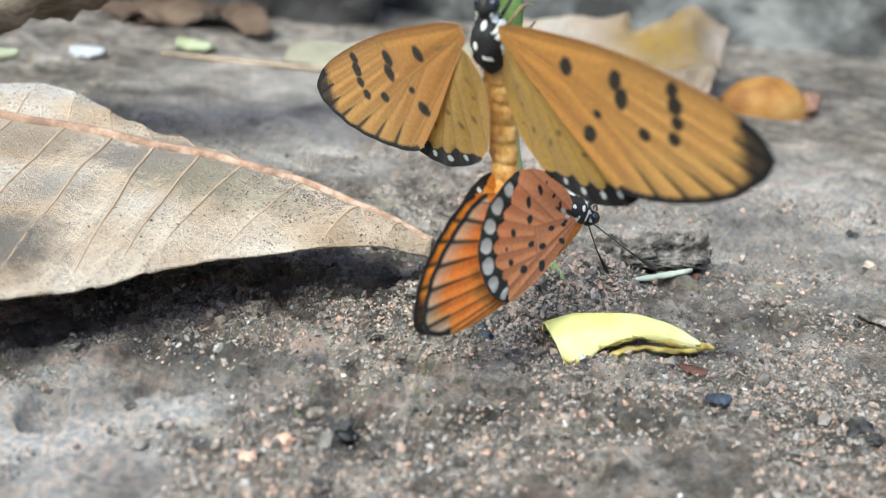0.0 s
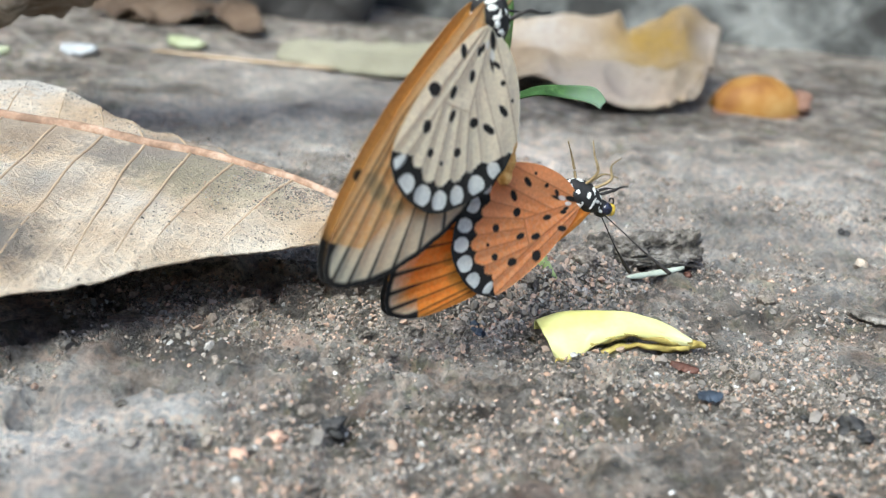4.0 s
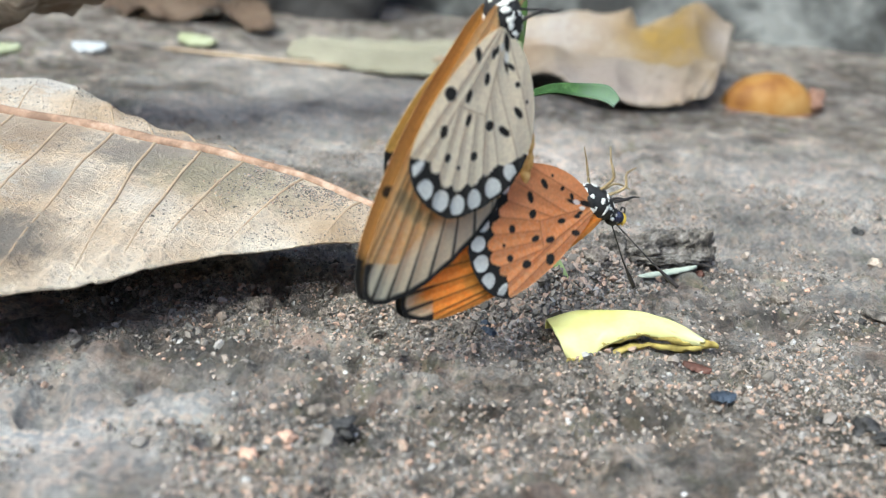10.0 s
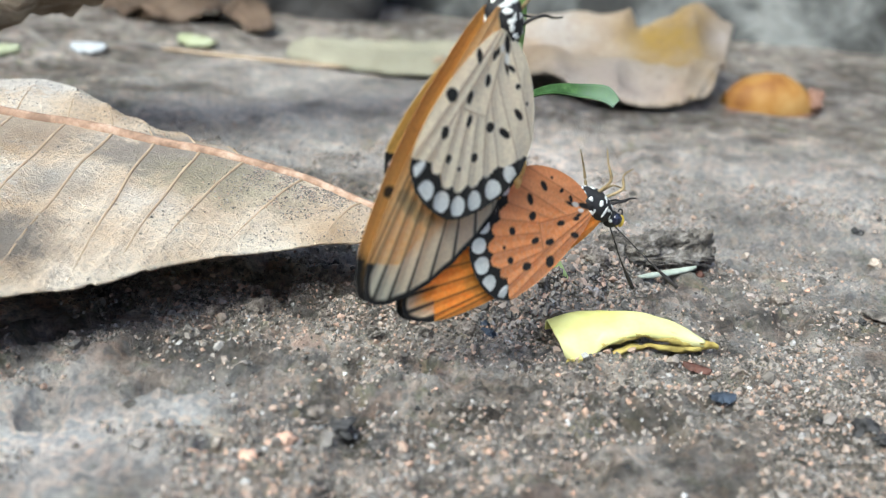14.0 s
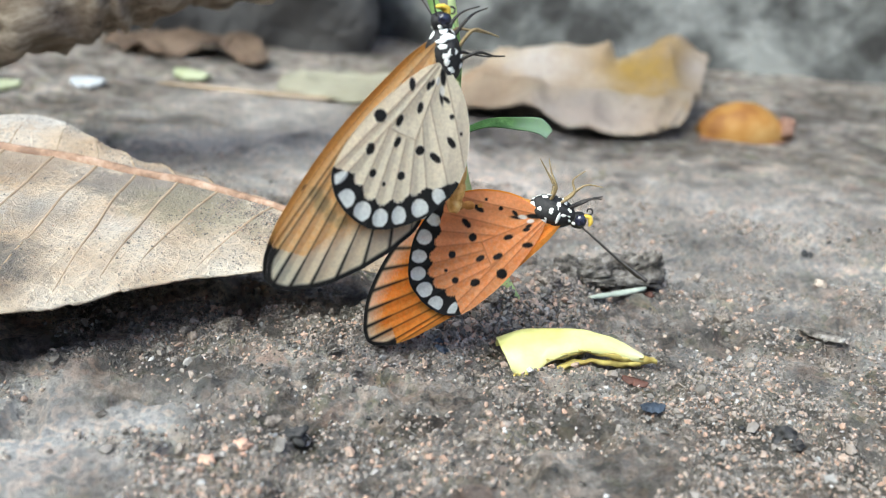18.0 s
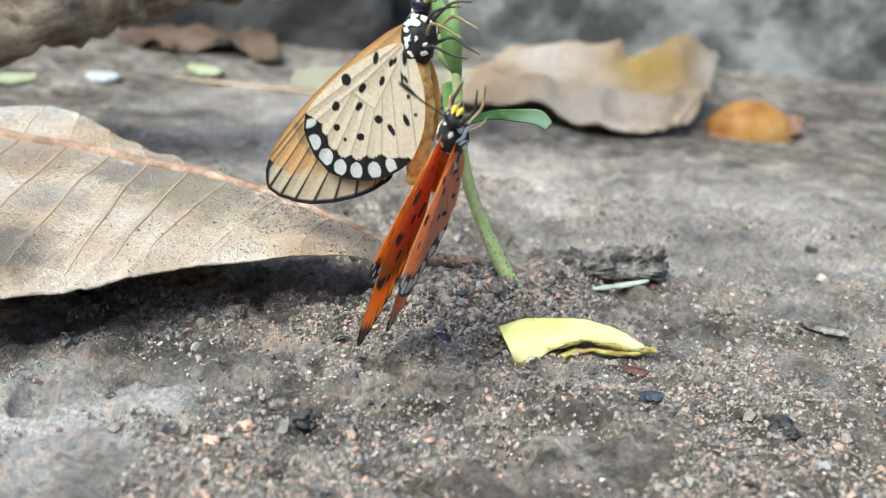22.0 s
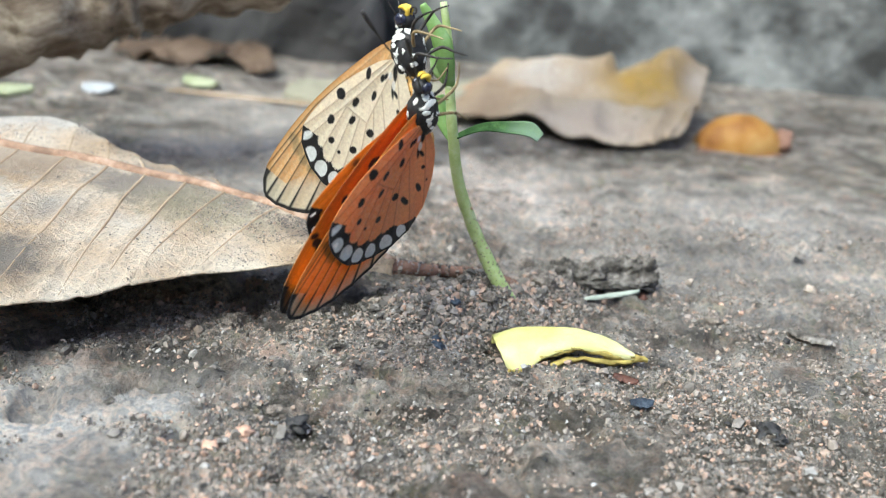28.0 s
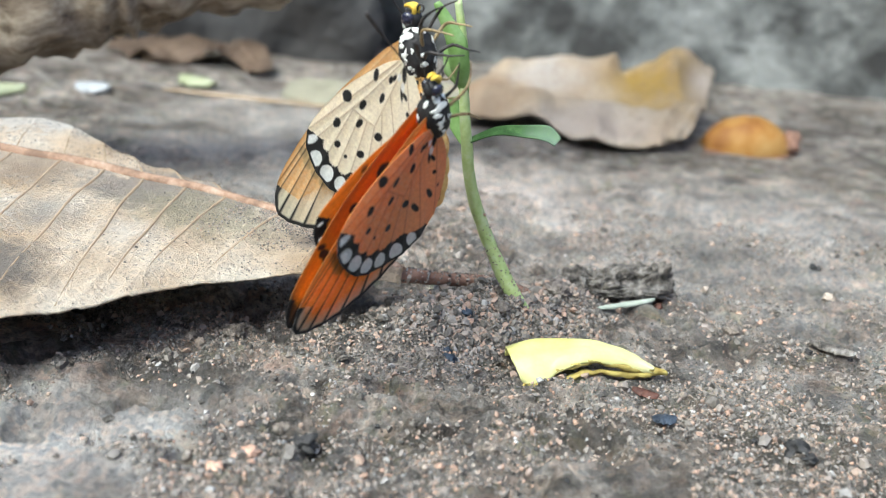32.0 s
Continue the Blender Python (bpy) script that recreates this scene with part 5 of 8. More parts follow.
# along, away and half size in millimetres
PINK_STONES = [(-0.0097, 0.0961, 0.36), (-0.0073, 0.0949, 0.33), (0.0068, 0.1048, 0.25), (0.0186, 0.097, 0.23), (-0.0065, 0.0842, 0.42), (-0.0057, 0.1071, 0.23), (-0.0078, 0.105, 0.19), (0.0047, 0.1171, 0.24), (0.0047, 0.1057, 0.17), (-0.0195, 0.1115, 0.22), (0.0097, 0.1064, 0.22), (0.0447, 0.1544, 0.41), (0.0351, 0.1172, 0.21), (0.046, 0.1321, 0.23), (0.0581, 0.1351, 0.24), (0.0552, 0.1298, 0.31), (0.0459, 0.1223, 0.17), (0.0246, 0.1089, 0.3), (0.0132, 0.1154, 0.25), (0.0401, 0.1389, 0.16)]
QUARTZ_STONES = [(-0.0028, 0.0897, 0.28), (0.0283, 0.1002, 0.26), (0.0222, 0.0947, 0.26), (-0.0002, 0.1064, 0.15), (0.017, 0.1069, 0.22), (-0.0077, 0.1131, 0.28), (-0.0029, 0.1003, 0.16), (0.048, 0.1161, 0.21), (0.0354, 0.1239, 0.29), (0.0282, 0.1, 0.18), (0.0168, 0.1072, 0.19), (0.0405, 0.1349, 0.13), (0.0495, 0.1059, 0.19)]
TAN_STONES = [(0.0088, 0.1007, 0.35), (0.0134, 0.1026, 0.28), (-0.0027, 0.1079, 0.21), (0.0247, 0.1088, 0.37), (-0.0043, 0.1012, 0.4), (-0.0006, 0.1035, 0.27), (0.0558, 0.1686, 0.97), (0.0329, 0.1405, 0.32), (0.0275, 0.1304, 0.25), (0.0646, 0.1435, 0.28)]
DARK_STONES = [(0.0005, 0.1035, 0.29), (0.0016, 0.108, 0.32), (0.0032, 0.0893, 0.36), (0.023, 0.1008, 0.31), (-0.0081, 0.0978, 0.36), (0.0232, 0.1188, 0.4), (-0.0215, 0.1112, 0.53), (0.042, 0.1185, 0.37), (0.0505, 0.146, 0.51), (0.032, 0.1436, 0.27), (0.0548, 0.1805, 1.03), (0.0199, 0.115, 0.36)]
for kind, material, label, stones in (("pebble", PINK, "small pinkish orange pebble set in the soil", PINK_STONES), ("quartz_grain", QUARTZ, "small whitish quartz grain set in the soil", QUARTZ_STONES), ("stone", TAN, "small tan stone set in the soil", TAN_STONES), ("dark_crumb", DARK, "dark crumb of soil and charcoal", DARK_STONES)):
    for n, (x, y, r) in enumerate(stones):
        tagged(pebble(kind, x, y, r * 0.001, material, label, "stone" if kind != "dark_crumb" else "crumb", n + len(kind), 0.7, 37 * n), group="loose " + kind + "s")
for n, (x, y, r) in enumerate([(0.0065, 0.1393, 1.5), (0.0096, 0.143, 1.7), (0.0142, 0.1494, 1.9), (0.0163, 0.1455, 1.7), (0.0031, 0.1244, 1.3), (0.0016, 0.1192, 1.2), (0.0118, 0.1432, 1.5), (0.0185, 0.1485, 1.6), (0.0035, 0.1395, 1.4), (0.0098, 0.1362, 1.3), (-0.0215, 0.122, 1.4), (-0.0262, 0.1195, 1.1), (-0.012, 0.128, 1.2), (0.0405, 0.1492, 1.3)]):
    bm = bmesh.new()
    rough_lump(bm, (0, 0, 0), (r * 0.001, r * 0.0009, r * 0.0007), (0, 0, 0), 50 + n, 4)
    clod = part("soil_clod", bm, SOILCLOD)
    clod.matrix_world = pose(x, y, height(x, y) + 0.0003, 0, 0, 50 * n)
    tagged(clod, "crumbly lump of soil on the ground", "soil clod", group="soil clods")
# more clods, strewn; a few shapes shared
CLODS = []
for n in range(7):
    bm = bmesh.new()
    rough_lump(bm, (0, 0, 0), (0.001, 0.0009, 0.00062), (0, 0, 0), 80 + n, 4)
    me = bpy.data.meshes.new("soil_clod")
    bm.to_mesh(me)
    bm.free()
    me.materials.append(SOILCLOD if n % 3 else CRUST)
    CLODS.append(me)
rnd = random.Random(40)
for n in range(150):
    y = rnd.uniform(0.088, 0.17)
    x = rnd.uniform(-0.03 - 0.35 * (y - 0.08), 0.045 + 0.35 * (y - 0.08))
    r = 0.42 * math.exp(abs(rnd.gauss(0, 0.5))) * (0.7 if y < 0.105 else 1.0)
    clod = new("soil_clod", CLODS[n % 7])
    clod.matrix_world = pose(x, y, height(x, y) + 0.0001, 0, 0, rnd.uniform(0, 360)) @ Matrix.Scale(min(r, 1.5), 4)
    tagged(clod, "crumbly lump of soil on the ground", "soil clod", group="soil clods")
for n, (x, y) in enumerate([[0.0056, 0.133], [0.0057, 0.124], [0.0048, 0.1266]]):
    tagged(pebble("blue_black_crumb", x, y, 0.0009 - 0.0001 * n, SLATE, "blue-black crumb on the soil mound", "crumb", 70 + n), group="blue-black crumbs")


def make_grit():
    """Sand and small stones; too many to count."""
    rnd = random.Random(11)
    spots, sizes = [], []
    for k in range(150000):
        near = rnd.random()
        y = 0.078 + 0.125 * near ** 1.25
        x = 0.012 + (rnd.random() - 0.5) * (0.085 + 0.75 * (y - 0.07))
        smooth = 0.3 * max(0.0, 1 - math.hypot(x + 0.028, (y - 0.09) * 1.2) / 0.022) + 0.25 * max(0.0, min(1.0, (0.112 - y) / 0.02)) + 0.3 * max(0.0, min(1.0, (-0.006 - x) / 0.02)) + 0.22 * max(0.0, min(1.0, (y - 0.125) / 0.03)) * (x > 0.02)
        if noise.noise(Vector((x * 60, y * 60, 5))) + 0.6 * noise.noise(Vector((x * 190, y * 190, 2))) + rnd.uniform(-0.3, 0.3) < smooth - 0.12:
            continue
        r = 0.0001 * math.exp(abs(rnd.gauss(0, 0.62)))
        r = min(r, 0.0011)
        spots.append((x, y, height(x, y) + 0.25 * r))
        sizes.append(r)
    # coarser crumbs in drifts
    for k in range(14000):
        y = rnd.uniform(0.092, 0.175)
        x = 0.01 + (rnd.random() - 0.5) * (0.09 + 0.75 * (y - 0.07))
        if noise.noise(Vector((x * 85, y * 85, 11))) + 0.5 * noise.noise(Vector((x * 240, y * 240, 4))) + rnd.uniform(-0.15, 0.15) < 0.16:
            continue
        r = min(0.00018 * math.exp(abs(rnd.gauss(0, 0.45))), 0.0007)
        spots.append((x, y, height(x, y) + 0.2 * r))
        sizes.append(r)
    for k in range(9000):
        q = rnd.gauss(0, 1), rnd.gauss(0, 1)
        mx, my = rnd.choice(((0.004, 0.1375), (0.0155, 0.1465), (0.0, 0.133), (0.009, 0.1385), (0.005, 0.1325), (0.012, 0.142)))
        x, y = mx + 0.0038 * q[0], my + 0.003 * q[1]
        r = 0.00015 * math.exp(abs(rnd.gauss(0, 0.6)))
        r = min(r, 0.0008)
        spots.append((x, y, height(x, y) + rnd.uniform(0.1, 0.8) * r))
        sizes.append(r)
    me = grains(spots, sizes, 12)
    tagged(new("grit", me), "brown, pink and grey sand grains strewn over soil", "sand", kind="stuff")


make_grit()


# ---- what moves ----
def motions():
    A_body = [
        (0, pose(0.00439, 0.11723, 0.03619, -174.5, -71.6, -112.5)),
        (0.06, pose(0.00439, 0.11723, 0.03619, -174.5, -71.6, -112.5)),
        (0.2, pose(0.00415, 0.11958, 0.03661, -160.0, -64.7, -132.4)),
        (0.4, pose(0.00375, 0.12070, 0.03715, -154.0, -62.5, -143.7)),
        (0.6, pose(0.00317, 0.12113, 0.03747, -160.1, -62.7, -141.5)),
        (0.8, pose(0.00323, 0.12115, 0.03709, -157.1, -63.8, -143.9)),
        (1, pose(0.00271, 0.12087, 0.03619, -117.5, -62.4, -177.9)),
        (1.2, pose(0.00272, 0.12114, 0.03628, -113.2, -67.2, 176.3)),
        (1.4, pose(0.00281, 0.12115, 0.03625, -117.3, -69.6, -178.9)),
        (1.6, pose(0.00302, 0.12094, 0.03614, -128.2, -68.0, -164.2)),
        (1.8, pose(0.00299, 0.12041, 0.03629, -137.7, -74.8, -150.6)),
        (2, pose(0.00301, 0.11912, 0.03619, -118.1, -76.3, -165.3)),
        (2.2, pose(0.00329, 0.12009, 0.03674, -130.6, -80.2, -163.6)),
        (2.5, pose(0.00409, 0.12038, 0.03768, -142.2, -78.4, -158.2)),
        (3, pose(0.00428, 0.12088, 0.03766, -135.6, -80.8, -171.2)),
        (3.5, pose(0.00437, 0.12008, 0.03801, -141.7, -80.0, -167.8)),
        (5.5, pose(0.00472, 0.11990, 0.03792, -150.0, -80.3, -155.6)),
        (6, pose(0.00468, 0.11994, 0.03790, -143.8, -80.8, -162.6)),
        (7, pose(0.00459, 0.12052, 0.03768, -112.2, -84.1, 162.6)),
        (8, pose(0.00481, 0.11995, 0.03775, -142.9, -80.5, -163.9)),
        (9, pose(0.00471, 0.11994, 0.03767, -152.4, -77.7, -154.7)),
        (10, pose(0.00465, 0.11990, 0.03764, -153.1, -77.5, -154.0)),
        (11, pose(0.00470, 0.11991, 0.03764, -150.5, -79.0, -156.1)),
        (12, pose(0.00475, 0.12010, 0.03754, -141.1, -81.4, -165.6)),
        (13, pose(0.00459, 0.12083, 0.03733, -110.0, -84.8, 162.1)),
        (14, pose(0.00480, 0.12007, 0.03748, -136.1, -81.6, -170.3)),
        (14.5, pose(0.00474, 0.12015, 0.03752, -145.6, -80.3, -160.9)),
        (16.5, pose(0.00463, 0.12057, 0.03738, -148.4, -78.5, -159.5)),
        (17, pose(0.00473, 0.12124, 0.03750, -141.7, -80.1, -168.4)),
        (17.5, pose(0.00449, 0.12055, 0.03774, -126.0, -80.8, 170.5)),
        (18, pose(0.00447, 0.12095, 0.03788, -118.7, -81.2, 160.8)),
        (18.5, pose(0.00487, 0.12040, 0.03790, -111.8, -81.7, 155.7)),
        (19, pose(0.00250, 0.12002, 0.03832, -142.1, -82.6, 149.3)),
        (20, pose(0.00129, 0.12109, 0.03889, -39.1, -83.3, 25.3)),
        (20.5, pose(0.00127, 0.12139, 0.03831, -90.0, -82.4, 71.4)),
        (21, pose(0.00127, 0.12153, 0.03854, -10.8, -86.1, -7.8)),
        (21.5, pose(0.00152, 0.12158, 0.03863, 38.2, -84.7, -54.6)),
        (22, pose(0.00104, 0.12150, 0.03852, 56.4, -82.5, -68.8)),
        (22.5, pose(0.00090, 0.12153, 0.03843, 89.5, -81.1, -101.2)),
        (23, pose(0.00039, 0.12151, 0.03835, 110.1, -77.9, -121.2)),
        (23.5, pose(0.00028, 0.12152, 0.03836, 121.7, -77.1, -136.3)),
        (24, pose(0.00036, 0.12157, 0.03841, 133.9, -78.4, -148.8)),
        (24.5, pose(0.00014, 0.12149, 0.03826, 131.9, -78.0, -150.7)),
        (25, pose(0.00045, 0.12152, 0.03820, 139.1, -81.1, -156.5)),
        (25.5, pose(0.00032, 0.12148, 0.03829, 164.5, -80.1, 174.5)),
        (27.5, pose(0.00028, 0.12147, 0.03835, 165.6, -78.1, 174.5)),
        (28, pose(0.00033, 0.12142, 0.03829, 156.5, -79.1, -175.4)),
        (29, pose(0.00022, 0.12142, 0.03852, 171.2, -76.4, 168.0)),
        (30, pose(0.00010, 0.12154, 0.03835, 162.6, -76.0, 177.5)),
        (31, pose(0.00014, 0.12149, 0.03837, 151.3, -77.5, -168.9)),
        (32, pose(-0.00017, 0.12154, 0.03831, 157.2, -75.7, -175.8)),
    ]
    A_RF = [
        (0, pose(0.00158, -0.00149, 0.00086, -0.3, -21.1, -91.1)),
        (0.06, pose(0.00158, -0.00149, 0.00086, -0.3, -21.1, -91.1)),
        (0.2, pose(0.00143, -0.00118, 0.00100, 26.7, -64.5, -119.0)),
        (0.4, pose(0.00136, -0.00103, 0.00103, 41.0, -68.1, -133.0)),
        (0.6, pose(0.00132, -0.00098, 0.00103, 0.8, -2.2, -106.0)),
        (0.8, pose(0.00129, -0.00102, 0.00099, -2.1, 6.0, -112.4)),
        (1, pose(0.00128, -0.00112, 0.00092, 63.3, -55.6, -158.7)),
        (1.2, pose(0.00122, -0.00098, 0.00104, 92.4, -64.2, 178.0)),
        (1.4, pose(0.00122, -0.00098, 0.00106, 92.3, -62.7, 178.2)),
        (1.6, pose(0.00122, -0.00105, 0.00108, 54.6, -55.8, -149.2)),
        (1.8, pose(0.00123, -0.00117, 0.00110, 8.1, -16.4, -118.2)),
        (2, pose(0.00117, -0.00148, 0.00112, 25.3, -44.9, -124.8)),
        (2.2, pose(0.00126, -0.00105, 0.00117, 92.9, -60.9, 178.0)),
        (2.5, pose(0.00126, -0.00105, 0.00114, 91.8, -59.1, 178.5)),
        (3, pose(0.00124, -0.00103, 0.00110, 91.2, -50.6, 179.1)),
        (3.5, pose(0.00126, -0.00108, 0.00115, 91.2, -48.1, 179.1)),
        (6, pose(0.00127, -0.00109, 0.00117, 90.9, -42.9, 179.3)),
        (7, pose(0.00124, -0.00105, 0.00112, 90.9, -39.9, 179.4)),
        (8.5, pose(0.00128, -0.00110, 0.00117, 90.9, -44.0, 179.3)),
        (10, pose(0.00128, -0.00110, 0.00117, 90.9, -44.5, 179.3)),
        (11, pose(0.00128, -0.00110, 0.00117, 90.9, -43.3, 179.3)),
        (12, pose(0.00126, -0.00107, 0.00115, 90.9, -41.0, 179.4)),
        (13, pose(0.00123, -0.00102, 0.00110, 90.8, -37.6, 179.5)),
        (14.5, pose(0.00126, -0.00107, 0.00115, 90.9, -42.3, 179.3)),
        (16.5, pose(0.00124, -0.00103, 0.00108, 91.1, -45.0, 179.1)),
        (17, pose(0.00118, -0.00104, 0.00098, 91.2, -45.7, 178.7)),
        (17.5, pose(0.00122, -0.00104, 0.00106, 91.3, -45.9, 179.0)),
        (18, pose(0.00118, -0.00105, 0.00099, 91.3, -46.5, 178.8)),
        (18.5, pose(0.00121, -0.00108, 0.00105, 90.3, -44.8, 179.7)),
        (19, pose(0.00122, -0.00108, 0.00097, 92.7, -43.3, 178.6)),
        (20, pose(0.00123, -0.00101, 0.00101, 91.8, -39.6, 179.1)),
        (20.5, pose(0.00122, -0.00095, 0.00101, 91.6, -39.2, 179.5)),
        (22, pose(0.00121, -0.00092, 0.00100, 91.5, -40.4, 179.4)),
        (24.5, pose(0.00121, -0.00094, 0.00104, 91.6, -49.5, 178.6)),
        (25, pose(0.00119, -0.00094, 0.00104, 91.2, -52.0, 178.8)),
        (25.5, pose(0.00121, -0.00093, 0.00103, 91.5, -51.5, 178.9)),
        (27.5, pose(0.00121, -0.00093, 0.00102, 91.4, -53.5, 178.9)),
        (28, pose(0.00120, -0.00095, 0.00103, 91.4, -55.4, 178.7)),
        (29, pose(0.00121, -0.00094, 0.00102, 91.5, -53.9, 178.8)),
        (30, pose(0.00121, -0.00093, 0.00103, 91.4, -54.2, 178.8)),
        (31, pose(0.00121, -0.00094, 0.00104, 91.4, -56.0, 178.7)),
        (32, pose(0.00121, -0.00092, 0.00103, 91.4, -54.4, 178.8)),
    ]
    A_RH = [
        (0, pose(-0.00046, -0.00181, 0.00081, 12.2, -17.4, -127.9)),
        (0.06, pose(-0.00046, -0.00181, 0.00081, 12.2, -17.4, -127.9)),
        (0.2, pose(-0.00062, -0.00150, 0.00089, 55.1, -47.8, -152.5)),
        (0.4, pose(-0.00069, -0.00136, 0.00093, 63.6, -50.7, -158.9)),
        (0.6, pose(-0.00073, -0.00131, 0.00093, 1.5, -1.8, -126.3)),
        (0.8, pose(-0.00075, -0.00133, 0.00089, -3.7, 5.2, -128.3)),
        (1, pose(-0.00077, -0.00140, 0.00081, 68.2, -46.7, -165.0)),
        (1.2, pose(-0.00082, -0.00131, 0.00095, 91.6, -50.0, 178.9)),
        (1.4, pose(-0.00082, -0.00131, 0.00097, 91.6, -48.7, 179.0)),
        (1.6, pose(-0.00083, -0.00138, 0.00099, 63.3, -43.6, -160.6)),
        (1.8, pose(-0.00082, -0.00151, 0.00103, 12.8, -13.1, -136.6)),
        (2, pose(-0.00087, -0.00181, 0.00107, 41.5, -31.2, -150.6)),
        (2.2, pose(-0.00078, -0.00140, 0.00108, 91.8, -37.4, 179.4)),
        (2.5, pose(-0.00078, -0.00138, 0.00105, 91.1, -30.9, 179.5)),
        (3, pose(-0.00081, -0.00135, 0.00101, 90.9, -30.5, 179.5)),
        (3.5, pose(-0.00079, -0.00141, 0.00105, 90.9, -33.1, 179.5)),
        (5.5, pose(-0.00077, -0.00142, 0.00108, 90.8, -33.0, 179.5)),
        (6, pose(-0.00078, -0.00141, 0.00108, 90.8, -31.8, 179.6)),
        (7, pose(-0.00081, -0.00137, 0.00103, 90.8, -27.1, 179.6)),
        (8, pose(-0.00078, -0.00142, 0.00107, 90.8, -32.6, 179.5)),
        (8.5, pose(-0.00077, -0.00142, 0.00108, 90.8, -34.1, 179.5)),
        (10, pose(-0.00076, -0.00142, 0.00108, 90.8, -34.7, 179.5)),
        (11, pose(-0.00077, -0.00142, 0.00108, 90.8, -33.4, 179.5)),
        (12, pose(-0.00078, -0.00140, 0.00106, 90.8, -30.4, 179.6)),
        (13, pose(-0.00081, -0.00134, 0.00100, 90.7, -24.7, 179.7)),
        (14, pose(-0.00079, -0.00140, 0.00106, 90.8, -30.6, 179.6)),
        (14.5, pose(-0.00078, -0.00139, 0.00105, 90.8, -32.0, 179.5)),
        (16.5, pose(-0.00081, -0.00135, 0.00099, 90.9, -34.0, 179.4)),
        (17, pose(-0.00087, -0.00135, 0.00090, 91.0, -33.8, 179.0)),
        (17.5, pose(-0.00083, -0.00136, 0.00097, 91.1, -34.2, 179.3)),
        (18, pose(-0.00087, -0.00136, 0.00090, 91.0, -32.8, 179.1)),
        (18.5, pose(-0.00084, -0.00140, 0.00096, 90.2, -32.0, 179.7)),
        (19, pose(-0.00083, -0.00142, 0.00088, 92.2, -27.6, 179.4)),
        (20, pose(-0.00081, -0.00135, 0.00092, 91.6, -24.4, 179.6)),
        (20.5, pose(-0.00083, -0.00129, 0.00091, 91.4, -24.8, 179.9)),
        (21, pose(-0.00084, -0.00127, 0.00090, 91.3, -23.5, 179.8)),
        (21.5, pose(-0.00084, -0.00126, 0.00091, 91.1, -26.5, 179.8)),
        (22, pose(-0.00084, -0.00126, 0.00091, 91.2, -25.6, 179.8)),
        (22.5, pose(-0.00084, -0.00126, 0.00092, 91.0, -31.2, 179.6)),
        (23, pose(-0.00084, -0.00125, 0.00093, 90.8, -34.3, 179.4)),
        (24, pose(-0.00084, -0.00125, 0.00093, 90.9, -37.8, 179.4)),
        (24.5, pose(-0.00084, -0.00126, 0.00095, 91.3, -38.1, 179.0)),
        (25, pose(-0.00085, -0.00126, 0.00094, 91.0, -37.6, 179.2)),
        (25.5, pose(-0.00084, -0.00126, 0.00094, 91.2, -39.2, 179.3)),
        (27.5, pose(-0.00084, -0.00126, 0.00093, 91.1, -41.0, 179.3)),
        (28, pose(-0.00085, -0.00127, 0.00093, 91.0, -40.2, 179.2)),
        (29, pose(-0.00083, -0.00126, 0.00093, 91.2, -42.5, 179.2)),
        (30, pose(-0.00084, -0.00125, 0.00094, 91.1, -42.9, 179.2)),
        (31, pose(-0.00084, -0.00126, 0.00094, 91.1, -41.1, 179.2)),
        (32, pose(-0.00084, -0.00125, 0.00094, 91.1, -43.2, 179.2)),
    ]
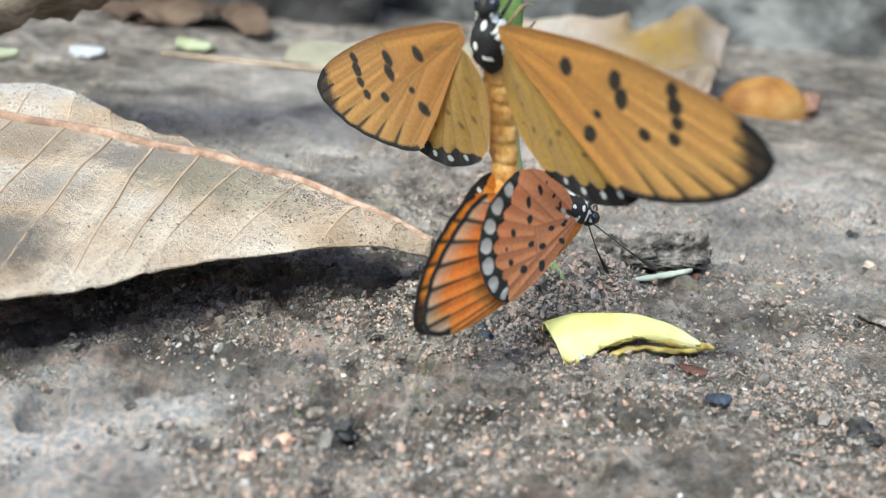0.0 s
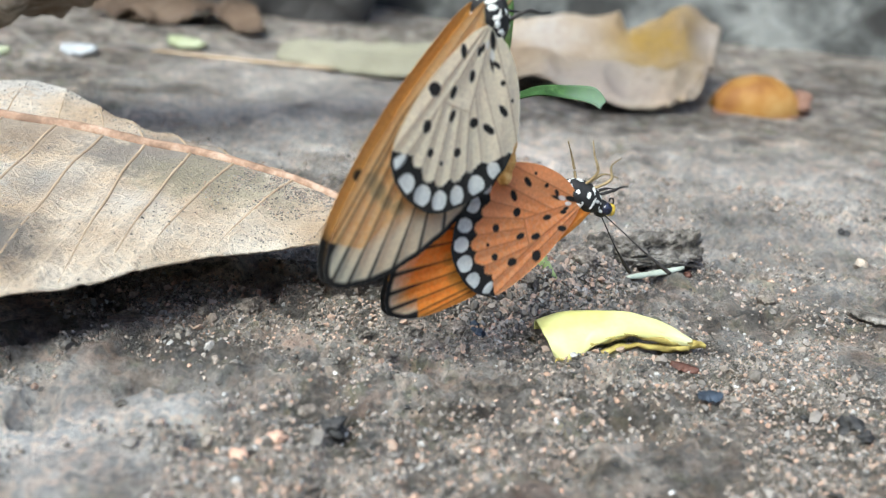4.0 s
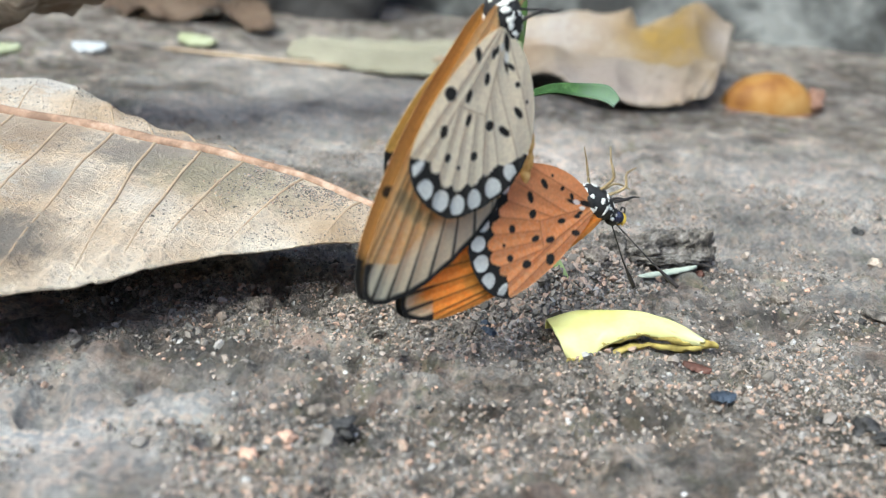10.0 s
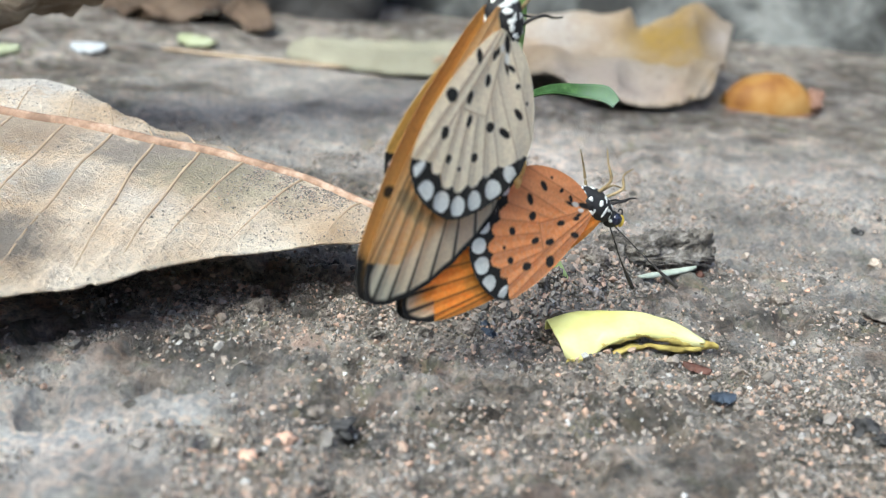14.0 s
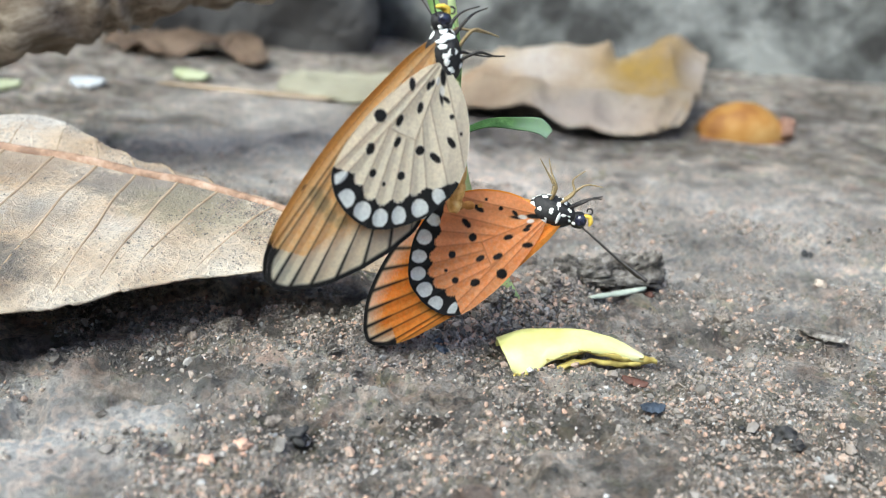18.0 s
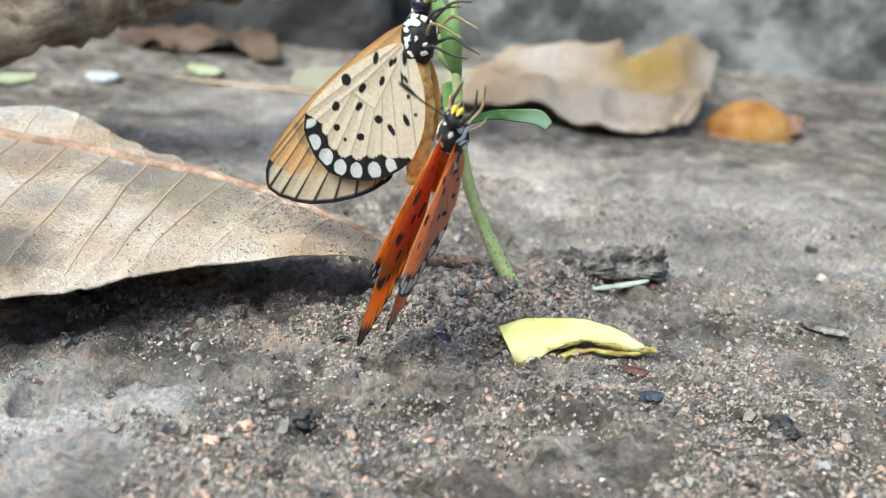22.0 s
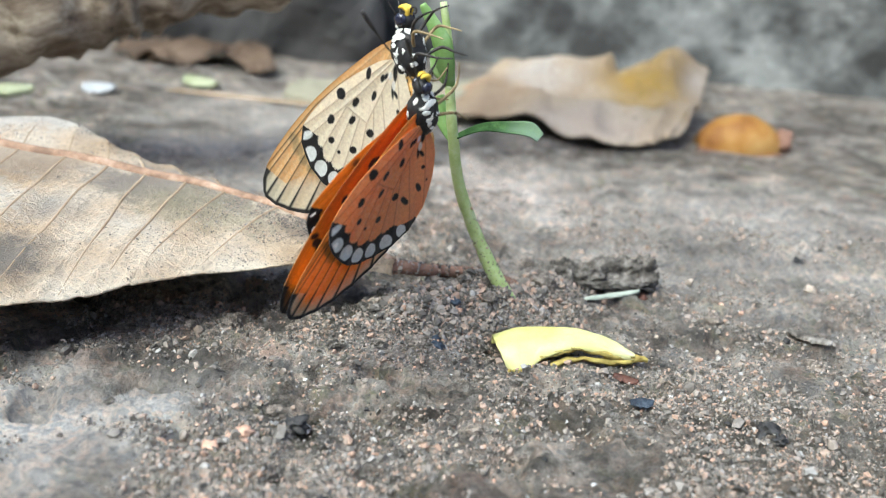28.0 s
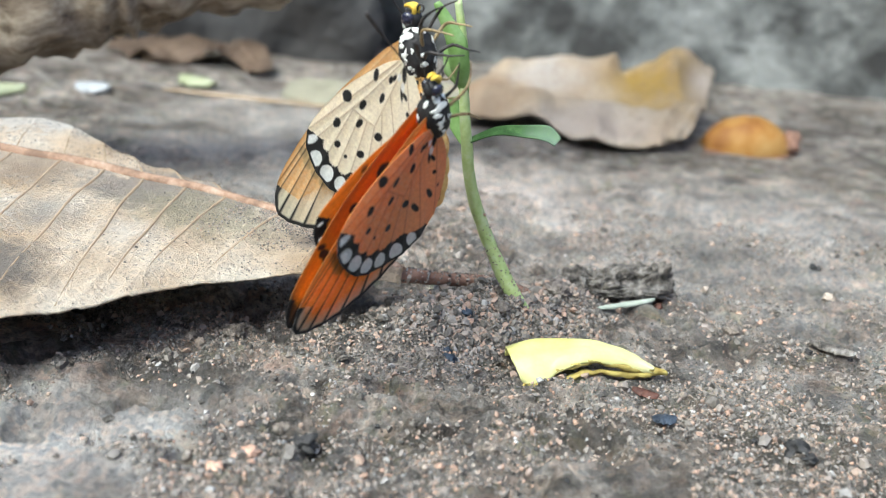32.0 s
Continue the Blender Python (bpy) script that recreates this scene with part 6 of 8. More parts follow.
    A_LF = [
        (0, pose(0.00169, 0.00202, 0.00171, -173.0, 15.5, 116.5)),
        (0.06, pose(0.00169, 0.00202, 0.00171, -173.0, 15.5, 116.5)),
        (0.2, pose(0.00148, 0.00145, 0.00137, 166.6, -30.0, 117.5)),
        (0.4, pose(0.00136, 0.00117, 0.00119, 156.3, -46.8, 122.1)),
        (0.6, pose(0.00131, 0.00105, 0.00112, -177.6, 6.6, 105.3)),
        (0.8, pose(0.00127, 0.00100, 0.00108, -176.5, 8.2, 105.0)),
        (1, pose(0.00118, 0.00103, 0.00107, 175.8, -20.9, 108.5)),
        (1.2, pose(0.00122, 0.00088, 0.00103, 88.7, -64.8, -178.7)),
        (1.4, pose(0.00122, 0.00088, 0.00106, 88.6, -62.6, -178.6)),
        (1.6, pose(0.00124, 0.00094, 0.00111, 168.6, -18.9, 122.3)),
        (1.8, pose(0.00128, 0.00104, 0.00120, -176.6, 6.0, 118.3)),
        (2, pose(0.00134, 0.00126, 0.00135, -179.3, 1.3, 120.6)),
        (2.2, pose(0.00125, 0.00082, 0.00116, 89.3, -60.5, -178.9)),
        (2.5, pose(0.00126, 0.00081, 0.00114, 88.6, -58.7, -178.8)),
        (3, pose(0.00124, 0.00083, 0.00110, 88.7, -50.7, -179.0)),
        (3.5, pose(0.00126, 0.00078, 0.00115, 88.7, -48.1, -179.0)),
        (6, pose(0.00127, 0.00077, 0.00117, 88.7, -42.9, -179.2)),
        (7, pose(0.00124, 0.00081, 0.00112, 88.8, -40.0, -179.3)),
        (8.5, pose(0.00128, 0.00076, 0.00117, 88.7, -44.0, -179.1)),
        (10, pose(0.00128, 0.00076, 0.00117, 88.7, -44.5, -179.1)),
        (11, pose(0.00128, 0.00077, 0.00117, 88.7, -43.3, -179.2)),
        (12, pose(0.00126, 0.00079, 0.00116, 88.8, -41.0, -179.2)),
        (13, pose(0.00123, 0.00084, 0.00110, 88.9, -37.8, -179.3)),
        (14.5, pose(0.00126, 0.00079, 0.00115, 88.8, -42.3, -179.2)),
        (16.5, pose(0.00124, 0.00083, 0.00108, 88.8, -45.0, -179.3)),
        (17, pose(0.00120, 0.00083, 0.00098, 88.9, -45.7, -179.6)),
        (17.5, pose(0.00122, 0.00082, 0.00106, 88.9, -45.9, -179.3)),
        (18, pose(0.00119, 0.00081, 0.00099, 88.9, -46.4, -179.5)),
        (18.5, pose(0.00122, 0.00078, 0.00105, 88.5, -44.7, -179.1)),
        (19, pose(0.00120, 0.00078, 0.00094, 89.9, -43.3, -179.5)),
        (20, pose(0.00122, 0.00085, 0.00100, 89.6, -39.7, -179.5)),
        (20.5, pose(0.00120, 0.00091, 0.00100, 89.4, -39.2, -179.2)),
        (22, pose(0.00120, 0.00094, 0.00099, 89.3, -40.5, -179.2)),
        (25, pose(0.00120, 0.00092, 0.00104, 88.7, -51.8, -179.2)),
        (25.5, pose(0.00121, 0.00093, 0.00103, 88.9, -51.5, -179.1)),
        (27.5, pose(0.00121, 0.00093, 0.00102, 88.7, -53.5, -178.9)),
        (28, pose(0.00120, 0.00091, 0.00103, 88.6, -55.2, -179.0)),
        (29, pose(0.00121, 0.00092, 0.00102, 88.7, -53.9, -178.9)),
        (30, pose(0.00121, 0.00093, 0.00103, 88.6, -54.2, -178.9)),
        (31, pose(0.00121, 0.00092, 0.00104, 88.5, -55.9, -178.9)),
        (32, pose(0.00121, 0.00094, 0.00103, 88.6, -54.4, -178.9)),
    ]
    A_LH = [
        (0, pose(-0.00037, 0.00223, 0.00161, -166.3, 10.1, 146.1)),
        (0.06, pose(-0.00037, 0.00223, 0.00161, -166.3, 10.1, 146.1)),
        (0.2, pose(-0.00058, 0.00170, 0.00127, 156.5, -23.2, 139.9)),
        (0.4, pose(-0.00069, 0.00146, 0.00109, 142.0, -37.2, 143.3)),
        (0.6, pose(-0.00073, 0.00137, 0.00104, -175.3, 5.3, 127.2)),
        (0.8, pose(-0.00078, 0.00133, 0.00103, -173.7, 6.3, 127.1)),
        (1, pose(-0.00088, 0.00132, 0.00105, 168.5, -18.1, 130.3)),
        (1.2, pose(-0.00083, 0.00120, 0.00094, 89.1, -50.3, -179.2)),
        (1.4, pose(-0.00083, 0.00120, 0.00096, 89.0, -48.7, -179.1)),
        (1.6, pose(-0.00081, 0.00126, 0.00102, 164.5, -15.7, 136.2)),
        (1.8, pose(-0.00076, 0.00136, 0.00111, -174.8, 4.5, 137.7)),
        (2, pose(-0.00071, 0.00154, 0.00124, -178.8, 0.9, 144.2)),
        (2.2, pose(-0.00080, 0.00113, 0.00107, 89.6, -37.2, -179.2)),
        (2.5, pose(-0.00078, 0.00113, 0.00105, 89.1, -31.6, -179.5)),
        (3, pose(-0.00081, 0.00116, 0.00101, 89.0, -30.9, -179.5)),
        (3.5, pose(-0.00078, 0.00111, 0.00105, 89.0, -33.1, -179.4)),
        (5.5, pose(-0.00077, 0.00109, 0.00108, 88.9, -33.1, -179.4)),
        (6, pose(-0.00078, 0.00110, 0.00108, 88.9, -31.9, -179.5)),
        (7, pose(-0.00080, 0.00114, 0.00103, 89.0, -27.5, -179.5)),
        (8, pose(-0.00078, 0.00110, 0.00108, 88.9, -32.6, -179.4)),
        (8.5, pose(-0.00077, 0.00109, 0.00108, 88.9, -34.2, -179.4)),
        (9, pose(-0.00076, 0.00109, 0.00108, 88.9, -34.8, -179.4)),
        (10, pose(-0.00076, 0.00109, 0.00108, 88.9, -34.8, -179.4)),
        (11, pose(-0.00077, 0.00109, 0.00108, 88.9, -33.5, -179.4)),
        (12, pose(-0.00078, 0.00111, 0.00106, 88.9, -30.5, -179.5)),
        (13, pose(-0.00081, 0.00117, 0.00101, 89.0, -25.1, -179.6)),
        (14, pose(-0.00079, 0.00112, 0.00106, 88.9, -30.6, -179.5)),
        (14.5, pose(-0.00078, 0.00112, 0.00106, 88.9, -32.1, -179.5)),
        (16.5, pose(-0.00080, 0.00116, 0.00099, 89.0, -34.0, -179.5)),
        (17, pose(-0.00085, 0.00117, 0.00090, 89.1, -33.9, -179.9)),
        (17.5, pose(-0.00082, 0.00115, 0.00096, 89.1, -34.3, -179.6)),
        (18, pose(-0.00085, 0.00115, 0.00090, 89.1, -32.9, -179.8)),
        (18.5, pose(-0.00083, 0.00111, 0.00097, 88.8, -32.0, -179.5)),
        (19, pose(-0.00085, 0.00109, 0.00085, 90.0, -27.9, -179.5)),
        (20, pose(-0.00082, 0.00117, 0.00089, 89.7, -24.7, -179.6)),
        (20.5, pose(-0.00085, 0.00122, 0.00089, 89.5, -24.9, -179.3)),
        (21, pose(-0.00085, 0.00124, 0.00089, 89.4, -23.8, -179.5)),
        (21.5, pose(-0.00085, 0.00125, 0.00090, 89.3, -26.5, -179.4)),
        (22, pose(-0.00085, 0.00125, 0.00089, 89.4, -26.0, -179.4)),
        (22.5, pose(-0.00084, 0.00125, 0.00092, 89.1, -31.2, -179.4)),
        (23, pose(-0.00083, 0.00126, 0.00094, 88.9, -34.4, -179.5)),
        (24, pose(-0.00083, 0.00126, 0.00093, 88.9, -37.8, -179.4)),
        (24.5, pose(-0.00083, 0.00125, 0.00094, 89.1, -38.2, -179.6)),
        (25, pose(-0.00084, 0.00125, 0.00095, 89.0, -37.8, -179.6)),
        (25.5, pose(-0.00084, 0.00125, 0.00093, 89.1, -39.3, -179.4)),
        (27.5, pose(-0.00084, 0.00125, 0.00093, 89.0, -41.1, -179.3)),
        (28, pose(-0.00084, 0.00124, 0.00093, 88.9, -40.4, -179.5)),
        (29, pose(-0.00084, 0.00125, 0.00092, 89.0, -42.5, -179.2)),
        (30, pose(-0.00084, 0.00126, 0.00094, 88.9, -42.9, -179.3)),
        (31, pose(-0.00084, 0.00125, 0.00094, 88.9, -41.3, -179.4)),
        (32, pose(-0.00084, 0.00126, 0.00094, 88.9, -43.2, -179.3)),
    ]
    A_tail = [
        (0, pose(-0.00001, 0.0, -0.00028, 0.0, 8.0, 0.0)),
        (7, pose(-0.00001, 0.0, -0.00028, 0.0, 8.0, 0.0)),
        (14.5, pose(-0.00001, 0.0, -0.00028, 0.0, 8.0, 0.0)),
        (18, pose(-0.00001, 0.0, -0.00028, 0.0, 8.0, 0.0)),
        (19.5, pose(0.0, 0.0, -0.00007, 0.0, 2.0, 0.0)),
        (21.5, pose(0.0, 0.0, -0.0001, 0.0, 3.0, 0.0)),
        (23, pose(-0.00003, 0.0, -0.00046, 0.0, 13.0, 0.0)),
        (32, pose(-0.00003, 0.0, -0.00046, 0.0, 13.0, 0.0)),
    ]
    B_body = [
        (0, pose(0.01359, 0.12924, 0.01641, 162.6, 23.6, 51.7)),
        (0.5, pose(0.01389, 0.12981, 0.01584, 159.8, 27.3, 46.2)),
        (1, pose(0.01327, 0.12988, 0.01567, 154.9, 27.8, 46.9)),
        (1.5, pose(0.01377, 0.12986, 0.01582, 156.8, 28.3, 45.0)),
        (2, pose(0.01335, 0.12997, 0.01619, 157.6, 26.7, 44.8)),
        (2.5, pose(0.01495, 0.12975, 0.01735, 163.3, 26.0, 38.5)),
        (3, pose(0.01476, 0.12996, 0.01740, 160.7, 24.9, 38.2)),
        (3.5, pose(0.01535, 0.12929, 0.01807, 161.7, 24.3, 31.9)),
        (5.5, pose(0.01466, 0.12917, 0.01730, 161.4, 31.0, 39.0)),
        (6, pose(0.01468, 0.12915, 0.01730, 162.3, 30.7, 39.7)),
        (7, pose(0.01519, 0.12923, 0.01788, 158.1, 22.3, 32.1)),
        (8, pose(0.01576, 0.12882, 0.01777, 158.7, 26.2, 28.2)),
        (8.5, pose(0.01577, 0.12883, 0.01769, 159.5, 28.2, 29.2)),
        (9, pose(0.01570, 0.12896, 0.01747, 158.8, 29.8, 30.3)),
        (10, pose(0.01549, 0.12900, 0.01720, 159.5, 32.2, 33.2)),
        (11, pose(0.01536, 0.12889, 0.01710, 159.2, 32.5, 34.2)),
        (12, pose(0.01532, 0.12895, 0.01708, 159.8, 31.8, 35.2)),
        (13, pose(0.01496, 0.12893, 0.01704, 156.9, 27.9, 36.7)),
        (14, pose(0.01534, 0.12889, 0.01701, 158.9, 31.5, 34.7)),
        (14.5, pose(0.01530, 0.12896, 0.01698, 159.2, 32.5, 35.0)),
        (16.5, pose(0.01580, 0.12883, 0.01713, 158.3, 30.2, 33.0)),
        (17, pose(0.01615, 0.12907, 0.01773, 154.8, 23.1, 27.2)),
        (17.5, pose(0.01646, 0.12814, 0.01904, 156.2, 19.1, 21.6)),
        (18, pose(0.01729, 0.12731, 0.02007, 166.7, 11.2, 5.4)),
        (18.5, pose(0.01783, 0.12488, 0.02075, 166.7, 8.0, -6.2)),
        (19, pose(0.01668, 0.12117, 0.02183, 162.7, -2.2, -22.6)),
        (19.2, pose(0.01391, 0.12165, 0.02383, 166.0, -10.5, -24.4)),
        (19.4, pose(0.01336, 0.12148, 0.02471, 165.2, -13.0, -21.0)),
        (19.6, pose(0.01254, 0.12094, 0.02541, 166.2, -15.2, -24.2)),
        (19.8, pose(0.01180, 0.12007, 0.02574, 164.9, -16.5, -30.9)),
        (20, pose(0.00869, 0.11834, 0.02515, 151.9, -23.7, -38.3)),
        (20.2, pose(0.01143, 0.11843, 0.02621, 148.5, -29.7, -47.1)),
        (20.4, pose(0.01110, 0.11782, 0.02692, 146.1, -34.9, -50.1)),
        (20.6, pose(0.00921, 0.11714, 0.02803, 156.4, -35.6, -68.1)),
        (20.8, pose(0.00799, 0.11611, 0.02813, 139.9, -29.0, -39.5)),
        (21, pose(0.00845, 0.11577, 0.02817, 152.0, -36.1, -58.9)),
        (21.2, pose(0.00904, 0.11598, 0.02887, 150.4, -35.3, -62.9)),
        (21.4, pose(0.00919, 0.11593, 0.02936, 148.1, -33.2, -60.0)),
        (21.6, pose(0.00842, 0.11543, 0.02934, 143.9, -30.9, -53.0)),
        (21.8, pose(0.00823, 0.11513, 0.02963, 152.2, -33.9, -69.6)),
        (22, pose(0.00729, 0.11460, 0.02965, 155.8, -44.4, -75.5)),
        (22.2, pose(0.00695, 0.11469, 0.03060, 159.0, -41.8, -77.1)),
        (22.4, pose(0.00667, 0.11468, 0.03070, 161.3, -38.9, -78.7)),
        (22.6, pose(0.00651, 0.11478, 0.03076, 160.8, -37.8, -77.2)),
        (22.8, pose(0.00553, 0.11505, 0.03135, 163.4, -39.7, -73.0)),
        (23, pose(0.00419, 0.11545, 0.03162, 176.8, -72.6, -83.7)),
        (23.2, pose(0.00338, 0.11520, 0.03316, 141.2, -79.2, -54.5)),
        (23.4, pose(0.00338, 0.11510, 0.03346, 141.3, -81.3, -57.2)),
        (23.5, pose(0.00349, 0.11499, 0.03306, 179.1, -77.7, -94.4)),
        (23.6, pose(0.00389, 0.11516, 0.03329, -146.1, -75.3, -128.6)),
        (23.8, pose(0.00367, 0.11498, 0.03308, -157.4, -77.8, -114.4)),
        (24, pose(0.00327, 0.11490, 0.03251, -135.3, -81.4, -134.8)),
        (24.2, pose(0.00302, 0.11491, 0.03330, 141.1, -85.2, -58.0)),
        (24.4, pose(0.00310, 0.11494, 0.03354, 143.7, -85.4, -62.6)),
        (24.5, pose(0.00329, 0.11487, 0.03315, -172.1, -80.8, -106.0)),
        (24.6, pose(0.00335, 0.11498, 0.03351, -133.3, -75.4, -144.3)),
        (24.8, pose(0.00307, 0.11473, 0.03317, -155.1, -76.4, -117.9)),
        (25, pose(0.00319, 0.11459, 0.03265, -150.1, -78.4, -119.2)),
        (25.2, pose(0.00353, 0.11488, 0.03364, 137.2, -83.6, -53.3)),
        (25.4, pose(0.00390, 0.11511, 0.03388, 153.4, -80.8, -75.9)),
        (25.5, pose(0.00370, 0.11505, 0.03314, 147.1, -71.3, -83.4)),
        (27.5, pose(0.00391, 0.11519, 0.03298, 147.4, -65.1, -87.0)),
        (28, pose(0.00386, 0.11566, 0.03292, 145.3, -65.3, -85.0)),
        (29, pose(0.00392, 0.11504, 0.03303, 148.2, -63.8, -87.9)),
        (30, pose(0.00389, 0.11510, 0.03308, 148.8, -63.9, -89.1)),
        (31, pose(0.00339, 0.11619, 0.03291, 146.4, -64.4, -85.6)),
        (32, pose(0.00359, 0.11506, 0.03314, 148.7, -62.6, -88.4)),
    ]
    B_RF = [
        (0, pose(0.00098, -0.00077, 0.00090, 90.7, -39.9, 179.5)),
        (1, pose(0.00105, -0.00082, 0.00091, 91.4, -42.6, 179.3)),
        (2, pose(0.00105, -0.00086, 0.00088, 91.0, -43.3, 179.4)),
        (2.5, pose(0.00104, -0.00082, 0.00080, 90.3, -45.7, 179.8)),
        (3, pose(0.00103, -0.00086, 0.00079, 90.4, -47.4, 179.6)),
        (3.5, pose(0.00103, -0.00080, 0.00080, 90.3, -48.3, 179.8)),
        (6, pose(0.00102, -0.00081, 0.00085, 90.6, -49.3, 179.4)),
        (7, pose(0.00102, -0.00083, 0.00084, 90.5, -48.5, 179.4)),
        (8.5, pose(0.00101, -0.00080, 0.00086, 90.7, -51.4, 179.4)),
        (10, pose(0.00101, -0.00081, 0.00086, 90.7, -52.0, 179.3)),
        (12, pose(0.00101, -0.00080, 0.00084, 90.5, -50.6, 179.5)),
        (13, pose(0.00101, -0.00082, 0.00085, 90.5, -49.1, 179.4)),
        (14.5, pose(0.00102, -0.00081, 0.00084, 90.6, -50.8, 179.5)),
        (17, pose(0.00104, -0.00084, 0.00083, 90.7, -50.5, 179.5)),
        (18, pose(0.00105, -0.00077, 0.00084, 90.8, -52.4, -180.0)),
        (18.5, pose(0.00109, -0.00070, 0.00086, 91.3, -50.4, 179.5)),
        (19, pose(0.00118, -0.00061, 0.00091, 91.0, -47.7, 179.8)),
        (19.8, pose(0.00096, -0.00070, 0.00103, 90.5, -45.8, -179.2)),
        (20, pose(0.00081, -0.00061, 0.00120, 63.7, -39.0, -159.8)),
        (20.2, pose(0.00093, -0.00070, 0.00105, 90.7, -43.9, -179.7)),
        (20.4, pose(0.00096, -0.00074, 0.00101, 90.8, -42.3, 179.9)),
        (20.6, pose(0.00098, -0.00076, 0.00100, 88.5, -38.4, -178.9)),
        (20.8, pose(0.00099, -0.00078, 0.00102, 39.4, -28.6, -149.3)),
        (21, pose(0.00097, -0.00081, 0.00106, 76.7, -32.7, -172.7)),
        (21.2, pose(0.00100, -0.00081, 0.00100, 86.0, -38.3, -177.5)),
        (21.4, pose(0.00102, -0.00081, 0.00097, 67.7, -38.6, -165.5)),
        (21.6, pose(0.00102, -0.00082, 0.00095, 50.7, -34.1, -155.1)),
        (21.8, pose(0.00103, -0.00083, 0.00094, 76.0, -40.8, -170.4)),
        (22, pose(0.00101, -0.00085, 0.00095, 90.8, -36.6, 179.4)),
        (22.2, pose(0.00101, -0.00085, 0.00093, 87.6, -38.3, -179.0)),
        (22.4, pose(0.00101, -0.00085, 0.00090, 87.1, -38.2, -178.9)),
        (22.6, pose(0.00100, -0.00086, 0.00088, 87.7, -40.4, -179.4)),
        (22.8, pose(0.00100, -0.00100, 0.00077, 77.5, -43.8, -172.8)),
        (23, pose(0.00099, -0.00123, 0.00066, 52.6, -59.1, -150.6)),
        (23.2, pose(0.00101, -0.00087, 0.00082, 85.5, -61.0, -176.6)),
        (23.4, pose(0.00104, -0.00085, 0.00084, 91.4, -59.5, 178.6)),
        (23.5, pose(0.00105, -0.00085, 0.00084, 61.2, -55.7, -155.7)),
        (23.6, pose(0.00106, -0.00089, 0.00082, 92.8, -62.2, 177.4)),
        (23.8, pose(0.00106, -0.00100, 0.00080, 40.4, -50.4, -138.7)),
        (24, pose(0.00106, -0.00123, 0.00073, 58.2, -59.5, -153.4)),
        (24.2, pose(0.00106, -0.00085, 0.00085, 92.9, -59.3, 177.4)),
        (24.4, pose(0.00108, -0.00084, 0.00085, 91.5, -59.5, 178.8)),
        (24.5, pose(0.00108, -0.00084, 0.00085, 62.4, -53.9, -157.0)),
        (24.6, pose(0.00109, -0.00089, 0.00083, 95.7, -59.7, 174.9)),
        (24.8, pose(0.00108, -0.00103, 0.00079, 68.5, -55.1, -163.0)),
        (25, pose(0.00110, -0.00131, 0.00070, 70.8, -54.0, -166.1)),
        (25.2, pose(0.00103, -0.00101, 0.00079, 84.0, -55.4, -175.8)),
        (25.4, pose(0.00104, -0.00083, 0.00077, 90.5, -60.8, 179.8)),
        (25.5, pose(0.00097, -0.00080, 0.00080, 94.0, -59.4, 176.5)),
        (27.5, pose(0.00082, -0.00065, 0.00071, 91.5, -54.4, 178.9)),
        (28, pose(0.00076, -0.00061, 0.00067, 91.3, -52.5, 179.0)),
        (29, pose(0.00078, -0.00062, 0.00069, 91.4, -54.4, 179.0)),
        (30, pose(0.00076, -0.00059, 0.00067, 91.4, -54.5, 179.0)),
        (31, pose(0.00065, -0.00049, 0.00058, 91.1, -52.6, 179.3)),
        (32, pose(0.00071, -0.00058, 0.00065, 91.4, -54.7, 179.0)),
    ]
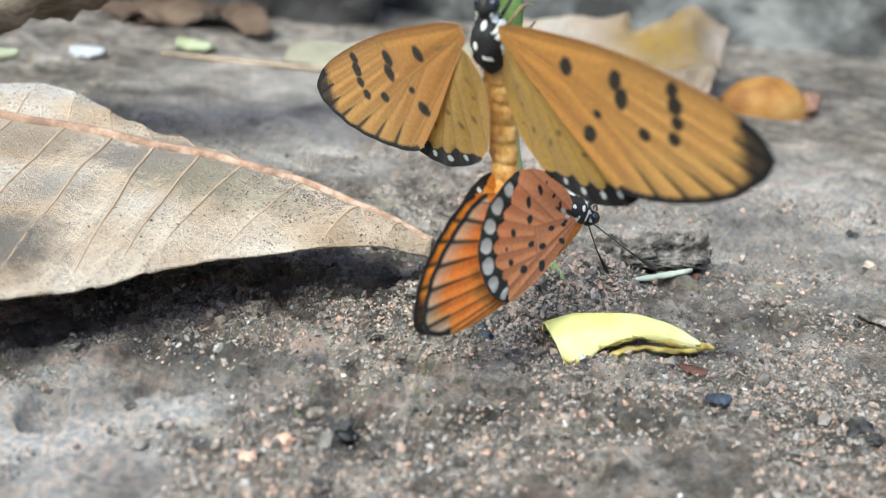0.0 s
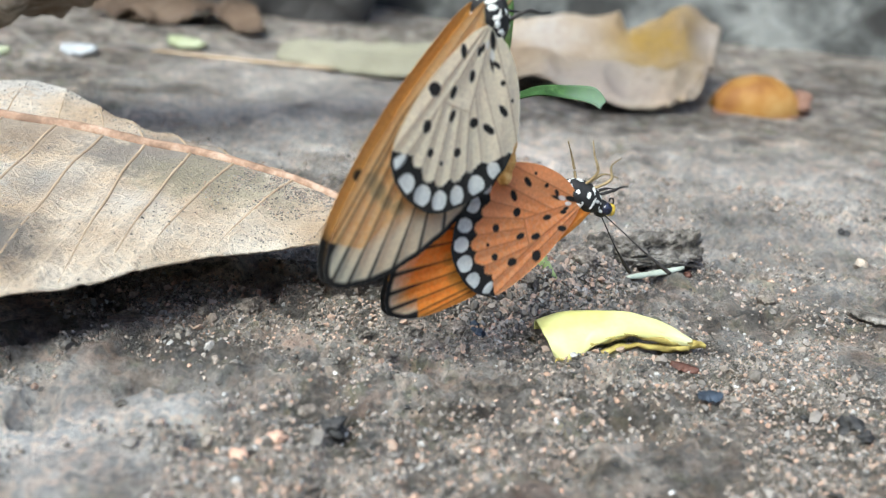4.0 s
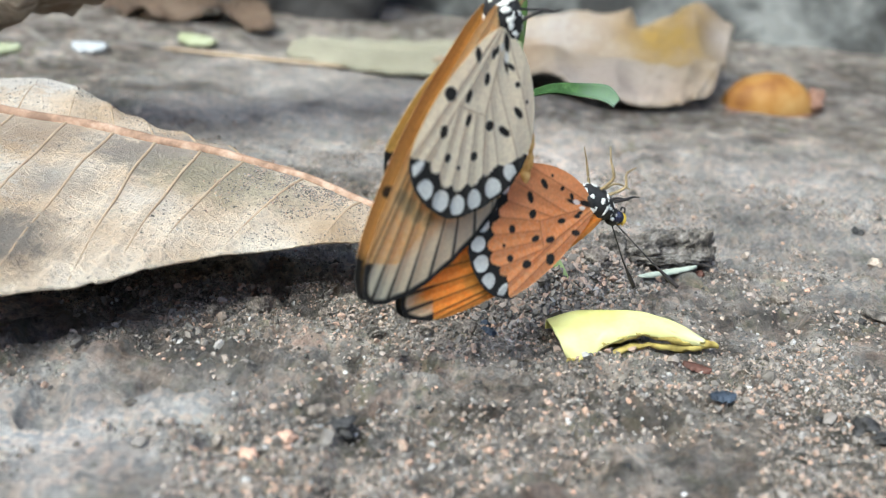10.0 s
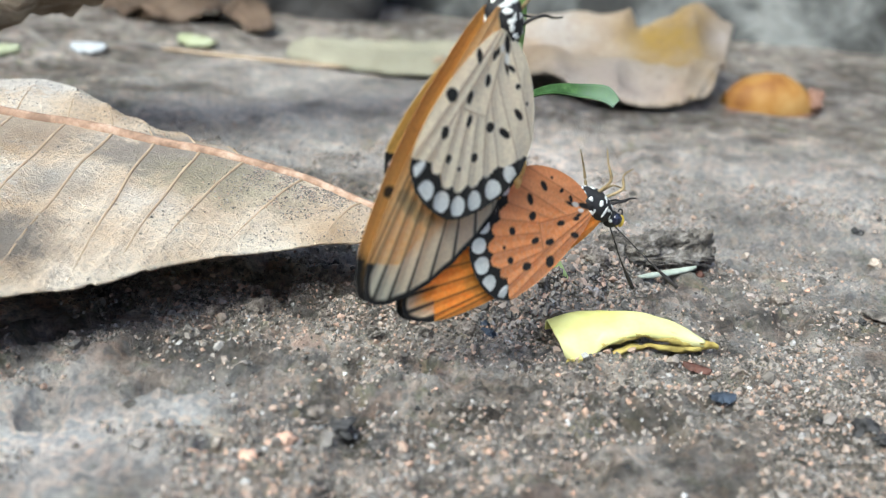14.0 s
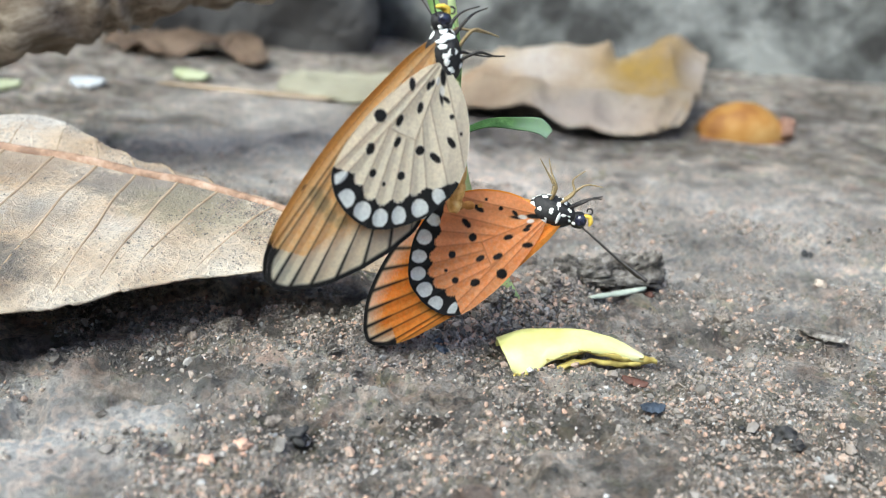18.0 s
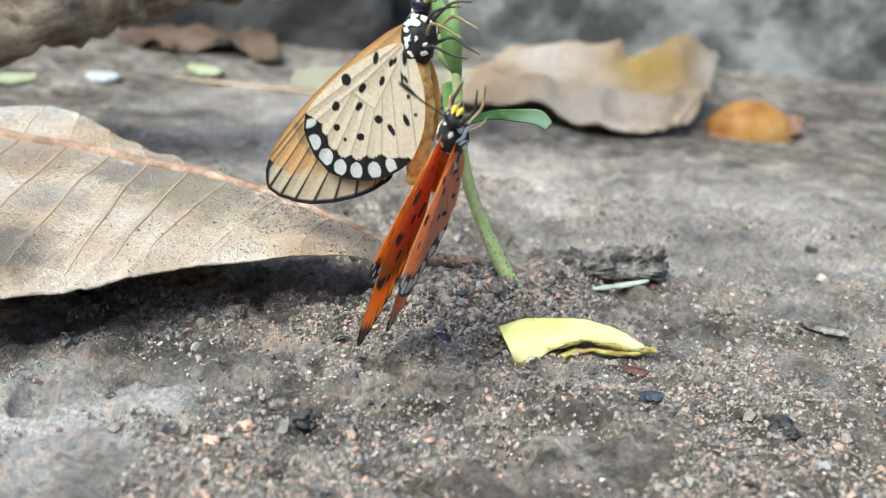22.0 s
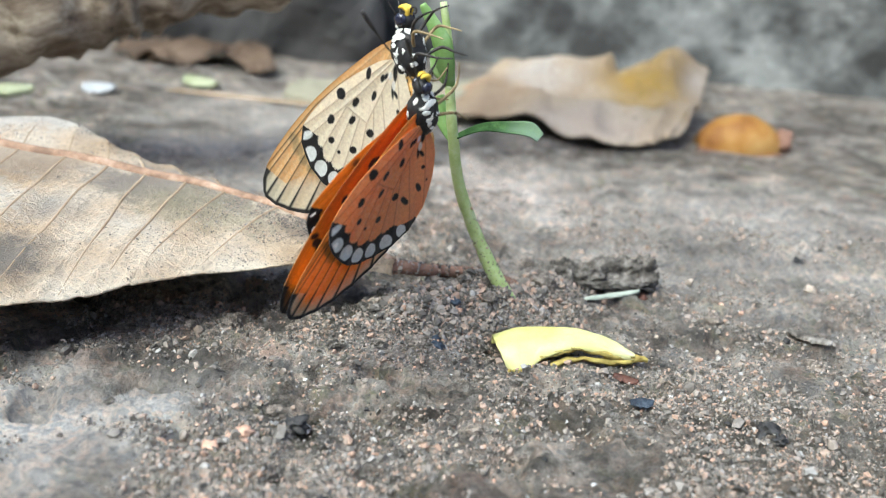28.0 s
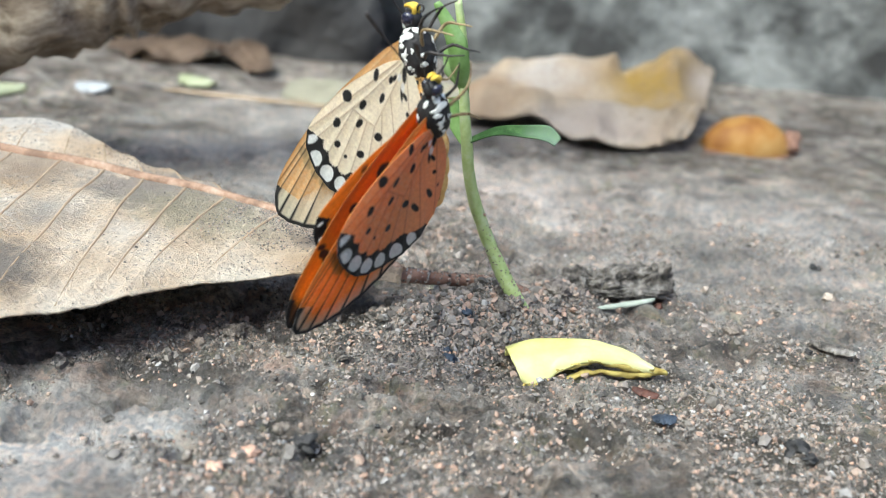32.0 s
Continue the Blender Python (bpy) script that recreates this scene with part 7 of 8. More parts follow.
    B_RH = [
        (0, pose(-0.00080, -0.00105, 0.00082, 90.6, -26.6, 179.7)),
        (0.5, pose(-0.00075, -0.00107, 0.00083, 90.8, -29.7, 179.8)),
        (1, pose(-0.00073, -0.00112, 0.00083, 91.2, -30.1, 179.7)),
        (2, pose(-0.00073, -0.00114, 0.00080, 90.9, -31.7, 179.6)),
        (2.5, pose(-0.00074, -0.00110, 0.00072, 90.3, -36.2, 179.9)),
        (3, pose(-0.00075, -0.00114, 0.00072, 90.3, -36.2, 179.7)),
        (3.5, pose(-0.00075, -0.00109, 0.00073, 90.3, -39.5, 179.9)),
        (5.5, pose(-0.00076, -0.00108, 0.00078, 90.5, -40.7, 179.6)),
        (6, pose(-0.00077, -0.00109, 0.00078, 90.5, -40.1, 179.5)),
        (7, pose(-0.00076, -0.00111, 0.00077, 90.4, -37.3, 179.6)),
        (8, pose(-0.00077, -0.00108, 0.00077, 90.6, -41.8, 179.5)),
        (9, pose(-0.00078, -0.00109, 0.00079, 90.7, -43.2, 179.4)),
        (11, pose(-0.00077, -0.00108, 0.00078, 90.6, -42.9, 179.5)),
        (12, pose(-0.00077, -0.00108, 0.00076, 90.4, -41.6, 179.6)),
        (13, pose(-0.00078, -0.00109, 0.00077, 90.4, -37.9, 179.5)),
        (14, pose(-0.00076, -0.00108, 0.00076, 90.5, -41.6, 179.7)),
        (14.5, pose(-0.00076, -0.00109, 0.00077, 90.5, -42.3, 179.6)),
        (16.5, pose(-0.00076, -0.00110, 0.00076, 90.5, -41.2, 179.6)),
        (17, pose(-0.00074, -0.00112, 0.00075, 90.6, -39.6, 179.7)),
        (17.5, pose(-0.00076, -0.00109, 0.00077, 90.9, -42.0, 179.6)),
        (18, pose(-0.00072, -0.00107, 0.00077, 90.7, -42.7, -179.8)),
        (18.5, pose(-0.00069, -0.00100, 0.00078, 91.1, -42.3, 179.7)),
        (19, pose(-0.00060, -0.00091, 0.00083, 90.8, -39.1, -180.0)),
        (19.8, pose(-0.00081, -0.00101, 0.00093, 90.4, -39.2, -179.2)),
        (20, pose(-0.00095, -0.00096, 0.00106, 65.1, -35.2, -162.1)),
        (20.2, pose(-0.00085, -0.00101, 0.00094, 90.7, -39.4, -179.6)),
        (20.4, pose(-0.00082, -0.00104, 0.00092, 90.7, -40.2, 180.0)),
        (20.6, pose(-0.00080, -0.00105, 0.00090, 88.4, -40.5, -178.8)),
        (20.8, pose(-0.00080, -0.00107, 0.00093, 38.9, -29.3, -148.2)),
        (21, pose(-0.00081, -0.00108, 0.00094, 75.1, -41.2, -170.0)),
        (21.2, pose(-0.00078, -0.00109, 0.00090, 85.8, -42.2, -177.1)),
        (21.6, pose(-0.00076, -0.00110, 0.00086, 50.3, -34.8, -154.4)),
        (21.8, pose(-0.00075, -0.00112, 0.00085, 75.7, -42.1, -170.0)),
        (22, pose(-0.00077, -0.00113, 0.00086, 90.9, -45.0, 179.2)),
        (22.2, pose(-0.00077, -0.00112, 0.00084, 87.5, -41.5, -178.8)),
        (22.4, pose(-0.00078, -0.00111, 0.00081, 87.0, -39.4, -178.8)),
        (22.6, pose(-0.00079, -0.00111, 0.00079, 87.8, -38.2, -179.5)),
        (22.8, pose(-0.00079, -0.00124, 0.00068, 78.8, -37.1, -174.6)),
        (23, pose(-0.00080, -0.00142, 0.00063, 66.7, -38.0, -168.9)),
        (23.2, pose(-0.00078, -0.00114, 0.00075, 87.1, -41.3, -178.6)),
        (23.4, pose(-0.00075, -0.00113, 0.00077, 91.0, -43.7, 179.1)),
        (23.5, pose(-0.00073, -0.00113, 0.00077, 68.4, -42.5, -165.2)),
        (23.6, pose(-0.00072, -0.00117, 0.00075, 91.8, -45.8, 178.5)),
        (23.8, pose(-0.00072, -0.00126, 0.00073, 50.8, -39.8, -153.4)),
        (24, pose(-0.00072, -0.00147, 0.00067, 67.6, -45.5, -165.1)),
        (24.2, pose(-0.00072, -0.00114, 0.00077, 92.2, -47.1, 178.3)),
        (24.4, pose(-0.00070, -0.00113, 0.00077, 91.1, -47.0, 179.3)),
        (24.5, pose(-0.00070, -0.00113, 0.00077, 67.5, -44.5, -163.8)),
        (24.6, pose(-0.00069, -0.00117, 0.00075, 94.2, -46.9, 176.8)),
        (24.8, pose(-0.00071, -0.00129, 0.00071, 72.8, -45.0, -168.5)),
        (25, pose(-0.00069, -0.00154, 0.00062, 74.2, -44.8, -170.5)),
        (25.2, pose(-0.00075, -0.00127, 0.00069, 85.2, -45.0, -177.3)),
        (25.4, pose(-0.00074, -0.00112, 0.00070, 90.3, -44.9, -180.0)),
        (25.5, pose(-0.00081, -0.00109, 0.00072, 92.8, -43.4, 178.1)),
        (27.5, pose(-0.00096, -0.00094, 0.00063, 91.3, -47.4, 179.1)),
        (28, pose(-0.00102, -0.00090, 0.00059, 91.2, -47.0, 179.2)),
        (29, pose(-0.00100, -0.00091, 0.00061, 91.2, -48.4, 179.2)),
        (30, pose(-0.00102, -0.00088, 0.00059, 91.2, -48.7, 179.2)),
        (31, pose(-0.00114, -0.00077, 0.00051, 91.0, -47.5, 179.5)),
        (32, pose(-0.00107, -0.00086, 0.00057, 91.2, -49.1, 179.2)),
    ]
    B_LF = [
        (0, pose(0.00098, 0.00086, 0.00090, 89.3, -39.8, -179.6)),
        (1, pose(0.00104, 0.00080, 0.00090, 90.2, -42.7, -179.8)),
        (2, pose(0.00105, 0.00076, 0.00087, 89.8, -43.2, -179.8)),
        (2.5, pose(0.00104, 0.00080, 0.00080, 88.5, -45.7, -178.9)),
        (3, pose(0.00103, 0.00075, 0.00080, 89.0, -47.5, -179.4)),
        (3.5, pose(0.00103, 0.00082, 0.00081, 88.6, -48.3, -178.9)),
        (6, pose(0.00102, 0.00081, 0.00086, 88.9, -49.3, -179.4)),
        (7, pose(0.00103, 0.00079, 0.00085, 89.0, -48.4, -179.4)),
        (8.5, pose(0.00101, 0.00082, 0.00086, 89.0, -51.4, -179.3)),
        (10, pose(0.00101, 0.00081, 0.00087, 89.0, -52.0, -179.4)),
        (12, pose(0.00102, 0.00082, 0.00085, 88.8, -50.6, -179.2)),
        (13, pose(0.00101, 0.00080, 0.00085, 89.1, -49.0, -179.5)),
        (14.5, pose(0.00102, 0.00081, 0.00085, 88.9, -50.8, -179.2)),
        (17, pose(0.00104, 0.00078, 0.00083, 89.2, -50.5, -179.3)),
        (17.5, pose(0.00101, 0.00082, 0.00084, 89.5, -51.5, -179.5)),
        (18, pose(0.00103, 0.00085, 0.00084, 88.8, -52.6, -178.4)),
        (18.5, pose(0.00108, 0.00092, 0.00085, 89.5, -50.4, -179.2)),
        (19, pose(0.00116, 0.00102, 0.00091, 89.6, -47.6, -179.1)),
        (19.2, pose(0.00110, 0.00094, 0.00092, 89.0, -46.6, -178.8)),
        (19.8, pose(0.00093, 0.00092, 0.00103, 88.4, -46.0, -177.8)),
        (20, pose(0.00090, 0.00097, 0.00108, 150.9, -32.5, 135.9)),
        (20.2, pose(0.00091, 0.00092, 0.00105, 89.0, -44.1, -178.5)),
        (20.4, pose(0.00095, 0.00088, 0.00101, 89.3, -42.4, -179.1)),
        (20.6, pose(0.00096, 0.00086, 0.00101, 170.9, -6.2, 143.0)),
        (20.8, pose(0.00098, 0.00088, 0.00104, 172.0, -10.1, 126.4)),
        (21, pose(0.00097, 0.00081, 0.00108, 104.4, -46.2, 168.9)),
        (21.2, pose(0.00100, 0.00081, 0.00101, 94.0, -44.6, 177.1)),
        (21.4, pose(0.00101, 0.00081, 0.00097, 158.6, -18.5, 140.4)),
        (21.6, pose(0.00103, 0.00081, 0.00096, 146.4, -32.3, 141.1)),
        (21.8, pose(0.00102, 0.00079, 0.00094, 105.6, -45.3, 168.8)),
        (22, pose(0.00101, 0.00077, 0.00096, 90.5, -48.9, 179.8)),
        (22.2, pose(0.00102, 0.00077, 0.00094, 91.7, -47.6, 178.4)),
        (22.6, pose(0.00102, 0.00076, 0.00090, 90.5, -50.5, 178.9)),
        (22.8, pose(0.00097, 0.00090, 0.00090, 149.6, -33.8, 136.5)),
        (23, pose(0.00089, 0.00113, 0.00090, 170.1, -13.8, 124.0)),
        (23.2, pose(0.00102, 0.00076, 0.00082, 94.8, -63.1, 175.4)),
        (23.4, pose(0.00104, 0.00077, 0.00084, 88.6, -63.0, -178.9)),
        (23.5, pose(0.00105, 0.00078, 0.00084, 118.6, -55.1, 155.9)),
        (23.6, pose(0.00104, 0.00082, 0.00085, 164.5, -18.5, 131.2)),
        (23.8, pose(0.00104, 0.00093, 0.00089, 173.3, -8.6, 126.9)),
        (24, pose(0.00101, 0.00114, 0.00092, 175.3, -4.7, 126.7)),
        (24.2, pose(0.00107, 0.00077, 0.00084, 87.9, -60.6, -178.2)),
        (24.4, pose(0.00108, 0.00078, 0.00084, 89.2, -59.0, -179.2)),
        (24.5, pose(0.00107, 0.00078, 0.00085, 117.6, -52.9, 157.5)),
        (24.6, pose(0.00106, 0.00083, 0.00086, 165.3, -16.3, 133.4)),
        (24.8, pose(0.00104, 0.00096, 0.00088, 172.9, -9.1, 129.1)),
        (25, pose(0.00101, 0.00121, 0.00090, 175.6, -4.9, 128.4)),
        (25.2, pose(0.00106, 0.00092, 0.00081, 100.7, -62.6, 171.4)),
        (25.4, pose(0.00103, 0.00079, 0.00077, 89.5, -60.7, -179.3)),
        (25.5, pose(0.00097, 0.00082, 0.00078, 90.3, -59.5, 179.7)),
        (27.5, pose(0.00082, 0.00097, 0.00070, 89.6, -54.4, -179.6)),
        (28, pose(0.00076, 0.00101, 0.00066, 89.5, -52.6, -179.6)),
        (29, pose(0.00078, 0.00100, 0.00068, 89.5, -54.4, -179.5)),
        (30, pose(0.00075, 0.00103, 0.00066, 89.5, -54.5, -179.4)),
        (31, pose(0.00064, 0.00113, 0.00058, 89.3, -52.8, -179.3)),
        (32, pose(0.00071, 0.00104, 0.00064, 89.4, -54.7, -179.4)),
    ]
    B_LH = [
        (0, pose(-0.00080, 0.00114, 0.00082, 89.4, -26.3, -179.8)),
        (0.5, pose(-0.00075, 0.00111, 0.00082, 89.6, -29.7, -179.6)),
        (1, pose(-0.00075, 0.00107, 0.00081, 90.2, -29.9, -179.8)),
        (2, pose(-0.00073, 0.00105, 0.00079, 89.8, -31.5, -179.8)),
        (2.5, pose(-0.00074, 0.00109, 0.00074, 88.7, -36.3, -179.2)),
        (3, pose(-0.00075, 0.00104, 0.00073, 89.2, -35.9, -179.7)),
        (3.5, pose(-0.00076, 0.00110, 0.00074, 88.8, -39.6, -179.2)),
        (5.5, pose(-0.00076, 0.00110, 0.00078, 89.2, -40.7, -179.5)),
        (6, pose(-0.00076, 0.00110, 0.00078, 89.1, -40.1, -179.6)),
        (7, pose(-0.00076, 0.00108, 0.00077, 89.2, -37.1, -179.7)),
        (8, pose(-0.00077, 0.00111, 0.00078, 89.2, -41.8, -179.5)),
        (9, pose(-0.00077, 0.00110, 0.00079, 89.2, -43.2, -179.6)),
        (11, pose(-0.00077, 0.00111, 0.00079, 89.1, -42.9, -179.5)),
        (12, pose(-0.00077, 0.00111, 0.00077, 89.0, -41.6, -179.4)),
        (13, pose(-0.00077, 0.00109, 0.00078, 89.2, -37.6, -179.8)),
        (14, pose(-0.00076, 0.00111, 0.00077, 89.0, -41.6, -179.4)),
        (14.5, pose(-0.00076, 0.00110, 0.00077, 89.0, -42.3, -179.5)),
        (16.5, pose(-0.00076, 0.00109, 0.00077, 89.0, -41.2, -179.5)),
        (17, pose(-0.00075, 0.00106, 0.00075, 89.4, -39.4, -179.5)),
        (17.5, pose(-0.00077, 0.00110, 0.00077, 89.6, -42.0, -179.6)),
        (18, pose(-0.00075, 0.00111, 0.00077, 89.0, -42.7, -178.7)),
        (18.5, pose(-0.00070, 0.00119, 0.00077, 89.6, -42.4, -179.3)),
        (19, pose(-0.00062, 0.00128, 0.00082, 89.6, -39.0, -179.2)),
        (19.8, pose(-0.00085, 0.00117, 0.00093, 88.6, -39.3, -178.0)),
        (20, pose(-0.00088, 0.00125, 0.00099, 145.0, -25.9, 148.1)),
        (20.2, pose(-0.00088, 0.00118, 0.00094, 89.0, -39.4, -178.6)),
        (20.4, pose(-0.00083, 0.00115, 0.00092, 89.3, -40.3, -179.1)),
        (20.6, pose(-0.00082, 0.00113, 0.00091, 171.4, -6.9, 138.5)),
        (20.8, pose(-0.00080, 0.00119, 0.00095, 170.9, -9.1, 133.3)),
        (21, pose(-0.00080, 0.00111, 0.00097, 105.6, -50.4, 167.2)),
        (21.2, pose(-0.00078, 0.00110, 0.00091, 94.1, -46.2, 176.9)),
        (21.4, pose(-0.00077, 0.00109, 0.00087, 158.8, -18.8, 139.6)),
        (21.6, pose(-0.00076, 0.00110, 0.00088, 143.7, -29.1, 146.3)),
        (21.8, pose(-0.00076, 0.00107, 0.00084, 104.6, -41.5, 170.2)),
        (22, pose(-0.00078, 0.00105, 0.00086, 90.5, -42.1, 179.9)),
        (22.2, pose(-0.00076, 0.00106, 0.00085, 91.5, -40.9, 178.7)),
        (22.4, pose(-0.00075, 0.00107, 0.00084, 91.3, -39.4, 178.6)),
        (22.6, pose(-0.00076, 0.00107, 0.00082, 90.4, -37.2, 179.1)),
        (22.8, pose(-0.00081, 0.00118, 0.00081, 140.9, -22.6, 154.7)),
        (23, pose(-0.00089, 0.00138, 0.00078, 164.4, -6.6, 155.4)),
        (23.2, pose(-0.00076, 0.00105, 0.00075, 92.7, -36.9, 178.0)),
        (23.4, pose(-0.00074, 0.00106, 0.00076, 89.1, -42.7, -179.6)),
        (23.5, pose(-0.00073, 0.00106, 0.00077, 111.7, -42.2, 165.0)),
        (23.6, pose(-0.00074, 0.00109, 0.00077, 162.4, -16.5, 138.1)),
        (23.8, pose(-0.00075, 0.00121, 0.00080, 172.1, -7.6, 135.1)),
        (24, pose(-0.00077, 0.00140, 0.00080, 174.7, -4.0, 134.6)),
        (24.2, pose(-0.00072, 0.00105, 0.00076, 88.5, -46.9, -178.9)),
        (24.4, pose(-0.00071, 0.00106, 0.00077, 89.4, -47.0, -179.5)),
        (24.5, pose(-0.00071, 0.00106, 0.00077, 113.0, -44.4, 163.6)),
        (24.6, pose(-0.00073, 0.00110, 0.00078, 164.5, -15.6, 136.4)),
        (24.8, pose(-0.00074, 0.00124, 0.00080, 172.0, -8.3, 135.1)),
        (25, pose(-0.00078, 0.00146, 0.00080, 175.1, -4.4, 135.6)),
        (25.2, pose(-0.00073, 0.00118, 0.00074, 97.0, -46.0, 175.8)),
        (25.4, pose(-0.00076, 0.00107, 0.00069, 89.6, -44.9, -179.5)),
        (25.5, pose(-0.00081, 0.00110, 0.00069, 90.2, -43.8, 179.9)),
        (27.5, pose(-0.00096, 0.00125, 0.00062, 89.6, -47.3, -179.7)),
        (28, pose(-0.00102, 0.00129, 0.00058, 89.6, -47.0, -179.7)),
        (29, pose(-0.00100, 0.00128, 0.00061, 89.5, -48.3, -179.6)),
        (30, pose(-0.00103, 0.00131, 0.00059, 89.5, -48.6, -179.5)),
        (31, pose(-0.00114, 0.00141, 0.00051, 89.4, -47.5, -179.4)),
        (32, pose(-0.00107, 0.00132, 0.00056, 89.5, -49.0, -179.5)),
    ]
    B_tail = [
        (0, pose(0.00000, 0.00006, -0.00013, 0.1, 4.3, 1.8)),
        (0.5, pose(-0.00014, -0.00004, 0.00061, 0.2, -20.3, -1.5)),
        (1, pose(-0.00002, -0.00017, -0.00026, -0.6, 8.5, -5.7)),
        (1.5, pose(-0.00002, -0.00008, -0.00032, -0.3, 10.2, -2.6)),
        (2, pose(-0.00003, -0.00005, -0.00039, -0.2, 12.5, -1.8)),
        (2.5, pose(-0.00003, -0.00004, -0.00040, -0.2, 12.8, -1.3)),
        (3, pose(-0.00002, -0.00004, -0.00038, -0.2, 12.3, -1.4)),
        (3.5, pose(-0.00003, -0.00008, -0.00039, -0.3, 12.5, -2.6)),
        (5.5, pose(-0.00003, -0.00003, -0.00041, -0.1, 13.3, -1.0)),
        (6, pose(-0.00003, -0.00003, -0.00040, -0.1, 12.9, -1.0)),
        (7, pose(-0.00002, -0.00006, -0.00035, -0.3, 11.4, -2.1)),
        (8, pose(-0.00003, -0.00008, -0.00040, -0.4, 13.0, -2.7)),
        (9, pose(-0.00003, -0.00006, -0.00043, -0.3, 13.9, -2.0)),
        (11, pose(-0.00003, -0.00004, -0.00042, -0.2, 13.6, -1.2)),
        (13, pose(-0.00002, -0.00001, -0.00036, -0.0, 11.6, -0.3)),
        (14, pose(-0.00003, -0.00004, -0.00039, -0.2, 12.7, -1.2)),
        (14.5, pose(-0.00003, -0.00003, -0.00041, -0.1, 13.3, -1.0)),
        (16.5, pose(-0.00003, -0.00002, -0.00043, -0.1, 13.8, -0.8)),
        (17.5, pose(-0.00003, -0.00010, -0.00039, -0.4, 12.6, -3.3)),
        (18, pose(-0.00004, -0.00022, -0.00042, -1.0, 13.4, -7.2)),
        (18.5, pose(-0.00006, -0.00026, -0.00047, -1.3, 15.0, -8.7)),
        (19, pose(-0.00005, -0.00025, -0.00042, -1.2, 13.6, -8.3)),
        (19.2, pose(-0.00012, -0.00032, -0.00065, -2.3, 21.1, -11.0)),
        (19.4, pose(-0.00005, -0.00022, -0.00044, -1.0, 14.1, -7.1)),
        (19.6, pose(-0.00004, -0.00020, -0.00040, -0.9, 12.9, -6.7)),
        (20, pose(-0.00002, -0.00019, -0.00029, -0.7, 9.2, -6.3)),
        (20.2, pose(-0.00005, -0.00028, -0.00042, -1.3, 13.5, -9.2)),
        (20.4, pose(-0.00005, -0.00027, -0.00042, -1.3, 13.7, -8.9)),
        (20.6, pose(-0.00008, -0.00032, -0.00051, -1.8, 16.4, -10.6)),
        (20.8, pose(-0.00001, -0.00004, -0.00027, -0.1, 8.6, -1.2)),
        (21, pose(-0.00001, -0.00017, -0.00022, -0.5, 7.1, -5.6)),
        (21.2, pose(-0.00003, -0.00018, -0.00034, -0.7, 10.9, -6.0)),
        (21.4, pose(-0.00002, -0.00014, -0.00031, -0.5, 10.1, -4.7)),
        (21.6, pose(-0.00000, -0.00008, -0.00022, -0.2, 7.0, -2.5)),
        (21.8, pose(-0.00002, -0.00017, -0.00031, -0.6, 10.0, -5.6)),
        (22, pose(-0.00001, -0.00023, -0.00004, -0.3, 1.4, -7.3)),
        (22.2, pose(-0.00001, -0.00019, -0.00016, -0.4, 5.1, -6.2)),
        (22.4, pose(-0.00001, -0.00018, -0.00023, -0.5, 7.2, -5.7)),
        (22.6, pose(-0.00001, -0.00015, -0.00023, -0.4, 7.4, -5.0)),
        (22.8, pose(-0.00000, -0.00010, -0.00012, -0.2, 3.7, -3.3)),
        (23, pose(-0.00033, -0.00014, 0.00095, 1.5, -32.5, -5.4)),
        (23.2, pose(-0.00038, -0.00009, 0.00101, 1.1, -35.2, -3.7)),
        (23.4, pose(-0.00039, -0.00010, 0.00103, 1.2, -35.8, -4.1)),
        (23.5, pose(-0.00032, -0.00013, 0.00094, 1.4, -32.3, -5.1)),
        (23.6, pose(-0.00034, -0.00019, 0.00095, 2.1, -32.9, -7.5)),
        (23.8, pose(-0.00035, -0.00015, 0.00098, 1.6, -33.7, -5.8)),
        (24, pose(-0.00050, -0.00013, 0.00115, 2.1, -40.9, -5.8)),
        (24.2, pose(-0.00043, -0.00010, 0.00108, 1.3, -37.8, -4.2)),
        (24.4, pose(-0.00040, -0.00011, 0.00105, 1.4, -36.6, -4.5)),
        (24.5, pose(-0.00033, -0.00014, 0.00095, 1.5, -32.8, -5.5)),
        (24.6, pose(-0.00034, -0.00021, 0.00094, 2.2, -32.5, -8.0)),
        (24.8, pose(-0.00029, -0.00015, 0.00089, 1.4, -30.2, -5.6)),
        (25, pose(-0.00037, -0.00014, 0.00099, 1.6, -34.5, -5.6)),
        (25.2, pose(-0.00031, -0.00011, 0.00091, 1.0, -31.3, -4.0)),
        (25.4, pose(-0.00016, -0.00013, 0.00066, 0.8, -21.8, -4.7)),
        (25.5, pose(-0.00003, -0.00014, 0.00022, 0.2, -7.3, -4.4)),
        (27.5, pose(-0.00000, -0.00011, -0.00002, -0.1, 0.6, -3.6)),
        (28, pose(-0.00000, -0.00011, -0.00001, -0.1, 0.3, -3.7)),
        (29, pose(-0.00000, -0.00010, -0.00007, -0.1, 2.4, -3.1)),
        (30, pose(-0.00000, -0.00010, -0.00001, -0.1, 0.2, -3.3)),
        (32, pose(-0.00000, -0.00010, 0.00001, -0.1, -0.5, -3.1)),
    ]
    foot = Matrix.Translation((0.0127, 0.139, 0.0))
    sway = [(0, 2.8), (3.5, 2.6), (8.5, 2.9), (14.5, 2.9), (17, 2.4), (18, 1.2), (19, 0.2), (20, 0.5), (23, 0.3), (28, 0), (32, 0.2)]
    walk(SEEDLING, [(t, foot @ pose(0, 0, 0, 0, a, 0) @ foot.inverted()) for t, a in sway])
    walk(OCHRE_FLY, A_body)
    walk(ORANGE_FLY, B_body)
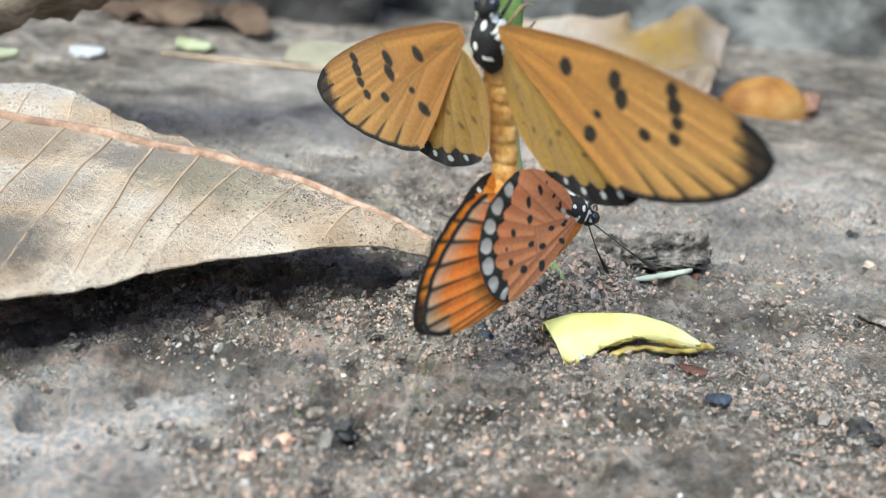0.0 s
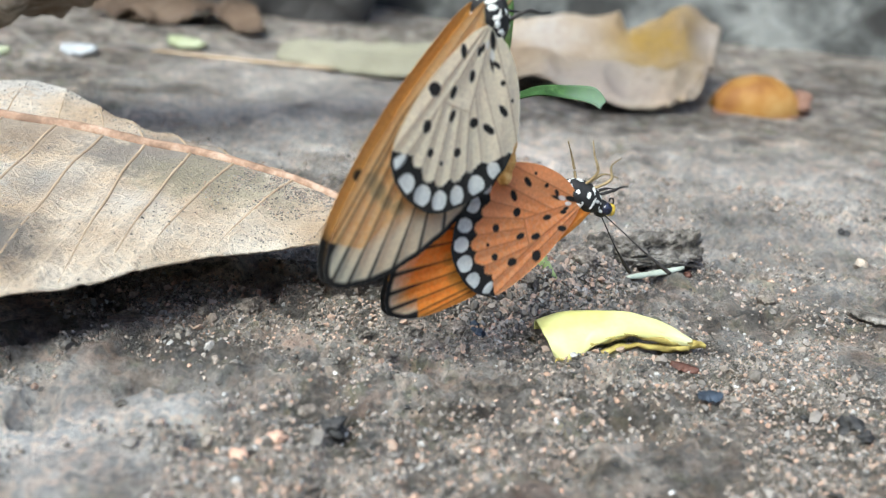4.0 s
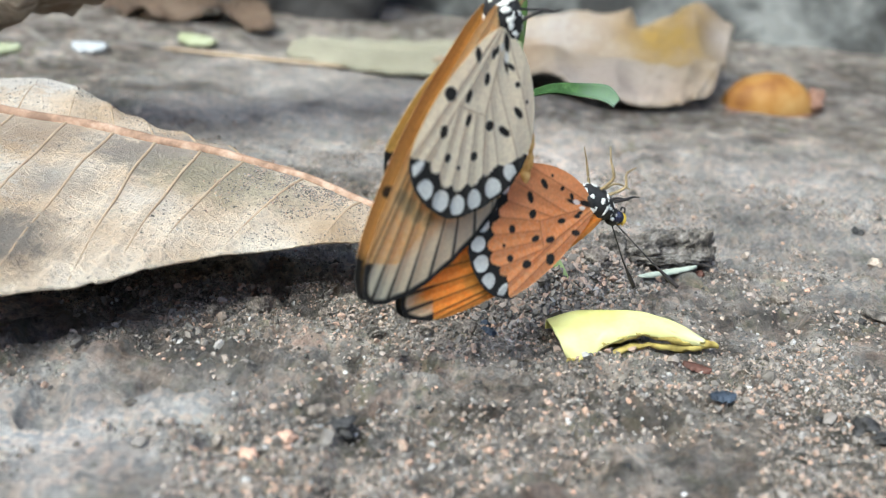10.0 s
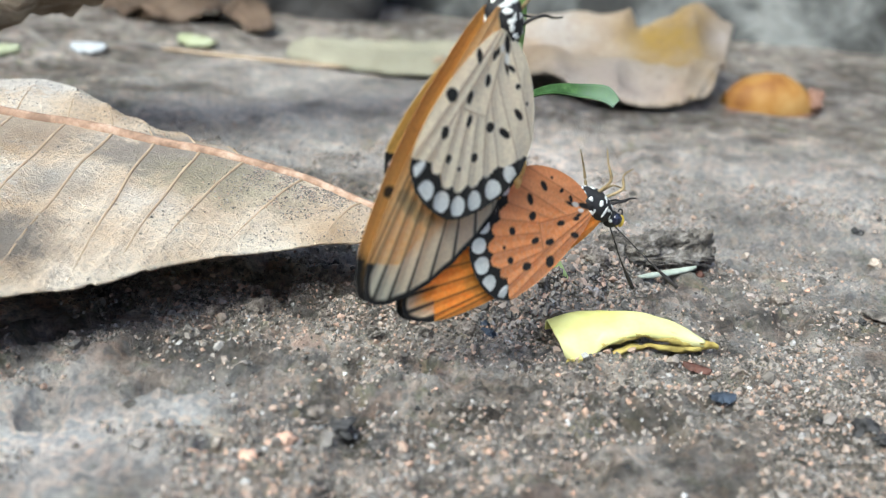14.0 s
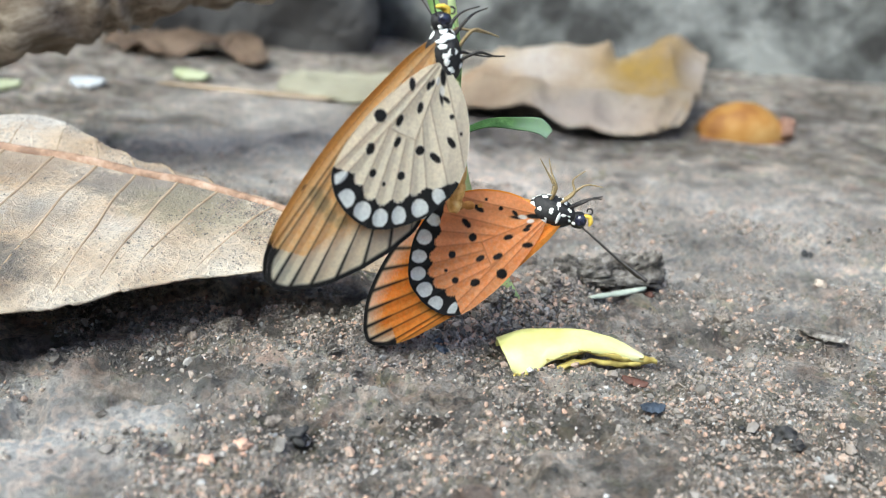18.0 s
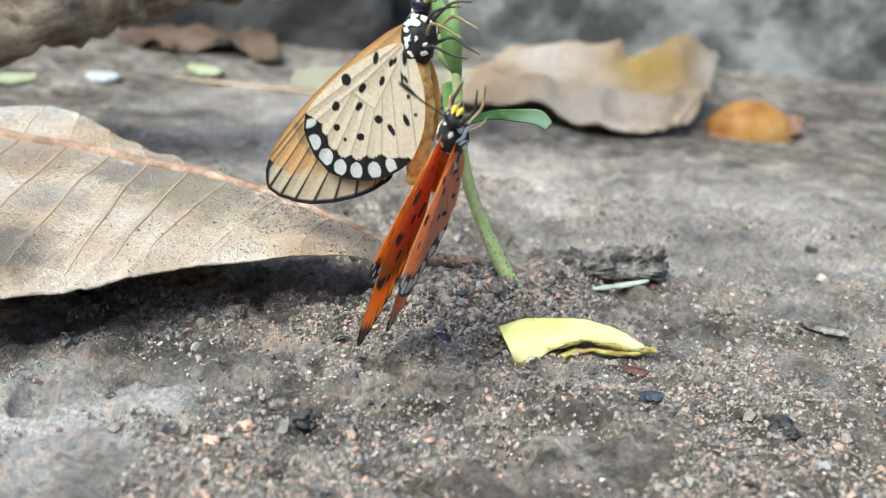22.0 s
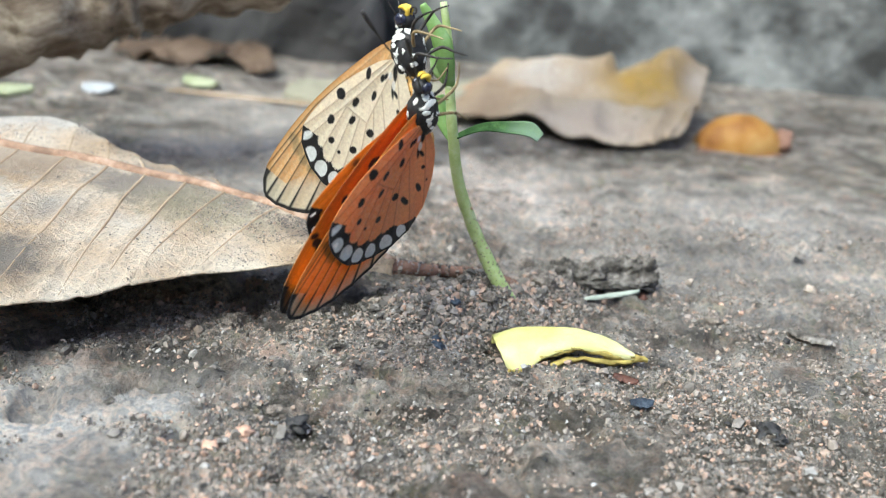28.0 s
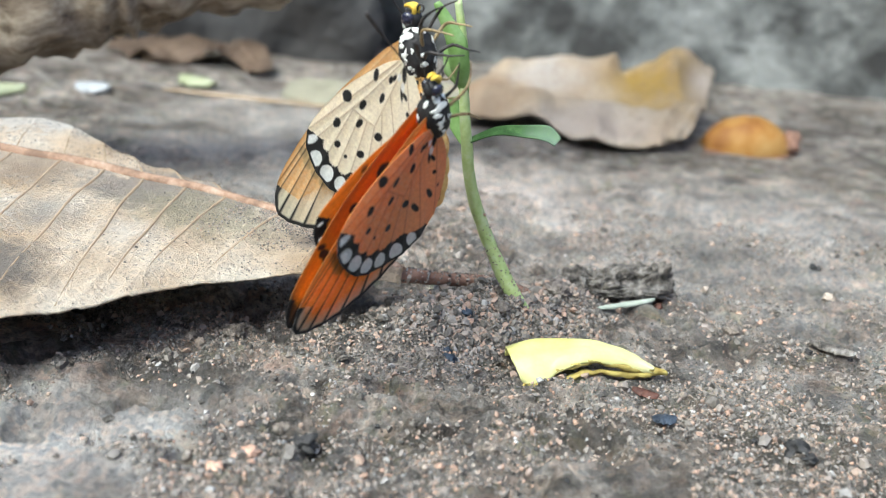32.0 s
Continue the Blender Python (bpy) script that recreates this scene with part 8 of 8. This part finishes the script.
    for key, rows in (("RF", A_RF), ("RH", A_RH), ("LF", A_LF), ("LH", A_LH), ("abdomen", A_tail)):
        walk(OCHRE_WINGS[key], rows)
    for key, rows in (("RF", B_RF), ("RH", B_RH), ("LF", B_LF), ("LH", B_LH), ("abdomen", B_tail)):
        walk(ORANGE_WINGS[key], rows)


motions()
